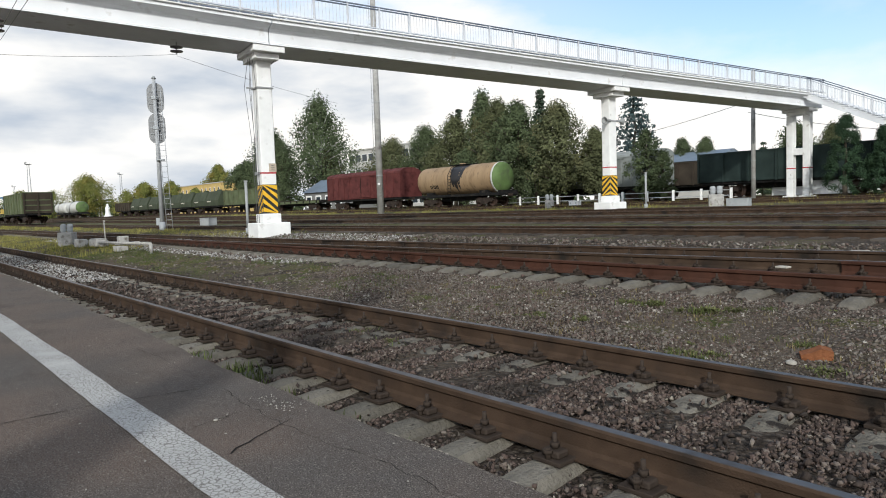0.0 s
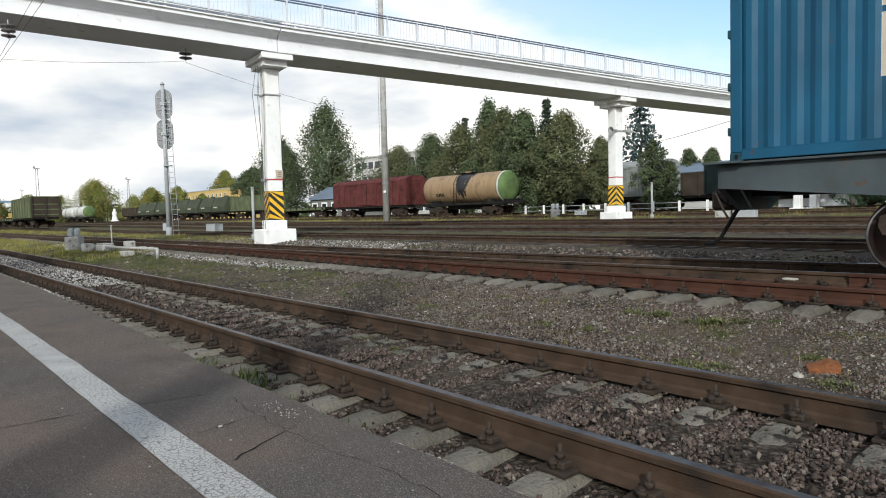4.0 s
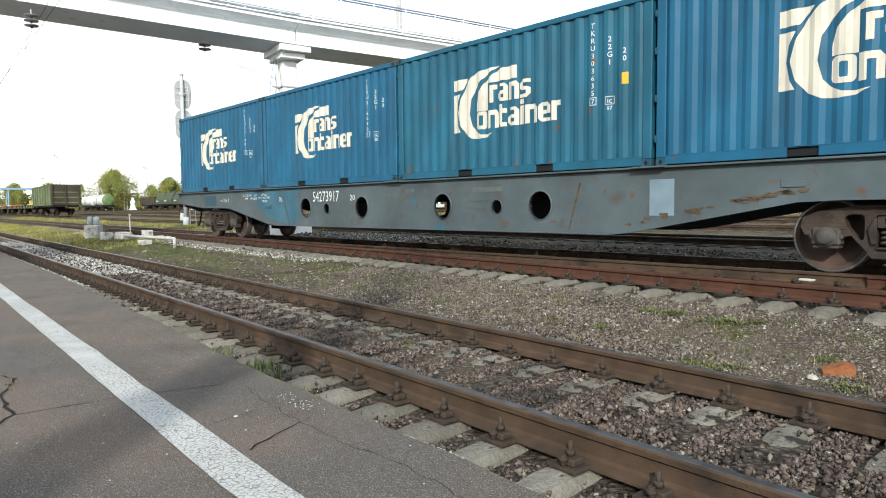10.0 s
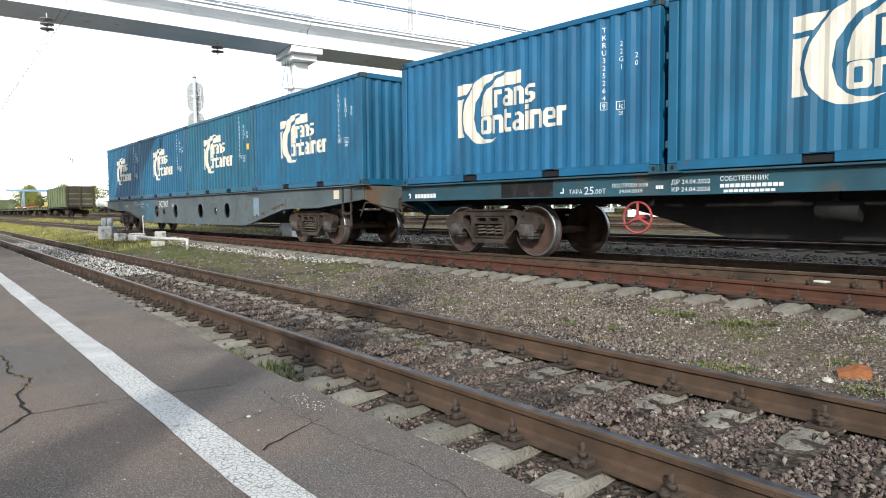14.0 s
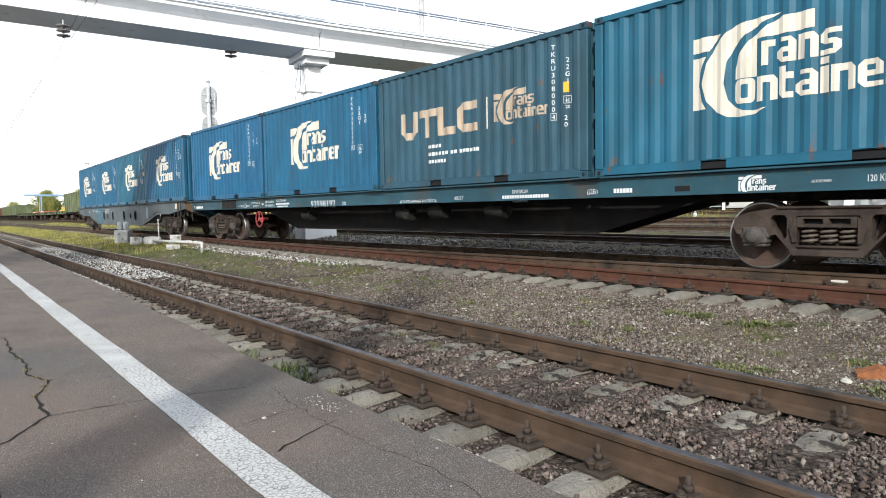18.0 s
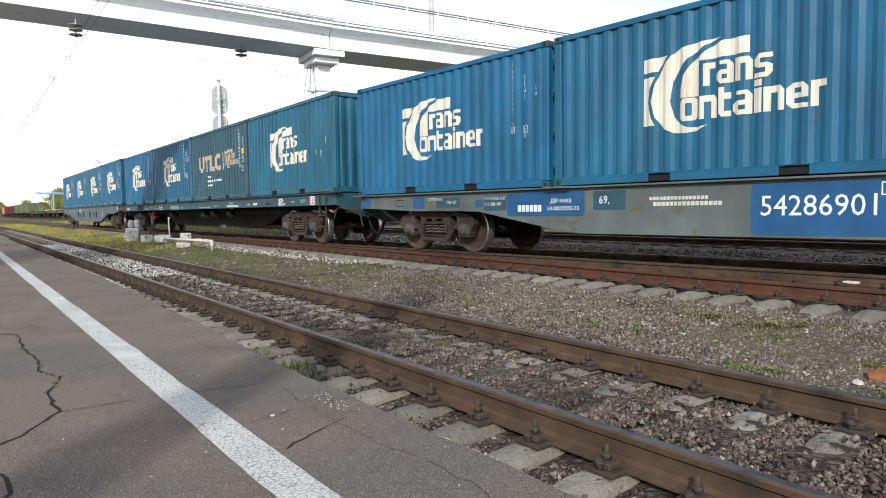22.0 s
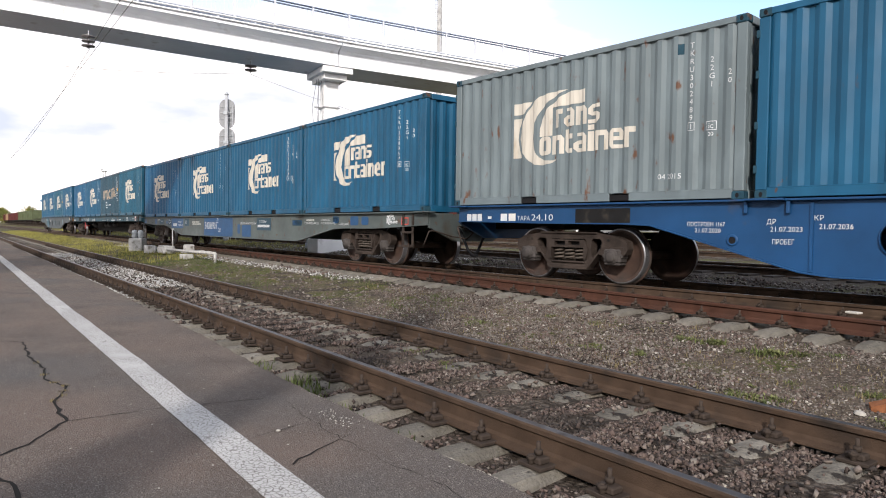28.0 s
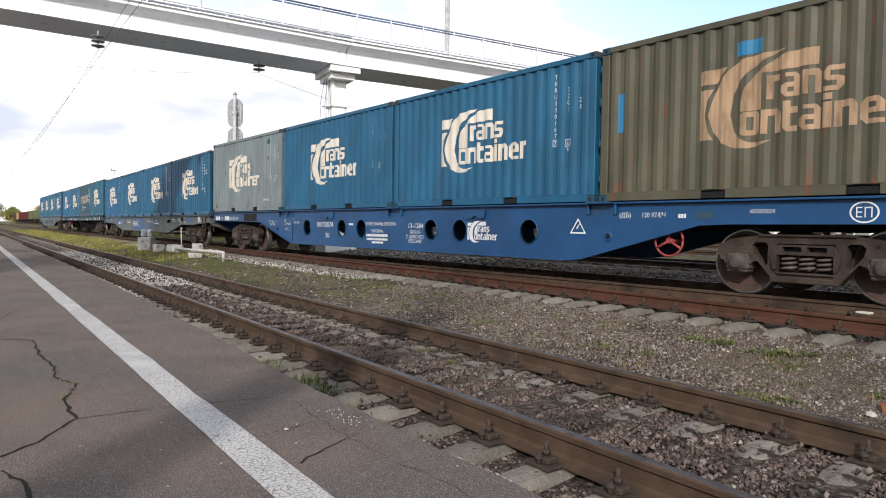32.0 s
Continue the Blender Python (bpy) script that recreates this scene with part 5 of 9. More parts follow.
def sleeper_mesh(length, seed):
    """A worn concrete sleeper with sloped sides and chipped edges, lower in the middle; lies across x, y from 0."""
    m, v = Mesh(), []
    ys = [0.0, 0.03, 0.10, 0.25, 0.45, length * 0.28, length * 0.36, length * 0.42, length * 0.5, length * 0.58, length * 0.64, length * 0.72, length - 0.45, length - 0.25, length - 0.1, length - 0.03, length]
    for y in ys:
        k = y / length
        top = -0.045 if 0.4 < k < 0.6 else 0.0
        end = np.interp(min(y, length - y), [0, 0.03, 0.10, 0.25], [0.10, 0.055, 0.018, 0.0])
        for x, z in ((-0.15, -0.20), (-0.122, -0.05), (-0.088, -0.008), (0.0, 0.004), (0.088, -0.008), (0.122, -0.05), (0.15, -0.20)):
            w = noise.noise(Vector((x * 9, y * 6, seed * 3.7))) * 0.016 if z > -0.1 else 0
            v.append((x * (1 - end) + w * 0.7, y, z + (top if z > -0.1 else 0) - (end if z > -0.1 else 0) - abs(w)))
    n = 7
    f = [(k * n + i, k * n + i + 1, (k + 1) * n + i + 1, (k + 1) * n + i) for k in range(len(ys) - 1) for i in range(n - 1)]
    f += [tuple(range(n)), tuple(n * (len(ys) - 1) + i for i in range(n))[::-1]]
    m.add(v, f)
    return m.data("sleeper", M_SLEEPER)


M_FASTEN = material("fastening_rust", (0.045, 0.034, 0.027), 0.8, vary=0.3, vary_scale=12, bump=0.2)


def fastening_mesh():
    """A base plate with a clip, two bolts and nuts beside the rail foot; the rail lies at y = 0."""
    m = Mesh()
    m.box(-0.09, -0.19, -0.005, 0.09, 0.19, 0.018, 0.004)
    for s in (-1, 1):
        y = s * 0.115
        m.box(-0.055, y - 0.045, 0.018, 0.055, y + 0.04, 0.055, 0.008)
        m.tube((0, y, 0.05), (0, y, 0.135), 0.012, n=8)
        m.tube((0, y, 0.062), (0, y, 0.09), 0.024, n=6)
        m.tube((0.0, y + s * 0.055, 0.015), (0.0, y + s * 0.055, 0.075), 0.017, n=6)
        m.tube((0.0, y + s * 0.055, 0.045), (0.0, y + s * 0.055, 0.065), 0.027, n=6)
    return m.data("fastening", M_FASTEN)


FASTENING = fastening_mesh()
SLEEPERS_NEAR = [sleeper_mesh(2.7, k) for k in range(5)]
rs = random.Random(4)
track_near = tagged(new("track_bed"), "bed of concrete sleepers of the nearest track", "track bed", kind="structure")
for k in range(-140, 14):
    x = -2.13 + 0.505 * k
    s = part("sleeper", SLEEPERS_NEAR[k % 5 if k % 3 else (k * 7) % 5], None, track_near, at=pose(x + rs.uniform(-0.02, 0.02), NEAR_Y + GAUGE / 2 - 1.35 + rs.uniform(-0.03, 0.03), -0.186, 0, 0, rs.uniform(-1.2, 1.2)))
    if x > -45:
        for dy in (0, GAUGE):
            part("fastening", FASTENING, None, track_near, at=pose(x, NEAR_Y + dy, -0.18))
track_main = tagged(new("track_bed"), "bed of long concrete sleepers under the turnout and main track", "track bed", kind="structure")
SLEEPERS_LONG = [sleeper_mesh(4.4, 20 + k) for k in range(4)]
for k in range(-110, 16):
    x = -2.24 + 0.52 * k
    if x < -28:
        part("sleeper", SLEEPERS_NEAR[k % 5], None, track_main, at=pose(x, way_y(x) - 1.35, Z_MAIN - 0.186))
        if x > -50:
            for s in (-1, 1):
                part("fastening", FASTENING, None, track_main, at=pose(x, way_y(x) + s * GAUGE / 2, Z_MAIN - 0.18))
    else:
        part("sleeper", SLEEPERS_LONG[(k * 3) % 4], None, track_main, at=pose(x, branch_y(x) - 0.60 + rs.uniform(-0.05, 0.05), Z_MAIN - 0.186, 0, 0, rs.uniform(0, 2.5)))
        part("fastening", FASTENING, None, track_main, at=pose(x, branch_y(x), Z_MAIN - 0.18))
        for s in (-1, 1):
            part("fastening", FASTENING, None, track_main, at=pose(x, way_y(x) + s * GAUGE / 2, Z_MAIN - 0.18))
far_bed = Mesh()
for y in (14.3, 20.4, 26.2):
    for k in range(-80, 20):
        x = 0.55 * k
        z = ground_z(x, y) + 0.0
        far_bed.box(x - 0.12, y - 0.55, z - 0.1, x + 0.12, y + GAUGE + 0.55, z + 0.03)
M_FARSLEEPER = material("far_sleeper", (0.084, 0.073, 0.063), 0.95, vary=0.3, vary_scale=2, island=0.3)
tagged(part("far_sleepers", far_bed, M_FARSLEEPER), "sleepers of the yard tracks behind the main line", "sleepers", kind="stuff")


def scatter_stones(name, areas, seed, mat, label, sleepers=None):
    """Loose stones: (x0, x1, y0, y1, how many, size, height of their bed)."""
    g = np.random.RandomState(seed)
    cube = np.array([(x, y, z) for z in (-1, 1) for y in (-1, 1) for x in (-1, 1)]) / 1.75
    tri = np.array([(0, 2, 3), (0, 3, 1), (4, 5, 7), (4, 7, 6), (0, 1, 5), (0, 5, 4), (2, 6, 7), (2, 7, 3), (0, 4, 6), (0, 6, 2), (1, 3, 7), (1, 7, 5)])
    V, F = [], []
    off = 0
    for x0, x1, y0, y1, n, size, bed in areas:
        # thicker near the platform's standing place
        u = g.rand(n)
        x = x1 - (x1 - x0) * u ** 1.25
        y = y0 + (y1 - y0) * g.rand(n)
        s = size * (0.45 + 0.9 * g.rand(n) ** 1.6)
        q = g.randn(n, 4)
        q /= np.linalg.norm(q, axis=1)[:, None]
        w, a, b, c = q.T
        R = np.stack([1 - 2 * (b * b + c * c), 2 * (a * b - c * w), 2 * (a * c + b * w), 2 * (a * b + c * w), 1 - 2 * (a * a + c * c), 2 * (b * c - a * w), 2 * (a * c - b * w), 2 * (b * c + a * w), 1 - 2 * (a * a + b * b)], 1).reshape(n, 3, 3)
        shape = (cube[None] + 0.75 * (g.rand(n, 8, 3) - 0.5)) * np.stack([0.7 + 0.6 * g.rand(n), 0.6 + 0.5 * g.rand(n), 0.45 + 0.4 * g.rand(n)], 1)[:, None, :]
        pts = np.einsum("nij,nkj->nki", R, shape) * s[:, None, None] / 2
        z = np.array([bed(a_, b_) for a_, b_ in zip(x, y)]) + s * ((-0.14 if sleepers is not None else -0.04) + 0.32 * g.rand(n))
        if sleepers is not None:
            k = np.abs((x - sleepers + 0.253) % 0.505 - 0.253)
            inner = np.clip((y - 2.75) / 0.35, 0, 1) * np.clip((3.75 - y) / 0.3, 0, 1)  # the middle lies under more ballast
            pile = np.array([noise.noise(Vector((a_ * 1.3, b_ * 1.3, 7))) for a_, b_ in zip(x, y)])
            sunk = g.rand(n) < 0.93 - inner * np.clip(0.30 + 1.6 * pile, 0.0, 0.85)
            z = np.where(k < 0.135, np.where(sunk, z - 0.14, z + 0.035), z)
        pts += np.stack([x, y, z], 1)[:, None, :]
        V.append(pts.reshape(-1, 3))
        F.append((tri[None] + 8 * np.arange(n)[:, None, None]).reshape(-1, 3) + off)
        off += 8 * n
    V, F = np.concatenate(V), np.concatenate(F)
    me = bpy.data.meshes.new(name)
    me.vertices.add(len(V))
    me.vertices.foreach_set("co", V.ravel())
    me.loops.add(3 * len(F))
    me.loops.foreach_set("vertex_index", F.ravel().astype(np.int32))
    me.polygons.add(len(F))
    me.polygons.foreach_set("loop_start", np.arange(0, 3 * len(F), 3, dtype=np.int32))
    me.polygons.foreach_set("loop_total", np.full(len(F), 3, dtype=np.int32))
    me.materials.append(mat)
    me.update()
    me.validate()
    return tagged(new(name, me), label, "gravel", kind="stuff")


def stone_material(name, ramp_stops, oily=False):
    m = material(name, (0.2, 0.17, 0.15), 0.9, vary=0.3, vary_scale=35)
    nt = m.node_tree
    N, L = nt.nodes.new, nt.links.new
    b = nt.nodes["Principled BSDF"]
    src = b.inputs["Base Color"].links[0].from_socket
    geo, r, mix = N("ShaderNodeNewGeometry"), N("ShaderNodeValToRGB"), N("ShaderNodeMix")
    e = r.color_ramp.elements
    while len(e) < len(ramp_stops):
        e.new(0.5)
    for el, (p, c) in zip(e, ramp_stops):
        el.position, el.color = p, (*c, 1)
    L(geo.outputs["Random Per Island"], r.inputs[0])
    mix.data_type, mix.blend_type = "RGBA", "MULTIPLY"
    mix.inputs[0].default_value = 0.5
    L(r.outputs[0], mix.inputs[6])
    sc = N("ShaderNodeMix")
    sc.data_type, sc.blend_type = "RGBA", "DIVIDE"
    sc.inputs[0].default_value, sc.inputs[7].default_value = 1.0, (0.2, 0.17, 0.15, 1)
    L(src, sc.inputs[6])
    L(sc.outputs[2], mix.inputs[7])
    last = mix.outputs[2]
    if oily:
        # black oil crust in patches with their own outline
        co, nz, rr, mo = N("ShaderNodeTexCoord"), N("ShaderNodeTexNoise"), N("ShaderNodeValToRGB"), N("ShaderNodeMix")
        nz.inputs["Scale"].default_value, nz.inputs["Detail"].default_value = 1.5, 5
        L(co.outputs["Object"], nz.inputs["Vector"])
        rr.color_ramp.elements[0].position, rr.color_ramp.elements[1].position = 0.52, 0.60
        rr.color_ramp.elements[1].color = (0.75, 0.75, 0.75, 1)
        L(nz.outputs["Fac"], rr.inputs[0])
        mo.data_type = "RGBA"
        mo.inputs[7].default_value = (0.035, 0.031, 0.028, 1)
        L(rr.outputs[0], mo.inputs[0])
        L(last, mo.inputs[6])
        last = mo.outputs[2]
    L(last, b.inputs["Base Color"])
    return m


M_STONES_DARK = stone_material("ballast_stones_reddish", [(0.0, (0.036, 0.031, 0.028)), (0.3, (0.075, 0.056, 0.047)), (0.6, (0.118, 0.085, 0.072)), (0.85, (0.145, 0.117, 0.098)), (0.97, (0.18, 0.15, 0.13)), (1.0, (0.30, 0.27, 0.22))], True)
M_STONES_GREY = stone_material("ballast_stones_grey", [(0.0, (0.045, 0.036, 0.030)), (0.2, (0.098, 0.075, 0.062)), (0.38, (0.135, 0.096, 0.081)), (0.55, (0.135, 0.117, 0.098)), (0.85, (0.175, 0.152, 0.13)), (0.97, (0.225, 0.20, 0.172)), (1.0, (0.40, 0.37, 0.32))])
M_STONES_LIMED = stone_material("limed_stones", [(0.0, (0.14, 0.13, 0.115)), (0.45, (0.32, 0.31, 0.29)), (0.8, (0.47, 0.46, 0.435)), (1.0, (0.6, 0.59, 0.56))])


def bed_near(x, y):
    return -0.218


def bed_lime(x, y):
    return -0.20


def bed_yard(x, y):
    """The gravel lies thinner in patches of soil and weeds."""
    k = noise.noise(Vector((x * 0.55, y * 1.0, 2.5))) + 0.5 * noise.noise(Vector((x * 1.7, y * 2.1, 6.5)))
    return ground_z(x, y) - 0.003 - 0.010 * min(max((k - 0.02) / 0.2, 0), 1) * min(max((y - 4.6) / 0.3, 0), 1) * min(max((7.0 - y) / 0.4, 0), 1)


scatter_stones("ballast_stones", [(-9.5, 1.2, 2.75, 4.25, 26000, 0.043, bed_near), (-9.5, 1.2, 1.9, 2.66, 10000, 0.036, lambda x, y: -0.25), (-7.0, 0.5, 2.75, 4.25, 12000, 0.02, lambda x, y: -0.206), (-30, -9.5, 1.9, 4.3, 5500, 0.075, bed_near)], 11, M_STONES_DARK, "reddish-brown crushed ballast stones between the near rails", -2.13)
scatter_stones("gravel_stones", [(-11.0, 2.5, 4.36, 7.3, 50000, 0.039, bed_yard), (-8.5, 1.5, 4.36, 7.3, 26000, 0.02, lambda x, y: ground_z(x, y) + 0.004), (-30, -11, 4.36, 7.6, 5200, 0.07, lambda x, y: ground_z(x, y) - 0.02)], 12, M_STONES_GREY, "pale grey and brown gravel beside the tracks")
scatter_stones("main_ballast", [(-14, 2, 7.5, 13.0, 8000, 0.075, lambda x, y: ground_z(x, y) + 0.0), (-34, -14, 7.2, 13.0, 4500, 0.09, lambda x, y: ground_z(x, y) + 0.0)], 13, M_STONES_GREY, "grey ballast around the main track")
scatter_stones("limed_stones", [(-34, -15, 2.78, 4.2, 5200, 0.05, bed_lime), (-36, -13, 1.95, 2.6, 3000, 0.05, bed_lime), (-40, -13, 6.9, 8.2, 5200, 0.055, bed_yard), (-40, -16, 8.4, 10.4, 3000, 0.06, bed_yard), (-30, -16, 11.4, 13.2, 2600, 0.06, bed_yard)], 14, M_STONES_LIMED, "whitewashed ballast stones by the switch")

# ---- weeds ----
M_GRASS = material("grass_blades", (0.085, 0.105, 0.035), 0.8, island=0.45, vary=0.2)
M_DRYGRASS = material("dry_grass_blades", (0.15, 0.122, 0.062), 0.85, island=0.4)


def blades(name, tufts, seed, mat, label):
    """Grass: tufts of (x, y, z, radius, height, how many)."""
    g = random.Random(seed)
    m = Mesh()
    for x, y, z, r, h, n in tufts:
        for _ in range(n):
            a, d = g.uniform(0, 6.283), r * g.random() ** 0.6
            px, py = x + d * math.cos(a), y + d * math.sin(a)
            b, lean = g.uniform(0, 6.283), g.uniform(0.1, 0.9)
            hh, w = h * g.uniform(0.4, 1.1), 0.0025 + 0.032 * h
            dx, dy = math.cos(b) * w, math.sin(b) * w
            tx, ty = math.cos(b + 1.57) * lean * hh, math.sin(b + 1.57) * lean * hh
            m.v += [(px - dx, py - dy, z), (px + dx, py + dy, z), (px + tx * 0.4 + dx * 0.7, py + ty * 0.4 + dy * 0.7, z + hh * 0.6), (px + tx * 0.4 - dx * 0.7, py + ty * 0.4 - dy * 0.7, z + hh * 0.6), (px + tx, py + ty, z + hh)]
            k = len(m.v) - 5
            m.f += [(k, k + 1, k + 2, k + 3), (k + 3, k + 2, k + 4)]
            m.s += [False, False]
    me = bpy.data.meshes.new(name)
    me.from_pydata(m.v, [], m.f)
    me.materials.append(mat)
    return tagged(new(name, me), label, "grass", kind="stuff")


gr = random.Random(21)


def clumps(name, spots, seed, mat, label):
    """Low rosettes of broad leaves: (x, y, half length along the track, half width, height, how many leaves)."""
    g = random.Random(seed)
    v, f = [], []
    for x, y, rx, ry, h, n in spots:
        heads = [(g.gauss(0, 0.5), g.gauss(0, 0.5)) for _ in range(max(3, n // 40))]
        for k in range(n):
            hx, hy = heads[k % len(heads)]
            px, py = x + rx * (hx + g.gauss(0, 0.2)), y + ry * (hy + g.gauss(0, 0.2))
            z = ground_z(px, py) + h * g.uniform(-0.15, 0.25)
            a, up = g.uniform(0, 6.283), g.uniform(0.1, 1.1)
            ln, w = h * g.uniform(0.3, 0.75), h * g.uniform(0.07, 0.15)
            cx, cy, sz = math.cos(a) * math.cos(up) * ln, math.sin(a) * math.cos(up) * ln, math.sin(up) * ln
            dx, dy = -math.sin(a) * w, math.cos(a) * w
            b = len(v)
            v += [(px, py, z), (px + cx * 0.55 + dx, py + cy * 0.55 + dy, z + sz * 0.65), (px + cx, py + cy, z + sz * 0.9), (px + cx * 0.55 - dx, py + cy * 0.55 - dy, z + sz * 0.65)]
            f += [(b, b + 1, b + 2), (b, b + 2, b + 3)]
    me = bpy.data.meshes.new(name)
    me.from_pydata(v, [], f)
    me.materials.append(mat)
    return tagged(new(name, me), label, "weeds", kind="stuff")


M_LEAFY = material("weed_leaves", (0.112, 0.118, 0.05), 0.85, island=0.5, vary=0.2)
leafy = [(-6.85, 5.67, 0.30, 0.12, 0.06, 260), (-5.69, 6.57, 0.14, 0.08, 0.05, 120), (-4.8, 5.59, 0.13, 0.08, 0.06, 200), (-4.26, 5.63, 0.10, 0.07, 0.06, 160), (-4.29, 6.48, 0.16, 0.09, 0.07, 200), (-3.97, 6.53, 0.14, 0.10, 0.08, 260), (-3.36, 6.47, 0.16, 0.10, 0.09, 320), (-3.1, 6.64, 0.12, 0.07, 0.06, 160), (-2.87, 5.07, 0.15, 0.07, 0.06, 200), (-2.6, 5.12, 0.16, 0.07, 0.06, 220), (-2.12, 5.71, 0.13, 0.07, 0.06, 170), (-1.74, 5.17, 0.16, 0.07, 0.06, 170), (-6.42, 6.59, 0.12, 0.08, 0.05, 100), (-5.3, 3.9, 0.22, 0.08, 0.06, 160), (-5.9, 4.0, 0.2, 0.1, 0.06, 160), (-3.5, 2.22, 0.12, 0.07, 0.07, 110), (-5.2, 2.3, 0.2, 0.09, 0.09, 180)]
for _ in range(150):
    x, y = gr.uniform(-14, 1.5), gr.uniform(4.7, 7.1)
    if noise.noise(Vector((x * 0.8, y * 1.1, 4))) > 0.0:
        leafy.append((x, y, gr.uniform(0.04, 0.14), gr.uniform(0.03, 0.07), gr.uniform(0.025, 0.05), gr.randint(20, 90)))
clumps("leafy_weeds", leafy, 19, M_LEAFY, "low leafy green weeds rooted in the gravel")
weeds = [(x, y, ground_z(x, y) - 0.01, rx, h * 1.1, n // 5) for x, y, rx, _, h, n in leafy[:17]]
for _ in range(160):
    x, y = gr.uniform(-11, 1.5), gr.uniform(4.6, 7.1)
    if noise.noise(Vector((x * 0.8, y * 1.1, 4))) > 0.05:
        weeds.append((x, y, ground_z(x, y) - 0.01, gr.uniform(0.05, 0.2), gr.uniform(0.02, 0.055), gr.randint(14, 50)))
for _ in range(900):
    x = -8 - 24 * gr.random() ** 0.8
    y = gr.uniform(4.6, 7.2)
    if noise.noise(Vector((x * 0.5, y * 0.9, 9))) > 0.25 - 0.03 * (-8 - x):
        weeds.append((x, y, ground_z(x, y) - 0.01, gr.uniform(0.12, 0.4), gr.uniform(0.03, 0.08), gr.randint(20, 50)))
blades("weeds", weeds, 5, M_GRASS, "green weeds growing in the gravel")
meadow = []
for _ in range(1500):
    x, y = gr.uniform(-110, -24), gr.choice([gr.uniform(4.8, 7.6), gr.uniform(4.8, 7.6), gr.uniform(11.2, 13.8)])
    meadow.append((x, y, ground_z(x, y) - 0.01, gr.uniform(0.3, 0.9), gr.uniform(0.07, 0.2), 26))
for _ in range(700):
    x, y = gr.uniform(-90, 5), gr.choice([gr.uniform(33.5, 39.8), gr.uniform(42.3, 44.8), gr.uniform(47.2, 49.5)])
    meadow.append((x, y, ground_z(x, y) - 0.02, gr.uniform(0.4, 1.0), gr.uniform(0.12, 0.3), 24))
# blade colour brightened to stand for stronger sun on the far grass
M_MEADOW = material("meadow_blades_sunlit", (0.27, 0.25, 0.07), 0.8, island=0.4, vary=0.3, vary_scale=0.4)
blades("meadow_grass", meadow, 6, M_MEADOW, "green grass along the yard")
dry = [(1.5 - 60 * gr.random() ** 1.8, gr.uniform(4.7, 7.2), 0, gr.uniform(0.08, 0.3), gr.uniform(0.02, 0.06), 22) for _ in range(900)]
blades("dry_grass", [(x, y, ground_z(x, y) - 0.01, r, h, n) for x, y, _, r, h, n in dry], 7, M_DRYGRASS, "dry yellow grass in the gravel")

# ---- loose things by the near track ----
M_BRICK = material("brick_orange", (0.225, 0.09, 0.041), 0.9, vary=0.25, vary_scale=14, bump=0.6, bump_scale=50)
bk = Mesh().prism([(-0.11, 0.0), (0.10, 0.0), (0.105, 0.075), (0.03, 0.10), (-0.04, 0.07), (-0.115, 0.05)], -0.06, 0.055, "y")
solid("broken_brick", bk, M_BRICK, "broken orange brick lying in the gravel", "brick", at=pose(-1.92, 5.45, ground_z(-1.92, 5.45) - 0.005, 4, -3, 28))
M_CHIP = material("pale_wood", (0.42, 0.39, 0.34), 0.8, vary=0.2)
solid("wood_chip", Mesh().box(-0.075, -0.05, 0, 0.075, 0.05, 0.025, 0.006), M_CHIP, "pale wooden slip lying by the turnout rail", "wood slip", at=pose(-3.28, 8.24, Z_MAIN - 0.012, 0, 0, -12))
solid("wood_block", Mesh().box(-0.13, -0.10, 0, 0.13, 0.10, 0.10, 0.01), M_CHIP, "pale block lying between the rails", "block", at=pose(-3.4, 11.3, Z_MAIN - 0.12, 0, 0, 8))

M_FLAKE = material("paint_flake", (0.35, 0.329, 0.287), 0.8, vary=0.2, vary_scale=20)
fl = random.Random(8)
flakes = Mesh()
for _ in range(46):
    x, y = -3.37 + fl.gauss(0, 0.11), 1.69 + fl.gauss(0, 0.035)
    s, a = fl.uniform(0.002, 0.006), fl.uniform(0, 3)
    flakes.add([(x + s * math.cos(a + q) * (1 if i % 2 else 0.6), y + s * math.sin(a + q) * (1 if i % 2 else 0.6), PLAT_Z + zz) for zz in (0.001, 0.005) for i, q in enumerate((0, 1.57, 3.14, 4.71))], [(4, 5, 6, 7), (0, 1, 5, 4), (1, 2, 6, 5), (2, 3, 7, 6), (3, 0, 4, 7)])
for _ in range(60):
    x, y = fl.uniform(-7, -0.5), fl.uniform(0.2, 1.85)
    s, a = fl.uniform(0.002, 0.006), fl.uniform(0, 3)
    flakes.add([(x + s * math.cos(a + q), y + s * math.sin(a + q), PLAT_Z + zz) for zz in (0.001, 0.004) for q in (0, 1.57, 3.14, 4.71)], [(4, 5, 6, 7), (0, 1, 5, 4), (1, 2, 6, 5), (2, 3, 7, 6), (3, 0, 4, 7)])
M_CRUMB = material("mortar_crumb", (0.24, 0.215, 0.18), 0.9, island=0.4, vary=0.3, vary_scale=30)
rim = Mesh()
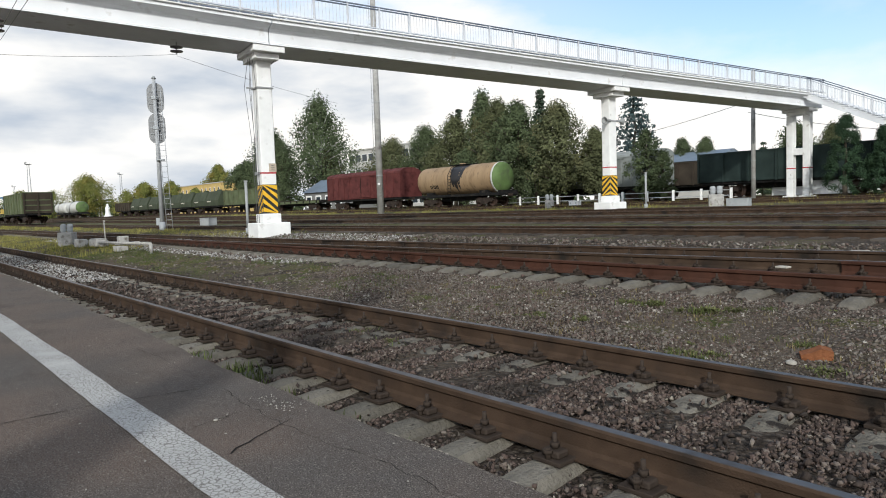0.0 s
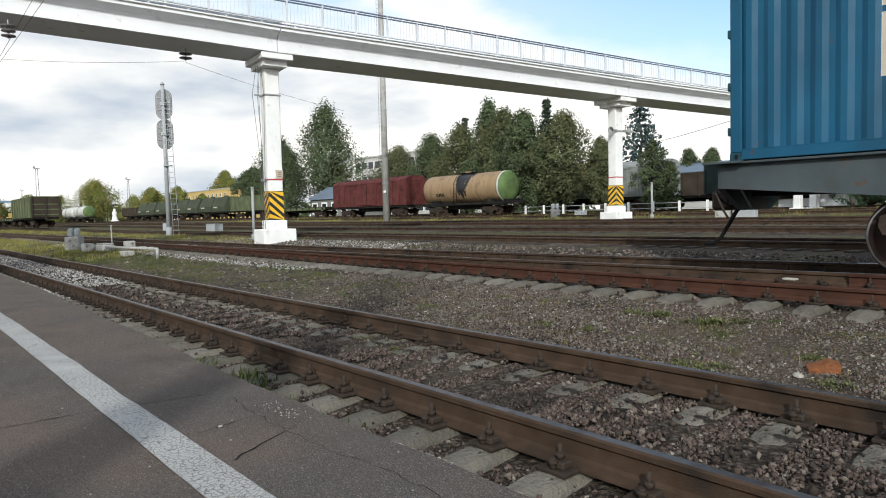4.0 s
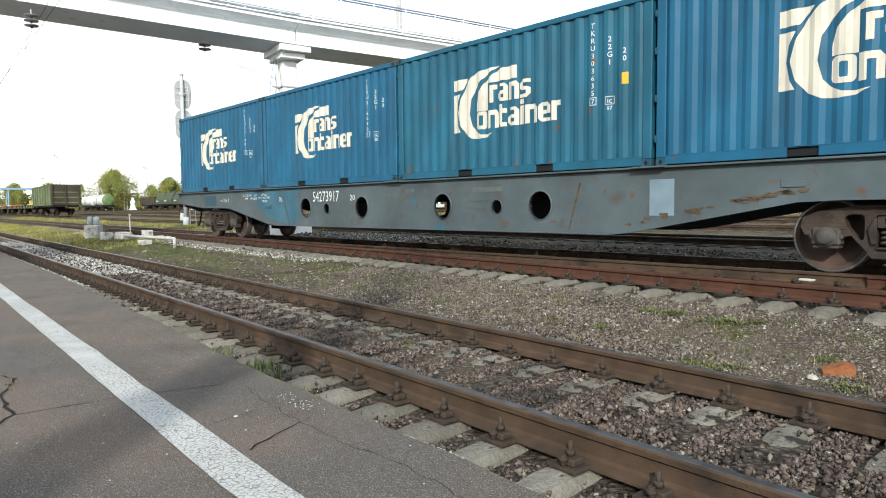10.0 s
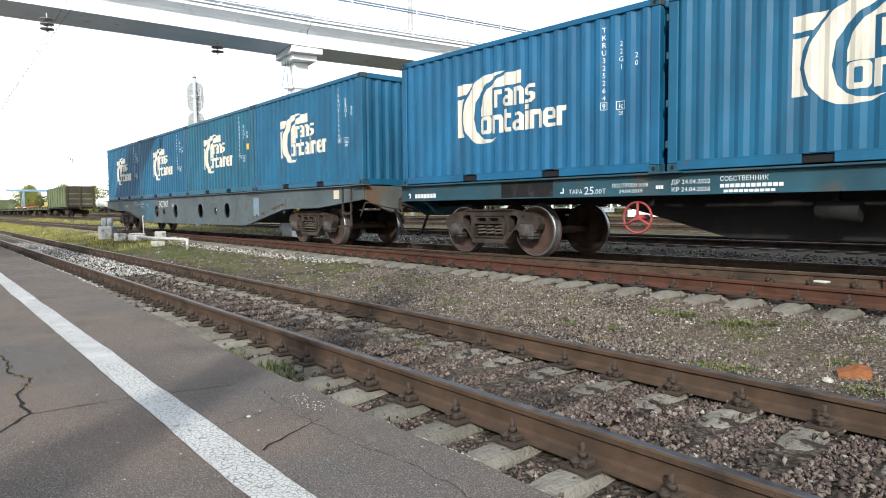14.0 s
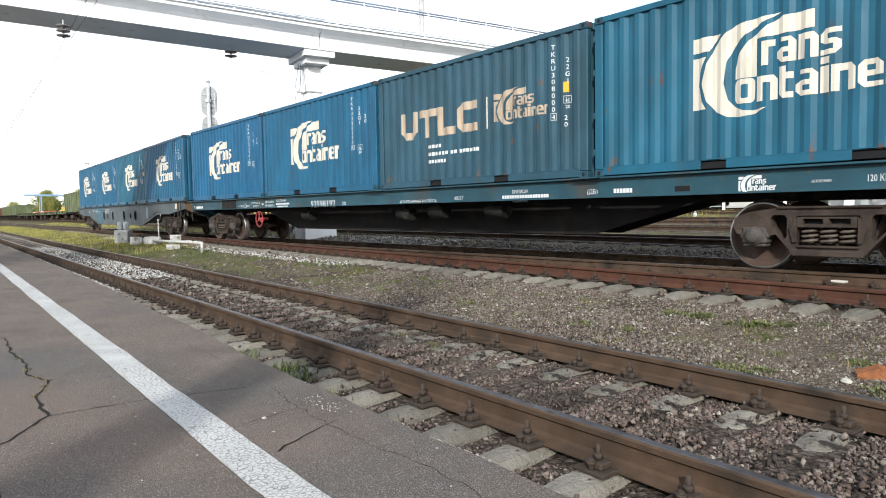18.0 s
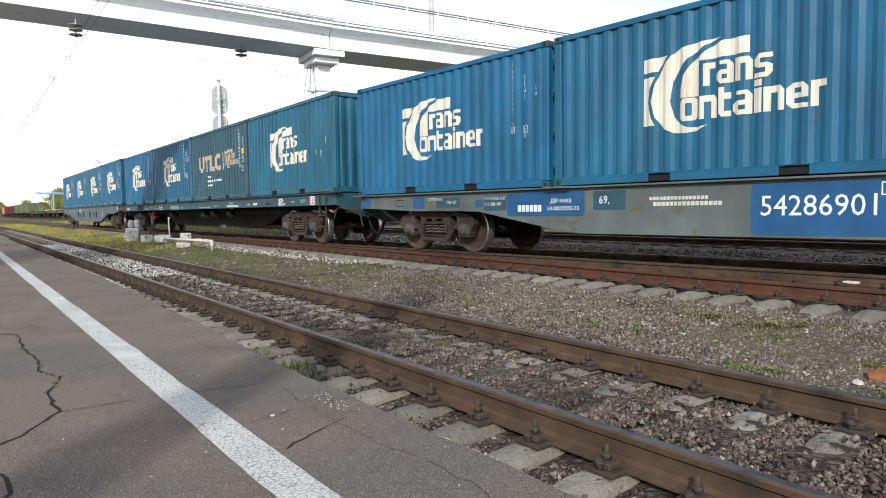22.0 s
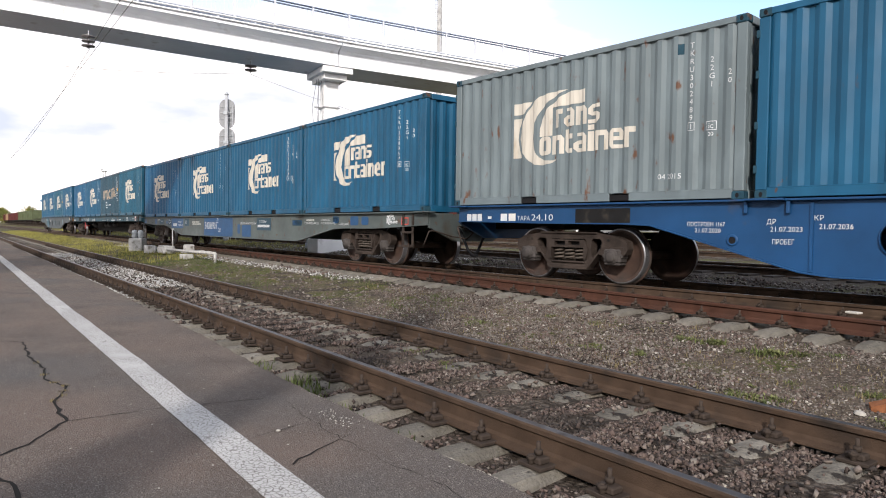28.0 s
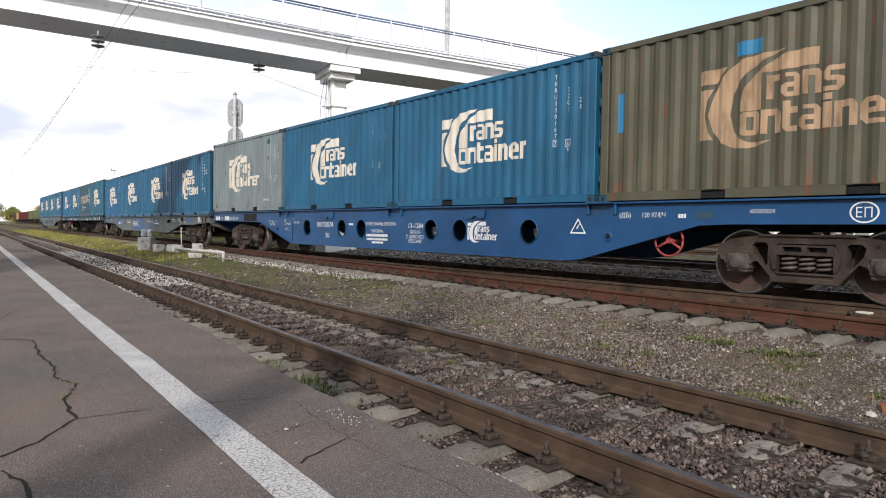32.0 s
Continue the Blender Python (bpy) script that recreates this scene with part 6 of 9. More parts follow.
for _ in range(120):
    x = fl.uniform(-3.3, 0.2)
    if noise.noise(Vector((x * 2.3, 0.7, 4))) < -0.12:
        continue
    y = 1.846 + 0.03 * noise.noise(Vector((x * 0.9, 0.3, 0))) + 0.022 * noise.noise(Vector((x * 4.1, 1.3, 0)))
    a, b, h = fl.uniform(0.004, 0.018), fl.uniform(0.004, 0.009), fl.uniform(0.001, 0.004)
    ring = [(math.cos(q) * a * fl.uniform(0.7, 1.1), math.sin(q) * b * fl.uniform(0.7, 1.1)) for q in [i * 1.047 for i in range(6)]]
    rim.add([(x + u * k, y + w * k, PLAT_Z - 0.024 + zz) for k, zz in ((1.0, 0.0), (0.75, 0.022 + h)) for u, w in ring], [(i, (i + 1) % 6, 6 + (i + 1) % 6, 6 + i) for i in range(6)] + [tuple(range(6, 12))])
tagged(part("mortar_crumbs", rim, M_CRUMB), "pale crumbling mortar along the platform edge", "crumbs", kind="stuff")
tagged(part("paint_flakes", flakes, M_FLAKE), "pale flakes and grit lying on the asphalt", "flakes", kind="stuff")
solid("pebble", Mesh().lathe([(0.0, 0.002), (0.001, 0.012), (0.005, 0.014), (0.009, 0.009), (0.01, 0.0)], (0, 0, 0), "z", 9), M_FLAKE, "small pale pebble on the asphalt", "pebble", at=pose(-3.33, 1.33, PLAT_Z, 0, 0, 20))
crackgrass = []
for x, y in ((-5.2, 0.49), (-5.06, 0.53), (-4.9, 0.50), (-4.78, 0.48), (-5.5, 0.45), (-4.66, 0.42), (-6.0, 0.45)):
    crackgrass.append((x, y, PLAT_Z - 0.005, 0.035, 0.022, 26))
blades("crack_grass", crackgrass, 17, M_DRYGRASS, "dry moss and grass growing in the asphalt crack")
edge_weeds = []
for x, y, h, n in ((-4.4, 2.22, 0.09, 30), (-4.05, 2.18, 0.07, 26), (-3.55, 2.2, 0.08, 40), (-4.9, 2.25, 0.09, 40), (-5.3, 2.3, 0.12, 50), (-5.05, 2.35, 0.16, 24), (-6.1, 2.3, 0.1, 40), (-3.0, 2.15, 0.05, 30), (-2.75, 4.42, 0.09, 60), (-2.45, 4.45, 0.1, 60), (-2.15, 4.42, 0.1, 40)):
    edge_weeds.append((x, y, -0.235, 0.14, h, n))
blades("edge_weeds", edge_weeds, 18, M_GRASS, "small weeds between the sleeper ends and the platform")
solid("pale_stone", Mesh().lathe([(0.0, 0.02), (0.012, 0.042), (0.026, 0.037), (0.036, 0.02), (0.04, 0.0)], (0, 0, 0), "z", 7, False), M_FLAKE, "pale stone lying in the gravel beside a brick", "stone", at=pose(-2.02, 5.22, ground_z(-2.02, 5.22), 4, 6, 30))

# ---- the far end of the bridge: twin-column pier and stairs ----


def stair_flight(parent, x0, z0, x1, z1, y, width):
    """Steps on two sloping stringers with a railing, along x."""
    n = max(2, int(abs(z1 - z0) / 0.165))
    for s in (-1, 1):
        yy = y + s * width / 2
        part("stringer", Mesh().prism([(x0, z0 - 0.42), (x1, z1 - 0.42), (x1, z1 + 0.02), (x0, z0 + 0.02)], yy - 0.09, yy + 0.09, "y"), M_GIRDER, parent, "sloping white stair beam")
        part("stair_handrail", Mesh().tube((x0, yy, z0 + 1.12), (x1, yy, z1 + 1.12), 0.03, n=8), M_HANDRAIL, parent)
        part("stair_mid_rail", Mesh().tube((x0, yy, z0 + 0.98), (x1, yy, z1 + 0.98), 0.022, n=6), M_RAILING, parent)
        for k in range(0, n + 1, 4):
            a = k / n
            xx, zz = x0 + (x1 - x0) * a, z0 + (z1 - z0) * a
            part("stair_post", Mesh().box(xx - 0.03, yy - 0.03, zz, xx + 0.03, yy + 0.03, zz + 1.12), M_RAILING, parent)
        m = Mesh()
        for k in range(n * 2):
            a = (k + 0.5) / (n * 2)
            xx, zz = x0 + (x1 - x0) * a, z0 + (z1 - z0) * a
            m.box(xx - 0.008, yy - 0.008, zz + 0.05, xx + 0.008, yy + 0.008, zz + 1.0)
        part("baluster", m, M_RAILING, parent)["kind"] = "stuff"
    for k in range(n):
        a, b = k / n, (k + 1) / n
        xa, xb = x0 + (x1 - x0) * a, x0 + (x1 - x0) * b
        z = z0 + (z1 - z0) * (a + b) / 2
        part("step", Mesh().box(min(xa, xb) - 0.02, y - width / 2 - 0.14, z, max(xa, xb) + 0.02, y + width / 2 + 0.14, z + 0.06, 0.008), M_GIRDER, parent)


def build_stairs():
    st = thing("bridge_stairs", "white stairway down from the footbridge with metal railings", "stairs", at=Matrix.Translation((BR1.x, BR1.y, 0)) @ pose(0, 0, 0, 0, 0, BR_YAW - 90))
    g = ground_z(-18, 53)
    top = BR_Z + 0.84
    part("landing", Mesh().box(-1.2, -1.4, top - 0.3, 1.25, 1.5, top, 0.02), M_GIRDER, st)
    stair_flight(st, 1.25, top, 8.9, top - 3.7, 0.1, 2.0)
    part("lower_landing", Mesh().box(8.9, -1.1, top - 4.0, 11.2, 4.0, top - 3.7, 0.02), M_GIRDER, st)
    stair_flight(st, 8.9, top - 3.7, 2.4, g + 0.3, 2.9, 2.0)
    part("lower_platform", Mesh().box(-2.8, 1.7, g + 0.1, 2.4, 4.1, g + 2.2, 0.02), M_GIRDER, st)
    for x in (9.3, 10.8):
        part("column", Mesh().box(x - 0.2, 0.2, g, x + 0.2, 0.6, top - 4.0), M_WHITE, st)
    return st


build_stairs()


def build_near_stairs():
    """The way up from the platform at the near end of the bridge."""
    p = along(-4.4)
    st = thing("bridge_stairs", "white stairway up from the platform to the footbridge", "stairs", at=Matrix.Translation((p.x, p.y, 0)) @ pose(0, 0, 0, 0, 0, BR_YAW - 90))
    top = BR_Z + 0.84 + rise(-4.4)
    part("landing", Mesh().box(-1.2, -2.2, top - 0.3, 1.25, -0.02, top, 0.02), M_GIRDER, st)
    stair_flight(st, 1.25, top, 12.6, 0.15, -1.15, 2.0)
    for x in (-0.8, 0.8):
        part("column", Mesh().box(x - 0.25, -1.4, -0.2, x + 0.25, -0.9, top - 0.3, 0.03), M_WHITE, st)


build_near_stairs()


def build_twin_pier():
    p = along(PIER_S[2])
    g = ground_z(p.x, p.y)
    t = thing("bridge_pier", "white twin-column bridge pier with thin red bands", "pier", "bridge piers", at=Matrix.Translation((p.x, p.y, g)) @ pose(0, 0, 0, 0, 0, BR_YAW))
    h = BR_Z - 0.46 - g
    for s in (-0.6, 0.6):
        part("column", Mesh().box(-0.25, s - 0.25, 0.0, 0.25, s + 0.25, h, 0.03), M_WHITE, t)
        part("red_band", Mesh().box(-0.254, s - 0.254, 2.1, 0.254, s + 0.254, 2.18), M_REDPAINT, t)
        part("foot", Mesh().box(-0.45, s - 0.42, -0.1, 0.45, s + 0.42, 0.12, 0.02), M_WHITE, t)
    part("tie_beam", Mesh().box(-0.2, -0.35, 3.1, 0.2, 0.35, 3.6, 0.02), M_WHITE, t)
    return t


build_twin_pier()

# ---- masts, signal, trackside boxes ----
M_CONCRETE = material("mast_concrete", (0.36, 0.355, 0.34), 0.9, vary=0.2, vary_scale=2, bump=0.2, spots=[((0.18, 0.17, 0.16), 1.5, 0.55, 0.75, 6)])
M_GREYPAINT = material("grey_paint", (0.36, 0.38, 0.39), 0.6, vary=0.15, vary_scale=3, bump=0.05, spots=[(RUST, 6, 0.66, 0.76, 8)])
M_SIGNAL = material("signal_grey", (0.25, 0.255, 0.26), 0.65, vary=0.15, vary_scale=3)
M_ALU = material("light_grey_paint", (0.36, 0.37, 0.38), 0.55, vary=0.15, vary_scale=3)
M_CHALK = material("old_whitewash", (0.40, 0.39, 0.37), 0.85, vary=0.25, vary_scale=4, bump=0.4, bump_scale=30, spots=[((0.16, 0.145, 0.125), 5, 0.54, 0.7, 8)])
M_WIRE = material("wire", (0.06, 0.06, 0.06), 0.6)
M_INSUL = material("insulator_grey", (0.15, 0.14, 0.14), 0.3, vary=0.2)


def build_mast(x, y, r0, r1, h, label, ladder=False):
    g = ground_z(x, y)
    t = thing("lighting_mast", label, "mast", "concrete masts", at=pose(x, y, g))
    part("pole", Mesh().tube((0, 0, -0.3), (0, 0, h), r0, r1, 20), M_CONCRETE, t)
    for z in (0.16 * h, 0.30 * h, 0.46 * h, 0.62 * h):
        if z < h:
            part("band", Mesh().tube((0, 0, z), (0, 0, z + 0.06), r0 + (r1 - r0) * z / h + 0.012, n=20), M_GREYPAINT, t)
    if ladder:
        m = Mesh()
        for s in (-0.16, 0.16):
            m.tube((-0.5, s, 5), (-0.42, s, h), 0.018, n=6)
        z = 5.2
        while z < h:
            m.tube((-0.48, -0.16, z), (-0.48, 0.16, z), 0.012, n=5)
            z += 0.35
        part("ladder", m, M_GREYPAINT, t, "thin metal ladder")
        part("bracket", Mesh().box(-0.9, -0.04, 4.4, 0.0, 0.04, 4.46).box(-0.5, -0.05, 5.0, -0.2, 0.05, 5.1), M_GREYPAINT, t)
        part("number_plate", Mesh().box(0.15, -0.34, 2.55, 0.45, -0.30, 2.75), M_WHITE, t)
    return t


build_mast(-47.2, 34.0, 0.30, 0.21, 21.0, "tall tapered concrete lighting mast with a thin ladder", True)
build_mast(-22.5, 51.0, 0.17, 0.14, 9.6, "slim grey concrete mast by the far track")


def build_signal():
    x, y = -41.6, 13.63
    g = ground_z(x, y)
    t = thing("signal_post", "tall grey railway signal with two oval heads and a ladder", "railway signal", at=pose(x, y, g, 0, 0, 52))
    H = 9.1
    part("post", Mesh().tube((0, 0, -0.2), (0, 0, H), 0.13, 0.10, 16), M_ALU, t)
    part("foot", Mesh().tube((0, 0, -0.1), (0, 0, 0.5), 0.19, 0.17, 16).box(-0.32, -0.12, 0.3, -0.1, 0.12, 0.75, 0.02), M_GREYPAINT, t)
    for z in (7.95, 6.15):
        out = []
        for i in range(24):
            a = 2 * math.pi * i / 24
            out.append((0.50 * math.cos(a), (0.42 if math.sin(a) >= 0 else -0.42) * (abs(math.sin(a)) > 1e-6) + 0.5 * math.sin(a)))
        hd = part("signal_head", Mesh().prism([(-0.02 + p, z + q) for p, q in out], 0.14, 0.18, "y"), M_SIGNAL, t, "oval grey signal backboard")
        part("lamp_housing", Mesh().box(-0.24, 0.18, z - 0.75, 0.24, 0.42, z + 0.75, 0.05), M_SIGNAL, hd)
        for q in (-0.35, 0.05, 0.4):
            part("brace", Mesh().box(-0.42, 0.10, z + q, 0.40, 0.14, z + q + 0.03), M_GREYPAINT, hd)
        part("clamp", Mesh().box(-0.16, -0.14, z - 0.1, 0.16, 0.16, z + 0.1, 0.02), M_GREYPAINT, hd)
    m = Mesh()
    for s in (0.28, 0.62):
        m.tube((s + 0.08, -0.25, 0.0), (s - 0.2, -0.18, 8.4), 0.022, n=6)
    z = 0.3
    while z < 8.3:
        k = z / 8.4
        m.tube((0.36 - 0.28 * k, -0.25 + 0.07 * k, z), (0.70 - 0.28 * k, -0.25 + 0.07 * k, z), 0.014, n=5)
        z += 0.32
    part("ladder", m, M_ALU, t, "narrow metal ladder")
    part("bracket", Mesh().box(-0.05, -0.3, 4.2, 0.4, 0.0, 4.26), M_GREYPAINT, t)
    part("cap", Mesh().tube((0, 0, H), (0, 0, H + 0.16), 0.14, 0.05, 12), M_GREYPAINT, t)
    return t


build_signal()


def build_trackside_block(x, y, yaw, label, k=1.0):
    """A white concrete block with two grey cable pots on top."""
    g = ground_z(x, y)
    t = thing("track_transformer", label, "trackside box", "trackside boxes", at=pose(x, y, g, 0, 0, yaw))
    part("block", Mesh().box(-0.42 * k, -0.32 * k, -0.1, 0.42 * k, 0.32 * k, 0.78 * k, 0.03), M_CHALK, t, "whitewashed concrete block, chipped")
    for s in (-0.19, 0.19):
        pot = part("cable_pot", Mesh().lathe([(0.78 * k, 0.0), (0.78 * k, 0.11 * k), (0.84 * k, 0.15 * k), (0.92 * k, 0.17 * k), (0.98 * k, 0.165 * k), (1.0 * k, 0.15 * k), (1.02 * k, 0.165 * k), (1.16 * k, 0.165 * k), (1.24 * k, 0.13 * k), (1.27 * k, 0.05 * k), (1.28 * k, 0.0)], (s * k, 0, 0), "z", 18), M_GREYPAINT, t, "grey cast cable pot")
        part("lid_bolt", Mesh().tube((s * k, -0.19 * k, 1.0 * k), (s * k, -0.14 * k, 1.0 * k), 0.04 * k, n=8), M_GREYPAINT, pot)
    return t


build_trackside_block(-32.2, 6.55, 50, "whitewashed block with two grey cable pots beside the switch", 0.74)
build_trackside_block(-17.2, 34.5, 30, "whitewashed block with grey cable pots between far tracks", 0.9)
build_trackside_block(-33.6, 40.4, 40, "whitewashed block with grey cable pots by the far fence", 0.85)


def small_box(name, x, y, sx, sy, sz, mat, label, category, yaw=0):
    g = ground_z(x, y)
    t = solid(name, Mesh().box(-sx / 2, -sy / 2, -0.05, sx / 2, sy / 2, sz, 0.02), mat, label, category, at=pose(x, y, g, 0, 0, yaw))
    part("lid", Mesh().box(-sx / 2 - 0.02, -sy / 2 - 0.02, sz, sx / 2 + 0.02, sy / 2 + 0.02, sz + 0.03, 0.008), mat, t)
    for s in (-1, 1):
        part("latch", Mesh().box(s * sx * 0.3 - 0.03, -sy / 2 - 0.025, sz * 0.6, s * sx * 0.3 + 0.03, -sy / 2 - 0.002, sz * 0.85), M_GREYPAINT, t)
    return t


def build_point_machine():
    """The whitewashed switch drive with rods, at the start of the turnout."""
    x, y = -27.7, 6.7
    g = ground_z(x, y)
    t = thing("point_machine", "whitewashed switch machine with rods beside the turnout", "point machine", at=pose(x, y, g))
    part("casing", Mesh().box(-0.62, -0.22, 0.05, 0.5, 0.22, 0.30, 0.04), M_CHALK, t)
    part("cover", Mesh().box(-0.56, -0.2, 0.30, 0.42, 0.2, 0.35, 0.02), M_CHALK, t)
    part("motor_box", Mesh().box(0.5, 0.5, 0.1, 0.85, 0.85, 0.42, 0.03), M_CHALK, t)
    part("junction_box", Mesh().box(-1.9, -0.45, 0.0, -1.3, -0.1, 0.32, 0.03), M_CHALK, t)
    part("pipe_stand", Mesh().tube((-1.0, -0.2, 0), (-1.0, -0.2, 0.3), 0.05, n=10), M_CHALK, t)
    part("rod", Mesh().tube((0.5, -0.1, 0.22), (6.6, -0.15, 0.30), 0.045, n=10).tube((6.6, -0.15, 0.30), (6.6, -0.15, -0.05), 0.045, n=10), M_CHALK, t, "long white pipe")
    part("throw_bar", Mesh().tube((0.3, 0.2, 0.15), (0.3, 3.2, 0.15), 0.03, n=8).tube((1.4, 0.2, 0.15), (1.4, 3.0, 0.15), 0.03, n=8), M_CHALK, t)
    post = part("marker_post", Mesh().tube((0.55, 0.1, 0.1), (0.47, 0.1, 1.0), 0.022, 0.02, n=10), M_CHALK, t, "thin leaning white marker post")
    part("marker_head", Mesh().box(0.44, 0.07, 0.98, 0.53, 0.14, 1.05, 0.015), M_CHALK, post)
    part("base_slab", Mesh().box(3.2, -0.35, -0.02, 3.75, 0.0, 0.16, 0.02), M_CHALK, t)
    return t


build_point_machine()
small_box("cable_cabinet", -15.7, 33.9, 1.1, 0.5, 0.45, M_GREYPAINT, "low grey metal cable cabinet between far tracks", "cabinet", 5)
small_box("cable_cabinet", -31.6, 41.0, 0.8, 0.5, 0.45, M_WHITE, "low white cable cabinet by the far fence", "cabinet", 5)
small_box("cable_cabinet", -47.0, 18.6, 1.5, 0.6, 0.5, M_ALU, "low pale cable cabinet on the grass", "cabinet", 3)


def build_post(x, y, h, r, label):
    t = thing("marker_post", label, "post", "marker posts", at=pose(x, y, ground_z(x, y)))
    part("shaft", Mesh().tube((0, 0, -0.1), (0, 0, h), r, n=10), M_ALU, t)
    part("cap", Mesh().tube((0, 0, h), (0, 0, h + 0.06), r + 0.02, n=10), M_ALU, t)
    part("collar", Mesh().tube((0, 0, 0), (0, 0, 0.25), r + 0.05, n=10), M_GREYPAINT, t)


build_post(-27.4, 12.6, 2.25, 0.06, "pale concrete marker post by the pier")
build_post(-22.0, 35.4, 2.1, 0.06, "thin white marker post between far tracks")


def build_fence():
    t = thing("fence", "low white-posted railing along the far grass", "fence")
    xs = np.arange(-48, -22, 2.3)
    for x in xs:
        g = ground_z(x, 47.8)
        part("post", Mesh().box(x - 0.08, 47.72, g - 0.1, x + 0.08, 47.88, g + 0.95, 0.01), M_WHITE, t)
    for z in (0.4, 0.8):
        part("rail", Mesh().tube((xs[0], 47.8, ground_z(xs[0], 47.8) + z), (xs[-1], 47.8, ground_z(xs[-1], 47.8) + z), 0.03, n=6), M_ALU, t)


build_fence()

# ---- standing wagons ----
M_BOXRED = material("boxcar_red", (0.115, 0.036, 0.033), 0.7, vary=0.3, vary_scale=0.8, bump=0.1, spots=[((0.049, 0.014, 0.014), 1.5, 0.5, 0.75, 7)])
M_TANKTAN = material("tank_tan", (0.32, 0.22, 0.125), 0.6, vary=0.2, vary_scale=0.8, stretch=(1.6, 1, 0.35), spots=[((0.17, 0.11, 0.06), 1.6, 0.52, 0.74, 8), ((0.05, 0.04, 0.03), 2.4, 0.62, 0.74, 9)])
M_TANKGREEN = material("tank_green", (0.105, 0.165, 0.055), 0.65, vary=0.25, vary_scale=1.2, spots=[((0.07, 0.085, 0.045), 1.1, 0.52, 0.72, 7)])
M_OIL = material("oil_stain", (0.02, 0.02, 0.022), 0.35, vary=0.2)
M_GREENWAG = material("wagon_green", (0.11, 0.13, 0.07), 0.7, vary=0.3, vary_scale=0.8, spots=[(RUST, 1.5, 0.6, 0.8, 7)])
M_HOOD = material("hood_olive", (0.055, 0.066, 0.042), 0.7, vary=0.25, vary_scale=0.8)
M_DARKGREEN = material("wagon_dark_green", (0.026, 0.040, 0.037), 0.7, vary=0.3, vary_scale=0.8)
M_GREYWAG = material("wagon_grey", (0.27, 0.29, 0.28), 0.7, vary=0.2, vary_scale=0.8, spots=[((0.15, 0.14, 0.12), 1.5, 0.56, 0.8, 7)])
M_BROWNWAG = material("wagon_brown", (0.056, 0.045, 0.034), 0.75, vary=0.3, vary_scale=0.8)
M_TANKWHITE = material("tank_white", (0.55, 0.55, 0.52), 0.55, vary=0.15)


def far_bogie_mesh():
    m = Mesh()
    for s in (-1, 1):
        m.prism([(-1.2, 0.55), (-1.1, 0.75), (-0.5, 0.84), (0.5, 0.84), (1.1, 0.75), (1.2, 0.55), (0.6, 0.42), (0.4, 0.25), (-0.4, 0.25), (-0.6, 0.42)], s * 1.03 - 0.08, s * 1.03 + 0.08, "y")
    m.box(-0.25, -1.0, 0.5, 0.25, 1.0, 0.85)
    return m.data("bogie", M_BOGIE)


FAR_BOGIE = far_bogie_mesh()


def running_gear(t, half):
    for s in (-1, 1):
        b = part("bogie", FAR_BOGIE, None, t, at=pose(s * (half - 2.2), 0, 0))
        for q in (-0.925, 0.925):
            part("wheelset", WHEEL_MESH, None, b, at=pose(q, 0, WHEEL_R))
        part("coupler", Mesh().box(s * half - 0.1 if s < 0 else half, -0.12, 0.9, s * half if s < 0 else half + 0.5, 0.12, 1.15, 0.03) if s > 0 else Mesh().box(-half - 0.5, -0.12, 0.9, -half, 0.12, 1.15, 0.03), M_BOGIE, t)
    part("underframe", Mesh().box(-half, -1.35, 1.02, half, 1.35, 1.28, 0.02).box(-half * 0.45, -0.5, 0.62, half * 0.45, 0.5, 1.02), M_UNDER, t)


def wagon_at(name, label, x, y, half, group="standing wagons"):
    t = thing(name, label, "rail wagon", group, at=pose(x, y, ground_z(x, y) + 0.17))
    running_gear(t, half)
    return t


def ribs(t, half, y, z0, z1, n, mat, w=0.06, d=0.06):
    for s in (-1, 1):
        for x in np.linspace(-half + 0.05, half - 0.05, n):
            part("rib", Mesh().box(x - w, s * y - (d if s < 0 else 0), z0, x + w, s * y + (d if s > 0 else 0), z1), mat, t)


def build_boxcar(x, y, half, mat, label):
    t = wagon_at("covered_wagon", label, x, y, half)
    part("body", Mesh().box(-half, -1.45, 1.25, half, 1.45, 3.95, 0.03), mat, t)
    roof = [(-1.5, 3.93), (1.5, 3.93), (1.42, 4.15), (1.0, 4.40), (0.4, 4.52), (-0.4, 4.52), (-1.0, 4.40), (-1.42, 4.15)]
    part("roof", Mesh().prism(roof, -half - 0.03, half + 0.03, "x"), mat, t)
    for q in np.linspace(-half + 1, half - 1, 11):
        part("roof_rib", Mesh().prism([(p * 1.01, z + 0.03) for p, z in roof], q - 0.03, q + 0.03, "x"), mat, t)
    ribs(t, half, 1.45, 1.28, 3.93, 13, mat)
    for s in (-1, 1):
        d = part("door", Mesh().box(-1.9, s * 1.45 - 0.1, 1.4, 1.9, s * 1.45 + 0.1, 3.8, 0.02), mat, t, "wide sliding door")
        part("door_seam", Mesh().box(-0.04, s * 1.56 - 0.02, 1.42, 0.04, s * 1.56 + 0.02, 3.78), M_UNDER, d)
        part("door_track", Mesh().box(-4, s * 1.5 - 0.05, 3.8, 4, s * 1.5 + 0.05, 3.87), mat, t)
    return t


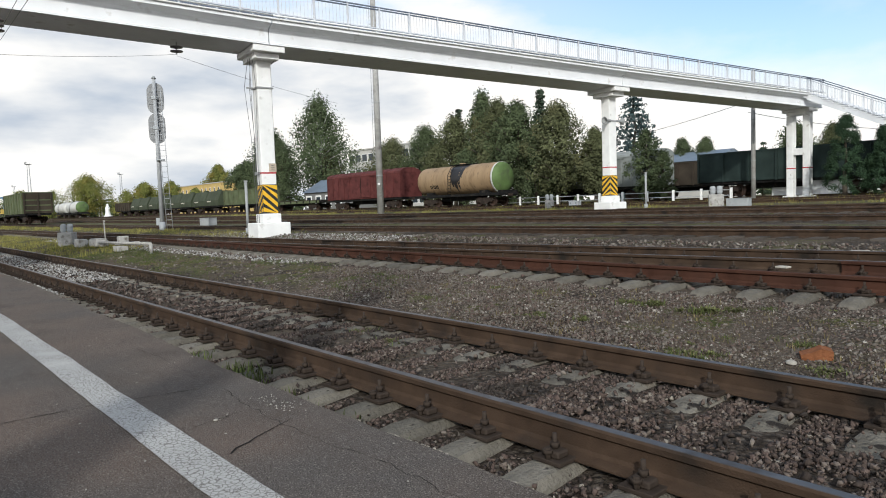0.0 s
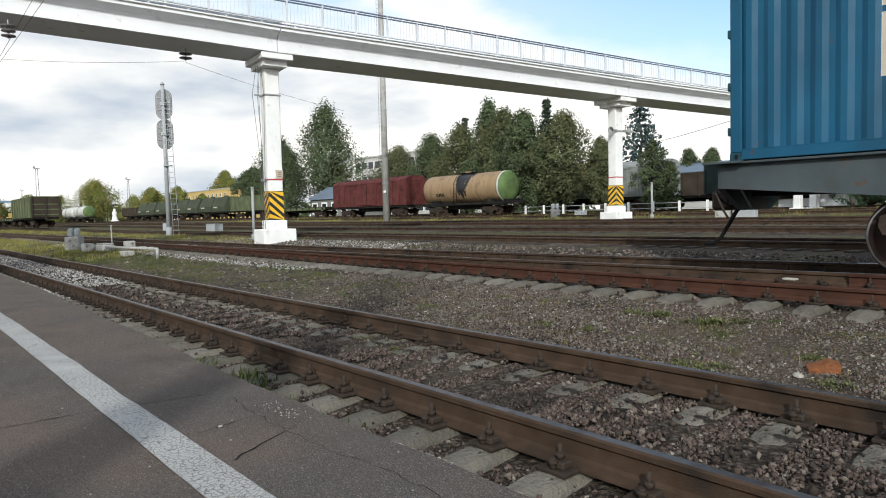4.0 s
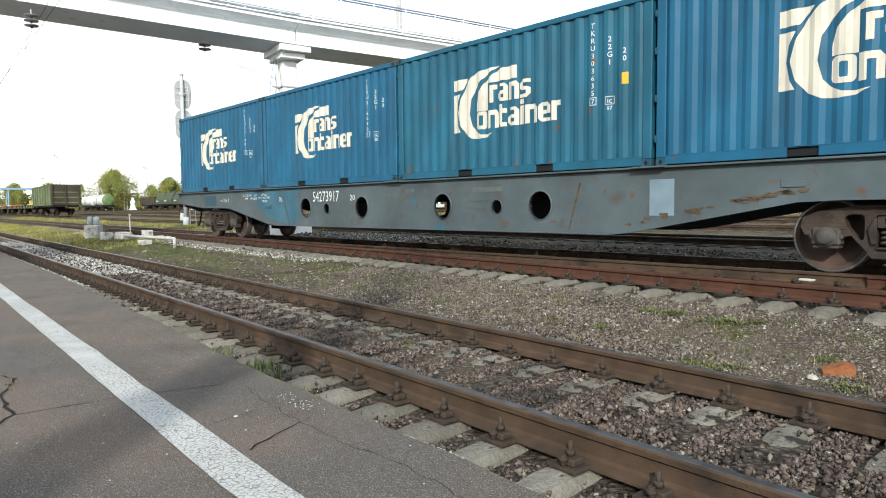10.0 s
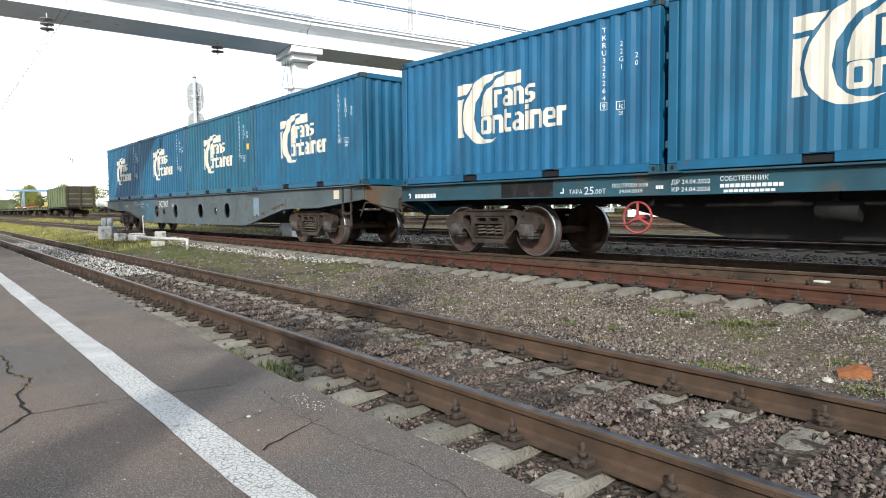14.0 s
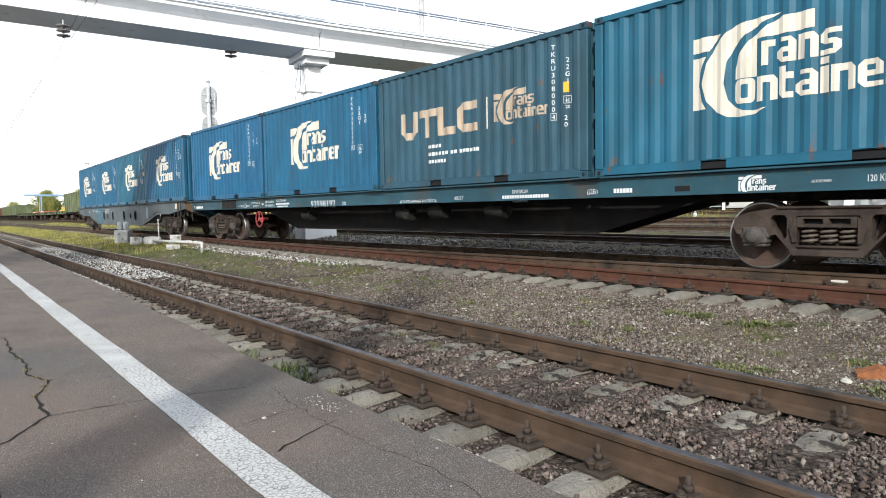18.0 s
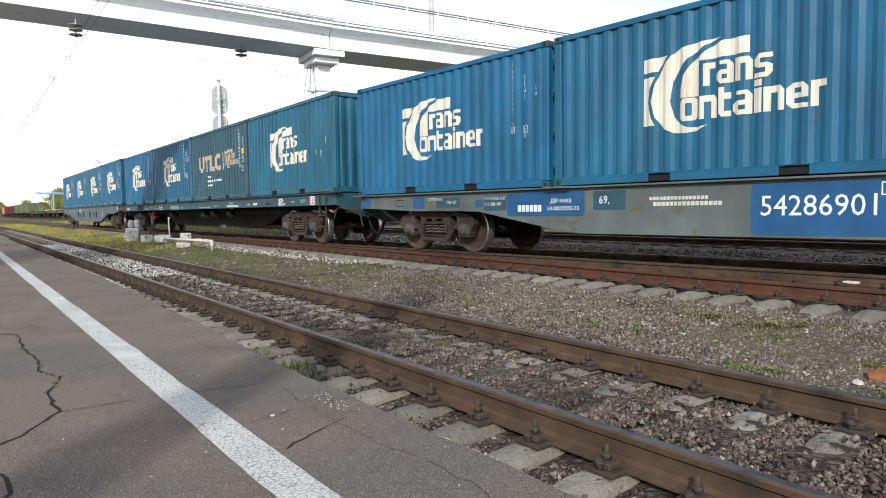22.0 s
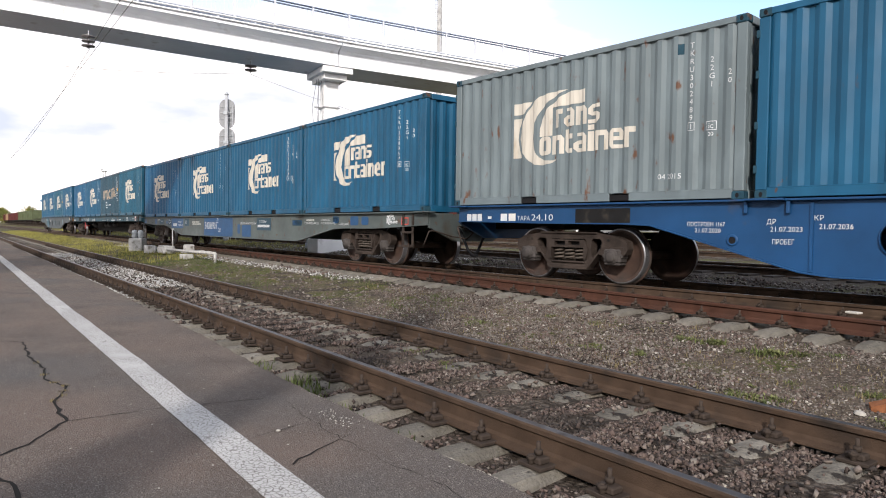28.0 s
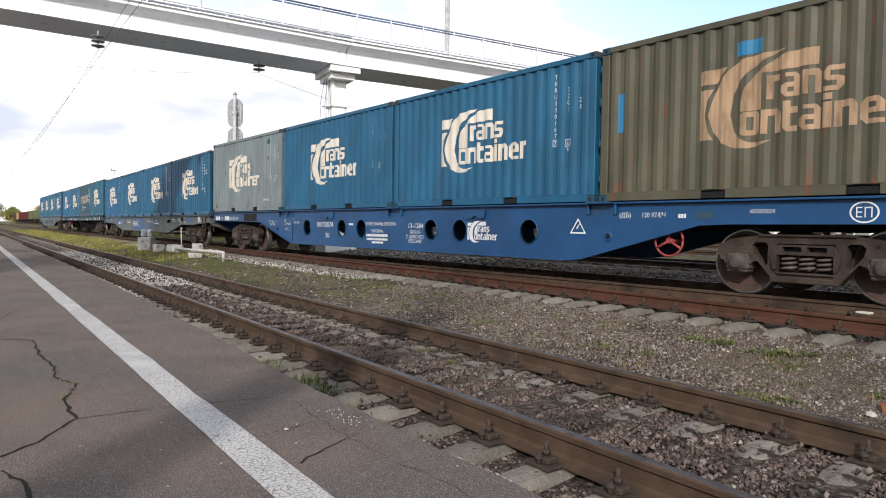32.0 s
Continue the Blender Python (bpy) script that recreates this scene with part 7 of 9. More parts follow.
def build_tank(x, y, half, mat, end_mat, label, oil=True):
    t = wagon_at("tank_wagon", label, x, y, half)
    r, zc = 1.48, 2.72
    L = half - 0.25
    prof = [(-L, 0.0), (-L + 0.02, 0.6), (-L + 0.12, 1.1), (-L + 0.35, 1.44), (-L + 0.5, r), (L - 0.5, r)]
    part("tank", Mesh().lathe(prof, (0, 0, zc), "x", 40), mat, t, "long riveted tank barrel")
    part("tank_end", Mesh().lathe([(L - 0.5, r + 0.004), (L - 0.35, 1.44), (L - 0.12, 1.1), (L - 0.02, 0.6), (L, 0.0)], (0, 0, zc), "x", 40), end_mat, t, "domed green tank end")
    part("end_ring", Mesh().lathe([(L - 0.66, r + 0.002), (L - 0.66, r + 0.02), (L - 0.46, r + 0.02), (L - 0.46, r + 0.002)], (0, 0, zc), "x", 40), M_TANKWHITE, t)
    for q in (-3.2, -1.6, 0.9, 2.9):
        part("band", Mesh().lathe([(q - 0.05, r + 0.002), (q - 0.05, r + 0.014), (q + 0.05, r + 0.014), (q + 0.05, r + 0.002)], (0, 0, zc), "x", 40), mat, t)
    part("dome", Mesh().tube((0, 0, zc + r - 0.1), (0, 0, zc + r + 0.22), 0.34, n=20), mat, t)
    part("walkway", Mesh().box(-1.4, -0.55, zc + r + 0.05, 1.4, 0.55, zc + r + 0.09).box(-1.4, -0.55, zc + r + 0.09, -1.36, -0.51, zc + r + 0.45), M_UNDER, t)
    m = Mesh()
    for q in (-0.22, 0.22):
        m.tube((-0.4 + q, -1.62, 1.2), (-0.4 + q, -1.58, 3.2), 0.025, n=6)
        m.path([(-0.4 + q, -1.58, 3.2), (-0.4 + q, -1.1, 3.95), (-0.4 + q, -0.5, 4.25)], 0.025, 6)
    for z in np.arange(1.3, 3.3, 0.3):
        m.tube((-0.62, -1.6, z), (-0.18, -1.6, z), 0.018, n=6)
    part("ladder", m, M_UNDER, t, "dark side ladder")
    if oil:
        drips = random.Random(3)
        for x0, wd, deep in ((-0.75, 0.5, 62), (-0.35, 0.55, 118), (0.1, 0.6, 142), (0.55, 0.5, 128), (0.95, 0.4, 84), (1.3, 0.22, 46)):
            m, v = Mesh(), []
            for i in range(13):
                a = radians(-18 + (deep + 18) * i / 12)
                k = 1.0 if i < 9 else 1.0 - 0.2 * (i - 8)
                for e in (-1, 1):
                    v.append((x0 + 0.3 + e * wd * 0.55 * k + drips.uniform(-0.05, 0.05), -math.sin(a) * (r + 0.018), zc + math.cos(a) * (r + 0.018)))
            m.add(v, [(2 * i, 2 * i + 1, 2 * i + 3, 2 * i + 2) for i in range(12)], True)
            part("oil_stain", m, M_OIL, t, "black spill running down the side")
        part("number", Mesh().add([(-3.6 + k * 0.22 + a, -math.sqrt(r * r - (z - zc) ** 2) - 0.02, z) for k in range(6) for a, z in ((0, 1.95), (0.15, 1.95), (0.15, 2.3), (0, 2.3))], [(4 * k, 4 * k + 1, 4 * k + 2, 4 * k + 3) for k in range(6)]), M_UNDER, t, "row of dark bars")
    for s in (-1, 1):
        part("saddle", Mesh().box(s * (half - 2.2) - 0.5, -1.2, 1.25, s * (half - 2.2) + 0.5, 1.2, 1.55), M_UNDER, t)
    part("end_plate", Mesh().box(half - 0.12, -1.3, 1.28, half - 0.06, 1.3, 1.5), M_UNDER, t)
    return t


def build_gondola(x, y, half, mat, label, h=3.5, end_ribs=True):
    t = wagon_at("gondola_wagon", label, x, y, half)
    m = Mesh()
    for s in (-1, 1):
        m.box(-half, s * 1.45 - 0.05, 1.25, half, s * 1.45 + 0.05, h)
        m.box(s * half - 0.05, -1.45, 1.25, s * half + 0.05, 1.45, h)
    m.box(-half, -1.45, 1.22, half, 1.45, 1.3)
    part("body", m, mat, t)
    part("top_rim", Mesh().box(-half - 0.06, -1.54, h - 0.1, half + 0.06, -1.42, h + 0.03).box(-half - 0.06, 1.42, h - 0.1, half + 0.06, 1.54, h + 0.03), mat, t)
    ribs(t, half, 1.5, 1.2, h, 8, mat, 0.08, 0.1)
    for s in (-1, 1):
        for z in (1.5, 2.1, 2.7, h - 0.05):
            part("end_rib", Mesh().box(s * half + (0 if s > 0 else -0.12), -1.45, z, s * half + (0.12 if s > 0 else 0), 1.45, z + 0.12), mat, t)
    return t


def build_hooded(x, y, half, label):
    """A coil wagon with sloped dark green hoods."""
    t = wagon_at("hooded_wagon", label, x, y, half)
    for k in range(2):
        a, b = -half + 0.1 + k * half, -half + 0.1 + (k + 1) * half - 0.25
        part("hood", Mesh().prism([(-1.5, 1.28), (1.5, 1.28), (1.5, 2.2), (0.75, 3.75), (-0.75, 3.75), (-1.5, 2.2)], a, b, "x"), M_HOOD, t, "sloping telescopic hood")
        part("lifting_lug", Mesh().box((a + b) / 2 - 0.4, -0.3, 3.75, (a + b) / 2 + 0.4, 0.3, 4.0, 0.03), M_HOOD, t)
        part("stencil_bar", Mesh().box(a + 0.8, -1.515, 1.9, a + 2.4, -1.503, 2.1), M_MARK, t)
    return t


def build_flat(x, y, half, label):
    t = wagon_at("empty_flat_wagon", label, x, y, half)
    part("deck", Mesh().box(-half, -1.45, 1.28, half, 1.45, 1.36), M_BROWNWAG, t)
    for s in (-1, 1):
        part("side_beam", Mesh().box(-half, s * 1.4 - 0.04, 0.95, half, s * 1.4 + 0.04, 1.35), M_GREENWAG, t)
        for q in np.linspace(-half + 0.5, half - 0.5, 9):
            part("stake_pocket", Mesh().box(q - 0.08, s * 1.45 - 0.06, 1.0, q + 0.08, s * 1.45 + 0.06, 1.34), M_UNDER, t)
    return t


build_boxcar(-65.6, 46.0, 7.6, M_BOXRED, "dark red covered wagon standing on a siding")
build_tank(-49.4, 46.0, 6.2, M_TANKTAN, M_TANKGREEN, "tan tank wagon with a green end and a black spill")
build_flat(-83.0, 46.0, 7.4, "empty flat wagon standing on a siding")
build_gondola(-98.8, 46.0, 6.6, M_GREENWAG, "pale green gondola wagon with rust marks")
for k in range(4):
    build_hooded(-113.5 - 12.4 * k, 46.0, 5.8, "dark green hooded coil wagon on a siding")
build_gondola(-162.5, 46.0, 5.6, M_BROWNWAG, "low brown gondola wagon on a siding", 3.0)
build_tank(-189.8, 41.1, 6.2, M_TANKWHITE, M_TANKGREEN, "white tank wagon with a green end", False)
build_tank(-203.3, 41.1, 6.2, M_TANKWHITE, M_TANKWHITE, "dirty white tank wagon beyond the railway yard", False)
build_boxcar(-38.8, 54.0, 7.2, M_GREYWAG, "pale grey covered wagon behind the trees")
build_gondola(-33.0, 61.5, 5.6, M_BROWNWAG, "brown gondola wagon behind the shrubs", 3.4)
build_gondola(-20.4, 54.0, 7.3, M_DARKGREEN, "dark green gondola wagon behind the bridge pier", 3.55)
build_gondola(-5.0, 54.0, 7.3, M_DARKGREEN, "dark green gondola wagon on the far track", 3.55)
yard_wagon = build_gondola(-94.6, 15.1, 6.5, M_GREENWAG, "green gondola wagon with a brown end standing in the yard", 3.6)
part("end_wall", Mesh().box(6.552, -1.42, 1.26, 6.575, 1.42, 3.58), M_BROWNWAG, yard_wagon, "dull brown end wall")
for q in (-1.38, 0.0, 1.38):
    part("end_post", Mesh().box(6.575, q - 0.08, 1.2, 6.70, q + 0.08, 3.6), M_BROWNWAG, yard_wagon)
for k in range(5):
    build_flat(-108.6 - 13.9 * k, 15.1, 6.5, "long row's empty brown flat wagon in the yard")
SIDING = [(M_GREENWAG, "weathered green gondola wagon beyond the railway yard"), (M_GREENWAG, "far weathered green gondola wagon with rust"), (M_GREENWAG, "far olive gondola wagon beyond the railway yard"), (M_BOXRED, "far red-brown gondola wagon in a long row"), (M_BOXRED, "far red-brown gondola wagon in a long row"), (M_BOXRED, "far red-brown gondola wagon in a long row"), (M_TANKTAN, "far yellowish gondola wagon in a long row"), (M_BOXRED, "far red-brown gondola wagon in a long row")]
for k, (mt, lb) in enumerate(SIDING):
    build_gondola(-178.1 - 13.9 * k, 15.1, 6.5, mt, lb, 3.3)
# loads and lifting gear far off in the goods yard
# crane blue is paled in the colour itself for the distant haze
M_CRANE = material("crane_hazed_blue", (0.20, 0.31, 0.42), 0.6, vary=0.15)
M_LOADYELLOW = material("machine_yellow", (0.42, 0.30, 0.07), 0.6, vary=0.2)
M_LOADRED = material("far_container_red", (0.34, 0.08, 0.05), 0.6, vary=0.2)
M_LOADPALE = material("far_container_pale", (0.52, 0.42, 0.30), 0.6, vary=0.15)


def far_container(x, y, mat, label, z=0.0):
    t = thing("far_container", label, "container", "far containers", at=pose(x, y, ground_z(x, y) + z))
    part("body", Mesh().box(-6, -1.2, 0.0, 6, 1.2, 2.6, 0.05), mat, t)
    for q in np.linspace(-5.8, 5.8, 24):
        part("rib", Mesh().box(q - 0.08, -1.24, 0.15, q + 0.08, -1.19, 2.45), mat, t)


for k, (mt, lb) in enumerate([(M_LOADRED, "far dull red container in the goods yard"), (M_LOADPALE, "far pale orange container in the goods yard"), (M_LOADRED, "far dull red container in the goods yard"), (M_LOADPALE, "far pale orange container in the goods yard"), (M_LOADRED, "far dull red container in the goods yard")]):
    far_container(-262 - 13.2 * k, 30.5 + 0.4 * (k % 2), mt, lb)


def build_gantry_crane(x, y):
    t = thing("gantry_crane", "tall blue gantry crane in the far goods yard", "crane", at=pose(x, y, ground_z(x, y), 0, 0, 8))
    for s in (-1, 1):
        leg = Mesh()
        for q in (-1, 1):
            leg.tube((q * 2.6, s * 6.0, 0), (q * 0.9, s * 5.4, 11.0), 0.24, n=8)
        leg.tube((-2.0, s * 5.8, 4.0), (2.0, s * 5.8, 4.0), 0.2, n=8)
        part("leg", leg, M_CRANE, t, "splayed blue leg")
    part("bridge_girder", Mesh().box(-0.6, -13, 11.0, 0.6, 13, 12.0, 0.05), M_CRANE, t)
    part("cabin", Mesh().box(-1.0, 3.0, 8.6, 1.0, 5.0, 10.6, 0.05), M_WHITE, t)


build_gantry_crane(-395, 47.5)


def build_loader(x, y):
    t = thing("yard_machine", "yellow lifting machine in the far goods yard", "machine", at=pose(x, y, ground_z(x, y)))
    part("body", Mesh().box(-2.4, -1.2, 0.8, 2.4, 1.2, 2.6, 0.2), M_LOADYELLOW, t)
    part("cab", Mesh().box(0.4, -0.9, 2.6, 1.9, 0.9, 3.7, 0.15), M_LOADYELLOW, t)
    for q in (-1.5, 1.5):
        part("wheel", Mesh().tube((q, -1.3, 0.7), (q, 1.3, 0.7), 0.7, n=16), M_UNDER, t)


build_loader(-236, 31.4)

# ---- buildings ----
M_PLASTER = material("plaster_pale", (0.50, 0.49, 0.46), 0.85, vary=0.12, vary_scale=0.5)
M_YELLOWWALL = material("plaster_yellow", (0.55, 0.40, 0.16), 0.85, vary=0.12, vary_scale=0.5)
M_GREYWALL = material("plaster_grey", (0.20, 0.20, 0.195), 0.85, vary=0.12, vary_scale=0.5)
M_ROOFBLUE = material("roof_blue_grey", (0.16, 0.20, 0.25), 0.6, vary=0.15, vary_scale=0.6)
M_GLASS = material("dark_window_glass", (0.03, 0.04, 0.05), 0.08)


def build_house(name, x, y, yaw, L, D, H, wall, roof_h, n, rows, label, z=None, win=(1.1, 1.5), frame_wide=0.12):
    g = ground_z(x, y) if z is None else z
    t = thing(name, label, "building", "buildings", at=pose(x, y, g, 0, 0, yaw))
    part("wall", Mesh().box(-L / 2, 0, -1, L / 2, D, H), wall, t)
    if roof_h > 0.4:
        part("roof", Mesh().prism([(-0.4, H), (D + 0.4, H), (D / 2 + 0.3, H + roof_h), (D / 2 - 0.3, H + roof_h)], -L / 2 - 0.4, L / 2 + 0.4, "x"), M_ROOFBLUE, t, "pitched metal roof")
    else:
        part("roof", Mesh().box(-L / 2 - 0.3, -0.3, H, L / 2 + 0.3, D + 0.3, H + 0.35), M_PLASTER, t, "flat roof with a white cornice")
    for r in range(rows):
        for k in range(n):
            cx = -L / 2 + L * (k + 0.5) / n
            z0 = 0.9 + r * H / rows if rows > 1 else H * 0.22
            fr = part("window", Mesh().box(cx - win[0] / 2 - frame_wide, -0.06, z0 - frame_wide, cx + win[0] / 2 + frame_wide, 0.02, z0 + win[1] + frame_wide), M_WHITE, t, "white-framed window")
            part("pane", Mesh().box(cx - win[0] / 2, -0.08, z0, cx + win[0] / 2, -0.064, z0 + win[1]), M_GLASS, fr)
    return t


build_house("yard_house", -111.0, 66.5, 2, 13.5, 9, 3.3, M_GREYWALL, 2.6, 4, 1, "small grey yard house with a blue-grey roof and white-framed windows", win=(1.4, 1.7), frame_wide=0.3)
build_house("long_building", -142.0, 110.0, 3, 48, 14, 16.5, M_PLASTER, 0.3, 16, 4, "long pale building with rows of windows behind the trees", win=(2.2, 2.0))
build_house("yellow_building", -300.0, 112.0, 0, 64, 14, 12.6, M_YELLOWWALL, 0.3, 14, 3, "yellow plastered building beyond the wagons")
build_house("white_house", -43.5, 78.0, 0, 9, 8, 4.6, M_PLASTER, 1.4, 3, 1, "white house with a low roof among the trees")

# ---- trees ----


def leaf_material(name, base, k=0.35, yellow=None):
    m = material(name, base, 0.9, island=k * 0.7, vary=0.3, vary_scale=0.35, spots=[(yellow, 0.22, 0.5, 0.7, 4)] if yellow else [])
    m.node_tree.nodes["Principled BSDF"].inputs["Specular IOR Level"].default_value = 0.12
    return m


M_LEAF = leaf_material("leaves_green", (0.082, 0.105, 0.052))
M_LEAF2 = leaf_material("leaves_olive", (0.108, 0.118, 0.058), 0.35, (0.145, 0.125, 0.058))
M_BIRCH = leaf_material("leaves_birch", (0.095, 0.122, 0.062))
M_SPRUCE = leaf_material("needles_dark", (0.051, 0.072, 0.047), 0.3)
M_BLUESPRUCE = leaf_material("needles_blue", (0.059, 0.089, 0.089), 0.3)
M_THUJA = leaf_material("thuja_green", (0.038, 0.068, 0.036), 0.35)
# raised yellow-green carries sunlight along with the leaves' own yellowing
M_SUNLEAF = leaf_material("leaves_yellowing_sunlit", (0.18, 0.194, 0.054), 0.35, (0.27, 0.216, 0.054))
M_BARK = material("bark", (0.09, 0.075, 0.06), 0.9, vary=0.3, vary_scale=4, bump=0.4)
M_BIRCHBARK = material("birch_bark", (0.5, 0.49, 0.46), 0.8, vary=0.2, spots=[((0.05, 0.05, 0.05), 5, 0.55, 0.65, 6)])


def leaves_mesh(name, centres, per, size, spread, mat, g, droop=0.0, flat=1.0):
    """Clumps of small leaf quads about the given centres."""
    C = np.repeat(np.array(centres), per, axis=0)
    n = len(C)
    d = g.randn(n, 3)
    d /= np.linalg.norm(d, axis=1)[:, None]
    C = C + d * (spread * g.rand(n, 1) ** 0.6) * np.array([1, 1, flat])
    C[:, 2] -= droop * g.rand(n) * spread
    out = C * np.array([1, 1, 0.15])
    out /= np.linalg.norm(out, axis=1)[:, None] + 1e-6
    nrm = 0.8 * d + 0.5 * out + np.array([0, 0, 0.35]) + 0.55 * g.randn(n, 3)
    nrm /= np.linalg.norm(nrm, axis=1)[:, None]
    a = np.cross(nrm, g.randn(n, 3))
    a /= np.linalg.norm(a, axis=1)[:, None]
    b = np.cross(nrm, a)
    s = size * (0.5 + 0.8 * g.rand(n, 1))
    V = np.stack([C - a * s, C + b * s * 0.55, C + a * s, C - b * s * 0.55], 1).reshape(-1, 3)
    me = bpy.data.meshes.new(name)
    me.from_pydata(V.tolist(), [], np.arange(4 * n).reshape(n, 4).tolist())
    me.materials.append(mat)
    return me


def build_tree(x, y, h, kind, mat, seed, label, wide=None, group="trees"):
    g = np.random.RandomState(seed)
    z = ground_z(x, y)
    t = thing("tree", label, "tree", group, at=pose(x, y, z, 0, 0, g.uniform(0, 360)))
    bark = M_BIRCHBARK if kind == "birch" else M_BARK
    w = wide or {"broad": 0.32, "birch": 0.2, "spruce": 0.2, "thuja": 0.17, "shrub": 0.6}[kind] * h
    tr = Mesh()
    k = h * (0.9 if kind in ("spruce", "thuja") else 0.75)
    p, r = Vector((0, 0, -0.2)), 0.035 * h ** 0.85 + 0.03
    for i in range(6):
        q = Vector((g.uniform(-1, 1) * 0.015 * h, g.uniform(-1, 1) * 0.015 * h, k * (i + 1) / 6))
        r2 = r * 0.8
        tr.tube(p, q, r, r2, 8, caps=i in (0, 5))
        p, r = q, r2
    part("trunk", tr, bark, t, "tapered trunk")
    far = abs(x) > 140
    dense, leaf = (110, 0.014 * h + 0.10) if far else (125, 0.0085 * h + 0.05)
    centres = []
    if kind in ("broad", "birch", "shrub"):
        limbs = Mesh()
        z0 = 0.18 if kind == "broad" else (0.28 if kind == "birch" else 0.08)
        n = int({"broad": 70, "birch": 76, "shrub": 36}[kind])
        for i in range(n):
            u = (i + g.rand()) / n
            zz = h * (z0 + (1 - z0) * u)
            prof = math.sin(math.pi * min(1, 0.16 + 0.84 * u)) ** 0.7 if kind != "birch" else ((0.62 + 1.3 * u) if u < 0.28 else 0.98 * (1 - (u - 0.28) / 0.72) ** 0.7 + 0.05)
            rr = w * prof * (0.45 + 0.62 * g.rand())
            a = i * 2.4 + g.uniform(-0.5, 0.5)
            c = (rr * math.cos(a), rr * math.sin(a), zz - (0.05 * h if kind == "birch" else 0))
            centres.append(c)
            centres.append((c[0] * 0.5, c[1] * 0.5, zz + 0.02 * h))
            if i % 2 == 0:
                limbs.tube((0, 0, zz * 0.72), c, 0.012 * h ** 0.8, 0.004 * h, 5)
        part("limb", limbs, bark, t)["kind"] = "stuff"
        sp = w * (0.27 if kind != "birch" else 0.27)
        me = leaves_mesh("crown", centres, dense if kind != "shrub" else int(dense * 0.8), leaf, sp, mat, g, 0.9 if kind == "birch" else 0.2)
    elif kind == "spruce":
        tiers = int(h * 1.6)
        for i in range(tiers):
            u = i / tiers
            rr = w * (1 - u) ** 0.9 * (0.8 + 0.35 * g.rand())
            for j in range(max(4, int(11 * (1 - u) + 3))):
                a = j * 2.4 + i + g.uniform(-0.3, 0.3)
                for f in (1.0, 0.66, 0.33):
                    centres.append((rr * f * math.cos(a), rr * f * math.sin(a), h * (0.10 + 0.89 * u) - 0.22 * rr * f))
        me = leaves_mesh("crown", centres, 12, 0.012 * h + 0.04, 0.032 * h + 0.05, mat, g, 0.5, 0.5)
    else:
        for i in range(150):
            u = g.rand() ** 0.8
            a = g.uniform(0, 6.283)
            rr = w * min(1.0, 6 * u + 0.3) * (1 - u) ** 0.6 * (0.75 + 0.3 * g.rand())
            centres.append((rr * math.cos(a), rr * math.sin(a), h * (0.03 + 0.95 * u)))
        me = leaves_mesh("crown", centres, 130, 0.055, 0.30, mat, g)
    cr = part("crown", me, None, t, "uneven leafy crown")
    return t


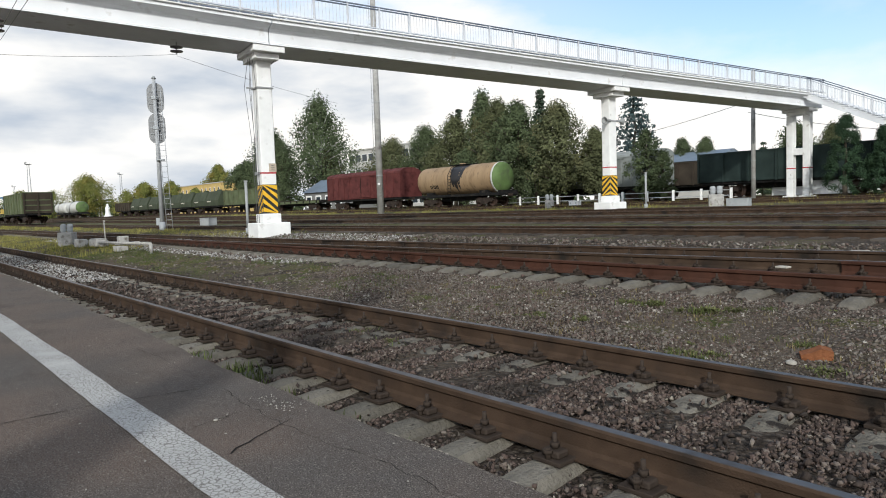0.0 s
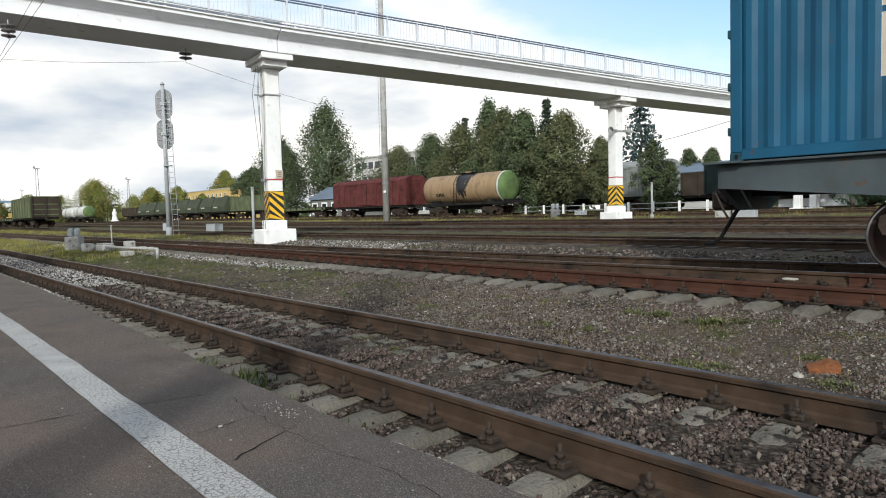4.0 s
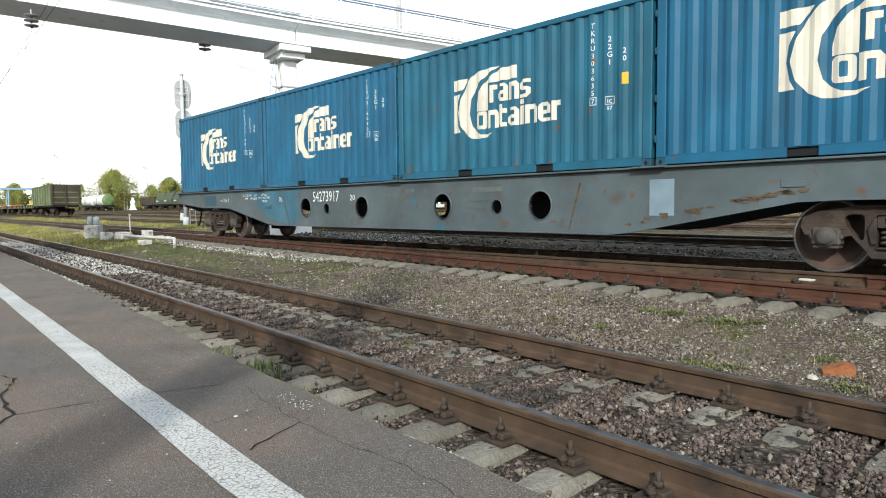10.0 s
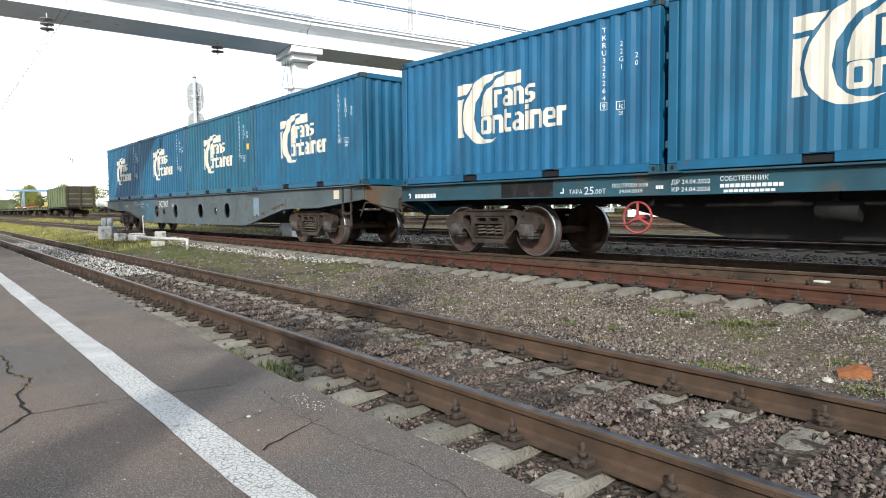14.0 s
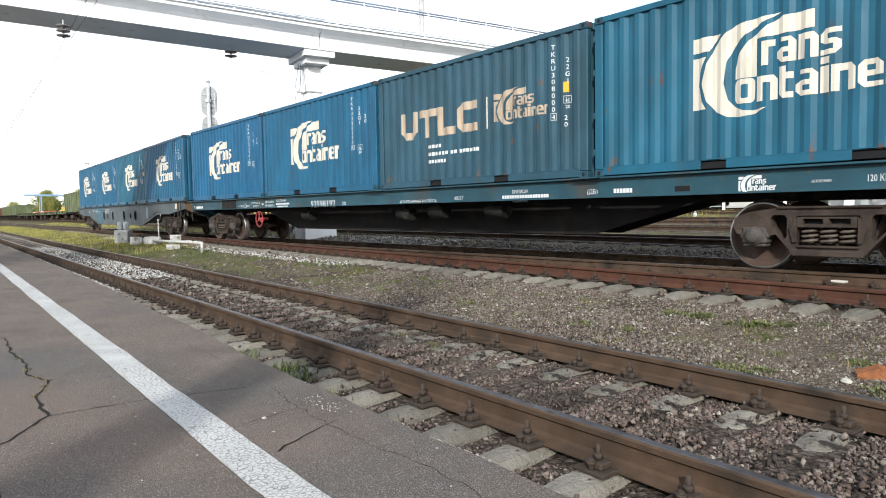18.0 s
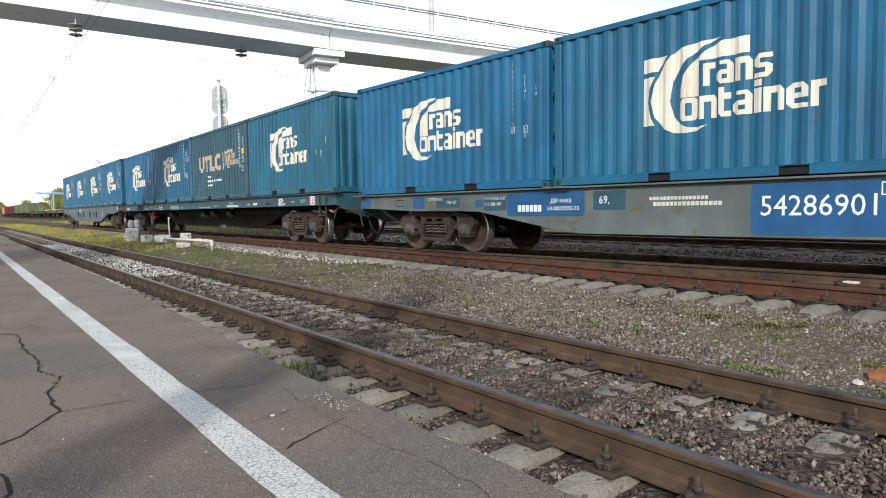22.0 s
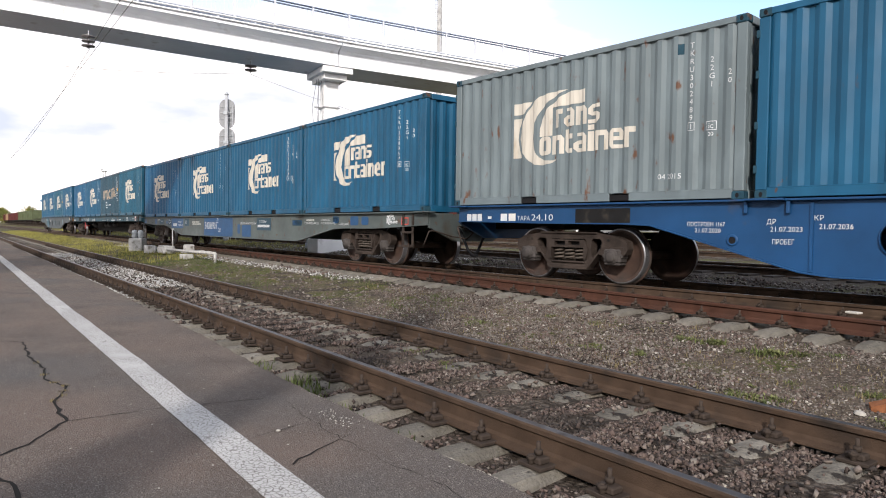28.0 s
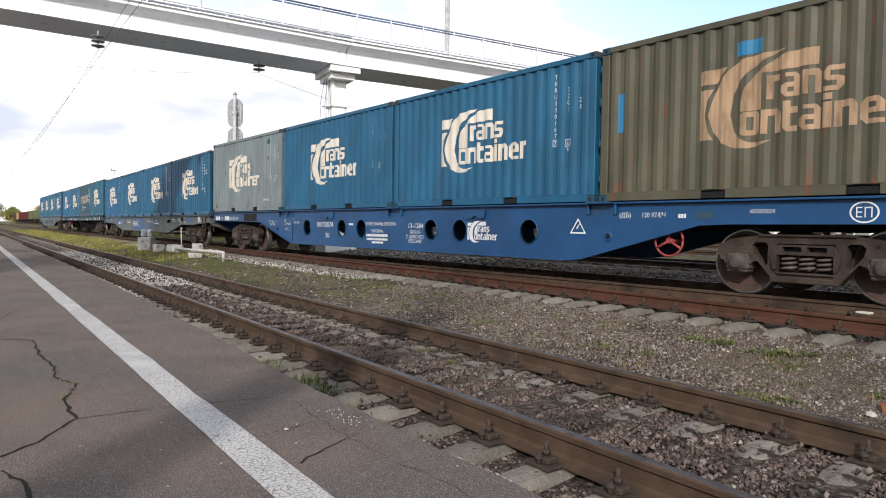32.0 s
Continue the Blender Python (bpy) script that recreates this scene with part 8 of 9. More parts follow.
TREES = [
    (-124, 74, 23.5, "birch", M_BIRCH, "tall birch with hanging green leaves", 8.6), (-134, 68, 17.0, "broad", M_LEAF, "dark green broad-leaved tree beyond the railway yard", 6.0), (-121, 63, 13.5, "broad", M_LEAF, "dark green broad-leaved tree beside a birch", 5.0), (-103, 78, 9.0, "shrub", M_LEAF2, "olive-green bushy tree beyond the railway yard", 4.0), (-88, 64, 9.5, "shrub", M_LEAF2, "olive-green bushy tree beyond the railway yard", 4.0),
    (-124, 76, 13, "broad", M_LEAF2, "olive broad-leaved tree behind the yard house", 4.0),
    (-80, 60, 9.8, "broad", M_LEAF2, "low olive broad-leaved tree behind wagons", 4.2), (-72, 60, 10.8, "broad", M_LEAF, "dense green broad-leaved tree behind wagons", 4.0), (-71.5, 66, 14.5, "spruce", M_SPRUCE, "slim dark spruce beyond the railway yard", 1.5), (-66, 60, 11.5, "broad", M_LEAF2, "broad-leaved tree with first yellow leaves", 4.0),
    (-61.5, 61, 14.4, "birch", M_BIRCH, "tall birch among darker trees", 3.4), (-56.5, 58.5, 12.2, "broad", M_LEAF2, "broad-leaved tree turning yellow", 3.8), (-53.5, 63, 14.4, "spruce", M_SPRUCE, "dark spruce with a pointed top", 2.3), (-46.5, 51.0, 10.2, "broad", M_LEAF, "dark green broad-leaved tree beyond the railway yard", 3.6), (-41.0, 50.6, 9.4, "broad", M_LEAF2, "sparse broad-leaved tree with thin twigs", 3.4), (-43.5, 50.3, 7.0, "shrub", M_LEAF, "dense dark green bush beyond the railway yard", 3.0), (-58.5, 55.0, 6.5, "shrub", M_LEAF, "low dark bush behind a tank wagon", 2.8), (-52.0, 54.0, 6.0, "shrub", M_LEAF, "low dark bush behind a tank wagon", 2.8), (-65, 55.5, 7.5, "shrub", M_LEAF2, "olive bush behind a covered wagon", 3.0),
    (-42.4, 66, 13.4, "spruce", M_BLUESPRUCE, "blue-grey spruce behind the bridge pier", 4.6),
    (-31.6, 51.0, 6.0, "shrub", M_LEAF, "leafy green shrub before standing wagons", 1.7), (-30.2, 51.2, 4.2, "shrub", M_LEAF, "leafy green shrub beyond the railway yard", 1.3), (-36.5, 50.4, 6.6, "broad", M_LEAF2, "slim olive tree beside the bridge pier", 1.9),
    (-45.5, 82, 7.6, "broad", M_LEAF, "distant green tree beyond the railway yard", 2.2), (-42.2, 82, 7.4, "broad", M_LEAF, "distant green tree beyond the railway yard", 2.2), (-35.0, 82, 7.0, "spruce", M_SPRUCE, "distant dark spruce beyond the railway yard", 1.4), (-31.5, 82, 8.0, "broad", M_LEAF, "distant green tree behind wagons", 3.0), (-28.0, 84, 7.6, "broad", M_LEAF2, "distant olive tree behind wagons", 2.6),
    (-15.9, 50.0, 5.5, "thuja", M_THUJA, "dense dark green thuja beside the stairs", 1.5), (-13.6, 50.5, 4.9, "thuja", M_THUJA, "dense dark green thuja beside the stairs", 1.4), (-11.2, 51.5, 5.2, "thuja", M_THUJA, "dense dark green thuja beyond the railway yard", 1.2),
    (-5.0, 62, 12.0, "broad", M_LEAF, "broad-leaved tree beyond the stairs", 4.5), (4.0, 62, 12.0, "broad", M_LEAF, "broad-leaved tree beyond the far track", 4.5), (-20, 90, 9.0, "broad", M_LEAF, "distant green tree beyond the railway yard", 3.5),
    (-312, 72, 16.5, "broad", M_SUNLEAF, "large round tree with sunlit yellowing leaves", 10.5), (-278, 78, 9.5, "shrub", M_SUNLEAF, "sunlit yellowing bush beyond the railway yard", 6.0), (-262, 80, 11.5, "broad", M_SUNLEAF, "sunlit yellowing tree beyond the railway yard", 6.0), (-240, 82, 11.0, "broad", M_SUNLEAF, "sunlit yellow-green tree beyond the railway yard", 5.0), (-222, 84, 8.0, "broad", M_SUNLEAF, "sunlit yellow-green tree beyond the railway yard", 3.5), (-325, 135, 23, "broad", M_SUNLEAF, "yellow-green tree behind a yellow building", 8.0), (-300, 135, 21, "broad", M_BIRCH, "green tree behind a yellow building", 8.0), (-160, 74, 12.0, "broad", M_LEAF, "dark green tree behind wagons", 5.0), (-148, 72, 13.0, "broad", M_LEAF, "dark green tree behind wagons", 5.0),
    (-420, 48, 14, "broad", M_SUNLEAF, "far yellow-green tree at the end of the yard", 9.0), (-470, 22, 8.5, "broad", M_SUNLEAF, "far yellowing tree at the end of the yard", 6.0), (-440, 34, 9, "shrub", M_SUNLEAF, "far yellowing bush beyond the railway yard", 8.0), (-380, 58, 13, "broad", M_SUNLEAF, "far sunlit tree beyond the railway yard", 8.0), (-520, 12, 15, "broad", M_LEAF2, "far olive tree beyond the railway yard", 10.0), (-560, -4, 16, "broad", M_LEAF, "far dark tree beside the line", 11.0), (-350, 66, 12, "shrub", M_SUNLEAF, "far sunlit bush beyond the railway yard", 7.0),
]
for i, (x, y, h, kind, mt, lb, w) in enumerate(TREES):
    build_tree(x, y, h, kind, mt, 100 + i, lb, w)
woods = np.random.RandomState(77)
cs = []
for _ in range(420):
    a = woods.uniform(-0.3, 3.5)
    rad = woods.uniform(520, 700)
    x, y = -rad * math.cos(a) * 1.0, rad * abs(math.sin(a)) * 0.8 + 60
    cs.append((x, y, woods.uniform(1, 9)))
tagged(new("far_woods", leaves_mesh("far_woods", cs, 60, 2.2, 7.0, M_LEAF, woods)), "distant line of woods at the horizon", "woods", kind="stuff")

# ---- floodlight towers ----


def build_tower(x, y, h):
    t = thing("floodlight_tower", "thin lattice floodlight tower far off in the yard", "light tower", "floodlight towers", at=pose(x, y, ground_z(x, y)))
    m = Mesh()
    r = 0.9
    for sx in (-1, 1):
        for sy in (-1, 1):
            m.tube((sx * r, sy * r, 0), (sx * 0.4, sy * 0.4, h), 0.11, 0.08, 5)
    n = int(h / 2.5)
    for k in range(n):
        a, b = k / n, (k + 1) / n
        ra, rb = r + (0.4 - r) * a, r + (0.4 - r) * b
        for sy in (-1, 1):
            m.tube((-ra, sy * ra, h * a), (rb, sy * rb, h * b), 0.05, n=4)
            m.tube((ra, sy * ra, h * a), (-rb, sy * rb, h * b), 0.05, n=4)
    part("lattice", m, M_GREYPAINT, t)
    part("gallery", Mesh().box(-2.2, -1.2, h, 2.2, 1.2, h + 0.2).box(-2.2, -1.2, h + 1.2, 2.2, -1.1, h + 1.3), M_GREYPAINT, t)
    for k in range(5):
        part("lamp", Mesh().box(-2.0 + k * 0.9, -1.3, h + 0.5, -1.4 + k * 0.9, -0.9, h + 1.1, 0.05), M_ALU, t)


build_tower(-380, 62, 27)
build_tower(-460, 126, 27)
build_tower(-590, 86, 25)


# ---- white monument and gate far off ----
def build_monument(x, y, h):
    prof = [(0.0, 0.34), (0.08, 0.34), (0.1, 0.22), (0.3, 0.2), (0.45, 0.17), (0.6, 0.2), (0.75, 0.16), (0.82, 0.07), (0.9, 0.10), (0.97, 0.08), (1.0, 0.0)]
    m = Mesh().lathe([(a * h, r * h * 0.9) for a, r in prof], (0, 0, 0), "z", 14)
    solid("statue", m, M_WHITE, "white statue on a low base beyond the railway yard", "statue", at=pose(x, y, ground_z(x, y)))


build_monument(-294.7, 75.0, 5.3)
gate = thing("gate_frame", "plain white gate frame beside a statue", "gate", at=pose(-318.2, 78.0, 0.98))
for gx in (-2.2, 2.2):
    part("post", Mesh().box(gx - 0.2, -0.2, -0.2, gx + 0.2, 0.2, 4.6, 0.03), M_WHITE, gate)
part("lintel", Mesh().box(-2.6, -0.2, 4.6, 2.6, 0.2, 5.1, 0.03), M_WHITE, gate)

# ---- markings on the wagons ----
W0, W1, W2, W3 = WAGONS
SIDE = -1.262


def mark(w, shapes, mat=None, name="lettering", label="white stencilled writing"):
    return part(name, painted(shapes, None), mat or M_STENCIL, w, label, pose(0, SIDE, 0))


def say(w, s, x0, x1, z, h, mat=None):
    """Writing fitted between x0 and x1, standing on z, h high."""
    tri = letters(s, h, 0.0, 0.0)
    xs = [p[0] for t in tri for l in t for p in l] or [0, 1]
    k = (x1 - x0) / max(1e-3, max(xs) - min(xs))
    a = min(xs)
    return mark(w, [[[(x0 + (x - a) * k, z + y) for x, y in l] for l in t] for t in tri], mat)


def bars(w, x0, x1, z, h, n, mat=None):
    """A line of writing that cannot be read, as plain bars."""
    step = (x1 - x0) / n
    ob = mark(w, [rect(x0 + i * step, z, x0 + (i + 0.82) * step, z + h) for i in range(n)], mat, "unreadable_line", "line of small plain bars")
    ob["kind"] = "stuff"
    return ob


M_GHOST = material("stencil_ghost", (0.108, 0.118, 0.118), 0.7, vary=0.25, vary_scale=4)
M_OLDMARK = material("stencil_faded", (0.42, 0.42, 0.38), 0.7, vary=0.25, vary_scale=4)
M_BLOTCH = material("blotch_dark_teal", (0.02, 0.055, 0.08), 0.65, vary=0.2)
# grey-blue wagon
say(W0, "54273917", -3.41, -2.23, 1.07, 0.27)
say(W0, "20", -1.77, -1.56, 1.08, 0.14)
say(W0, "70", -5.17, -5.02, 1.09, 0.13)
say(W0, "Т", -4.99, -4.92, 1.09, 0.08)
say(W0, "ТАРА", -8.92, -8.70, 1.13, 0.065)
say(W0, "23.6 Т", -8.67, -8.30, 1.12, 0.10)
say(W0, "ПОСТРОЕН 143", -7.34, -6.80, 1.265, 0.06)
say(W0, "2008", -7.23, -7.02, 1.18, 0.06)
say(W0, "КР", -6.60, -6.48, 1.26, 0.06)
say(W0, "19 06 25", -6.85, -6.45, 1.17, 0.07)
say(W0, "ДР 0626", -6.18, -5.83, 1.27, 0.06)
say(W0, "03 09 2020 2023", -6.37, -5.69, 1.19, 0.06)
say(W0, "ПРОБЕГ", -6.13, -5.81, 1.09, 0.06)
say(W0, "АВТОРЕЖИМ", -0.33, 0.24, 1.14, 0.07, M_GHOST)
say(W0, "(ДБ)", 0.85, 1.05, 1.2, 0.09, M_GHOST)
bars(W0, 0.35, 0.62, 1.22, 0.07, 5, M_GHOST)
say(W0, "СОБСТВЕННИК", 1.63, 2.3, 1.2, 0.09, M_GHOST)
bars(W0, 2.36, 3.11, 1.18, 0.09, 15, M_GHOST)
say(W0, "КРУПНОТОННАЖНЫЕ", 1.88, 2.72, 0.98, 0.09, M_GHOST)
say(W0, "КОНТЕЙНЕРЫ", 2.07, 2.61, 0.80, 0.09, M_GHOST)
mark(W0, [[[(-6.0, 0.93), (-5.88, 0.97), (-5.72, 0.97), (-5.66, 1.03), (-5.60, 0.98), (-5.57, 0.90), (-5.75, 0.90), (-5.92, 0.89)]]], M_BLOTCH, "paint_blotch", "dark paint blotch")
mark(W0, [rect(-10.1, 1.0, -9.25, 1.33)], M_BLOTCH, "repainted_patch", "repainted dark patch")
M_BLUEPATCH = material("faded_blue_patch", (0.034, 0.098, 0.14), 0.65, vary=0.3, vary_scale=1.5, spots=[(DIRT, 3, 0.6, 0.8, 8)])
mark(W0, [[[(-7.3, 1.42), (-6.9, 1.25), (-6.3, 0.92), (-5.7, 0.60), (-4.3, 0.47), (-4.1, 0.8), (-4.25, 1.2), (-4.0, 1.42)]]], M_BLUEPATCH, "repainted_area", "faded blue repainted area").matrix_basis = pose(0, SIDE + 0.002, 0)
M_PALEPATCH = material("pale_blue_patch", (0.143, 0.195, 0.234), 0.65, vary=0.15)
M_SCALE = material("rust_scale", (0.085, 0.06, 0.042), 0.9, vary=0.4, vary_scale=9, bump=0.6)
mark(W0, [rect(6.1, 0.74, 6.5, 1.28)], M_PALEPATCH, "repainted_patch", "pale blue repainted patch")
part("name_plate", Mesh().box(7.98, SIDE - 0.014, 1.11, 8.28, SIDE - 0.002, 1.23, 0.004), M_WGREY, W0, "small riveted plate")
rr = random.Random(31)
scale_spots = []
for k in range(26):
    x = rr.uniform(5.7, 9.0)
    z = np.interp(x, [5.6, 6.6, 7.4, 8.2, 9.2], [0.54, 0.71, 0.86, 1.0, 1.03]) + rr.uniform(0.03, 0.10)
    a, b = rr.uniform(0.03, 0.14), rr.uniform(0.012, 0.035)
    pts = [(x + a * math.cos(q) * rr.uniform(0.6, 1.2), z + b * math.sin(q) * rr.uniform(0.6, 1.2)) for q in [i * 0.785 for i in range(8)]]
    scale_spots.append([pts])
ob = mark(W0, scale_spots, M_SCALE, "rust_patch", "flaking rust along the sloped edge")
ob["kind"] = "stuff"
mark(W0, [[[(4.60, 0.5), (4.63, 0.5), (4.86, 1.28), (4.82, 1.28)]]], M_SCALE, "rust_streak", "slanting rust streak")
mark(W0, [rect(10.94, 1.16, 11.21, 1.37)], M_TANPLATE, "plate", "faded tan square plate")
# teal wagon
bars(W1, -11.9, -11.23, 1.12, 0.085, 7)
mark(W1, [[[(-12.09, 1.12), (-12.05, 1.12), (-12.03, 1.2), (-12.09, 1.23), (-12.13, 1.19), (-12.07, 1.18)]]], None, "hook_sign")
mark(W1, [rect(-9.45, 1.055, -8.26, 1.36)], M_UNDER, "repainted_patch", "black repainted patch")
mark(W1, [rect(-8.1, 1.13, -8.03, 1.15), rect(-8.05, 1.15, -8.03, 1.22)], None, "sign")
say(W1, "ТАРА", -7.92, -7.65, 1.115, 0.075)
say(W1, "25", -7.61, -7.43, 1.105, 0.13)
say(W1, ".00Т", -7.42, -7.20, 1.11, 0.08)
say(W1, "ПОСТРОЕН 0108", -7.08, -6.46, 1.20, 0.06)
say(W1, "24.04.2019", -6.96, -6.55, 1.11, 0.06)
bars(W1, -6.33, -6.2, 1.16, 0.05, 3)
say(W1, "ДР 24.04.2022", -6.08, -5.49, 1.22, 0.065)
say(W1, "КР 24.04.2036", -6.07, -5.49, 1.11, 0.065)
say(W1, "СОБСТВЕННИК", -5.35, -4.7, 1.24, 0.065)
bars(W1, -5.35, -4.5, 1.15, 0.05, 12)
bars(W1, -5.3, -4.6, 1.07, 0.05, 10)
say(W1, "92598192", -3.25, -1.97, 1.04, 0.19)
say(W1, "20", -1.65, -1.45, 1.08, 0.09)
say(W1, "КРУПНОТОННАЖНЫЕ КОНТЕЙНЕРЫ", 0.84, 2.15, 1.07, 0.07)
say(W1, "68.5Т", 2.72, 3.0, 1.11, 0.08)
say(W1, "ПРИПИСАН", 4.36, 4.75, 1.19, 0.065)
bars(W1, 4.09, 5.25, 1.10, 0.06, 18)
say(W1, "КОД 863806", 4.37, 4.74, 1.03, 0.05)
say(W1, "(ДБ)", 6.08, 6.29, 1.13, 0.08)
bars(W1, 6.6, 6.96, 1.13, 0.07, 6)
mark(W1, [rect(7.68, 1.12, 7.92, 1.2)], M_UNDER, "socket_plate")
mark(W1, emblem(8.64, 1.06, 0.2), None, "owner_mark", "small emblem of curved bars")
say(W1, "АВТОРЕЖИМ", 9.58, 9.81, 1.17, 0.035)
say(W1, "120 КМ/Ч", 10.21, 10.53, 1.16, 0.085)
pl = mark(W1, [rect(10.79, 1.08, 11.09, 1.32)], M_SIGNPLATE, "warning_plate", "white plate with a red frame")
part("red_frame", painted([[*rect(10.82, 1.11, 11.06, 1.29), [(10.838, 1.128), (10.838, 1.272), (11.042, 1.272), (11.042, 1.128)]]], None), M_SIGNRED, pl, at=pose(0, -0.003, 0))
part("bolt_sign", painted([[[(10.86, 1.14), (10.88, 1.2), (10.86, 1.2), (10.885, 1.26), (10.88, 1.21), (10.9, 1.21)]], rect(10.92, 1.22, 11.02, 1.24), rect(10.92, 1.18, 11.03, 1.2), rect(10.92, 1.14, 11.0, 1.16)], None), M_UNDER, pl, at=pose(0, -0.003, 0))
hand_wheel(W1, -6.67, 0.73)
hand_wheel(W3, 7.35, 0.75)
# patchy wagon
for x0, z0, x1, z1 in ((-7.4, 0.76, -5.6, 1.19), (-2.8, 0.5, 0.4, 1.19), (0.89, 0.62, 1.15, 0.95), (1.33, 0.52, 2.15, 0.93), (5.46, 0.95, 6.1, 1.08), (7.99, 1.0, 8.32, 1.18), (8.94, 0.95, 9.35, 1.18), (9.5, 0.96, 9.84, 1.17)):
    mark(W2, [[rounded(x0, z0, x1, z1, min(0.06, (z1 - z0) / 3))]], M_WDARKBLUE, "repainted_patch", "repainted blue patch")


def over(w, *a):
    ob = say(w, *a)
    ob.matrix_basis = pose(0, SIDE - 0.004, 0)
    return ob


over(W2, "54286901", -2.67, -1.3, 0.76, 0.28)
mark(W2, [[*rect(-1.26, 1.0, -1.13, 1.16), [(-1.245, 1.015), (-1.245, 1.145), (-1.145, 1.145), (-1.145, 1.015)]]]).matrix_basis = pose(0, SIDE - 0.004, 0)
over(W2, "20", -1.09, -0.86, 0.66, 0.16)
bars(W2, -7.12, -6.53, 0.84, 0.12, 6).matrix_basis = pose(0, SIDE - 0.004, 0)
over(W2, "ДР 0443", -6.34, -5.88, 0.99, 0.075)
over(W2, "10.08.2020-22", -6.4, -5.7, 0.86, 0.075)
mark(W2, [rect(-5.42, 0.86, -4.8, 1.17)], M_BLOTCH, "repainted_patch", "repainted dark patch")
over(W2, "69,", -5.3, -5.1, 0.96, 0.14)
bars(W2, -4.37, -3.41, 1.0, 0.05, 16, M_OLDMARK)
bars(W2, -4.3, -3.2, 0.91, 0.06, 16, M_OLDMARK)
mark(W2, [rect(2.67, 0.76, 3.85, 1.15)], M_BLOTCH, "repainted_patch", "repainted dark patch")
over(W2, "СОБСТВЕННИК", 2.9, 3.5, 1.0, 0.08)
bars(W2, 2.75, 3.75, 0.86, 0.08, 14).matrix_basis = pose(0, SIDE - 0.004, 0)
say(W2, "КРУПНОТОННАЖНЫЕ КОНТЕЙНЕРЫ", 1.2, 2.6, 0.95, 0.07)
say(W2, "СТ. ЕМАНЖЕЛИНСК Ю-УР Ж.Д.", 6.3, 7.17, 0.97, 0.06)
say(W2, "СРОЧНЫЙ ВОЗВРАТ", 7.3, 7.85, 1.06, 0.055)
say(W2, "СТ. ЕМАНЖЕЛИНСК Ю-УР Ж.Д.", 7.3, 8.14, 0.97, 0.06)
bars(W2, 6.39, 6.9, 1.06, 0.05, 8, M_OLDMARK)
say(W2, "АВТОРЕЖИМ", 8.32, 8.84, 0.95, 0.06)
mark(W2, emblem(10.67, 0.97, 0.19), None, "owner_mark", "small emblem of curved bars")
mark(W2, [[*rect(11.3, 0.97, 11.58, 1.14), [(11.325, 0.995), (11.325, 1.115), (11.555, 1.115), (11.555, 0.995)]]], M_SIGNRED, "warning_frame", "red painted frame")
for x0, z0, x1, z1 in ((-12.3, 0.95, -11.9, 1.17), (-10.27, 0.93, -9.88, 1.18), (-8.27, 0.94, -8.06, 1.08)):
    mark(W2, [[rounded(x0, z0, x1, z1, 0.03)]], M_WDARKBLUE, "repainted_patch", "repainted blue patch")
for x0, z0, x1, z1 in ((-9.46, 0.94, -8.73, 1.15), (-8.02, 0.87, -7.42, 1.16), (5.44, 0.92, 6.08, 1.09), (7.99, 1.02, 8.33, 1.17)):
    mark(W2, [[rounded(x0, z0, x1, z1, 0.03)]], M_BLOTCH, "repainted_patch", "repainted dark patch")
mark(W2, [[*rect(-10.87, 0.98, -10.6, 1.13), [(-10.855, 0.995), (-10.855, 1.115), (-10.615, 1.115), (-10.615, 0.995)]]], M_UNDER, "plate_frame")
over(W2, "АВТОРЕЖИМ", -9.73, -9.27, 1.09, 0.06)
over(W2, "ТАРА 25Т", -9.14, -8.83, 1.02, 0.06)
over(W2, "ПОСТРОЕН 1247", -7.99, -7.44, 1.075, 0.06)
over(W2, "11 08 09", -7.97, -7.55, 0.96, 0.07)
# bright blue wagon
bars(W3, -12.1, -11.64, 1.06, 0.14, 3)
mark(W3, [rect(-11.5, 1.1, -11.4, 1.15), rect(-11.15, 1.06, -10.98, 1.2)], None, "sign")
mark(W3, [rect(-10.94, 1.06, -10.76, 1.2)], M_SIGNPLATE, "tag")
say(W3, "ТАРА", -10.71, -10.4, 1.07, 0.085)
say(W3, "24.10", -10.36, -9.85, 1.07, 0.12)
mark(W3, [rect(-9.36, 1.03, -8.27, 1.27)], M_UNDER, "repainted_patch", "black repainted patch")
say(W3, "ПОСТРОЕН 1167", -7.28, -6.71, 0.985, 0.065)
say(W3, "21.07.2020", -7.16, -6.77, 0.895, 0.065)
say(W3, "ДР", -6.13, -6.01, 1.02, 0.07)
say(W3, "21.07.2023", -6.08, -5.67, 0.92, 0.07)
say(W3, "ПРОБЕГ", -6.05, -5.77, 0.75, 0.07)
say(W3, "КР", -5.53, -5.42, 1.07, 0.07)
say(W3, "21.07.2036", -5.47, -5.08, 0.96, 0.07)
say(W3, "98170574", -3.97, -3.04, 0.87, 0.15)
say(W3, "20", -3.47, -3.24, 0.58, 0.13)
bars(W3, -2.19, -1.95, 0.93, 0.05, 4)
say(W3, "КРУПНОТОННАЖНЫЕ КОНТЕЙНЕРЫ", -1.35, 0.02, 0.93, 0.08)
say(W3, "СОБСТВЕННИК", -1.07, -0.54, 0.755, 0.075)
bars(W3, -1.32, -0.33, 0.65, 0.065, 14)
bars(W3, -1.29, -0.33, 0.56, 0.05, 18)
bars(W3, -1.05, -0.52, 0.48, 0.05, 9)
say(W3, "13-1284", 0.54, 1.11, 0.88, 0.12)
say(W3, "ПРИПИСАН", 0.59, 1.0, 0.745, 0.08)
say(W3, "СТ. ЩУРОВО МОСК", 0.44, 1.13, 0.64, 0.08)
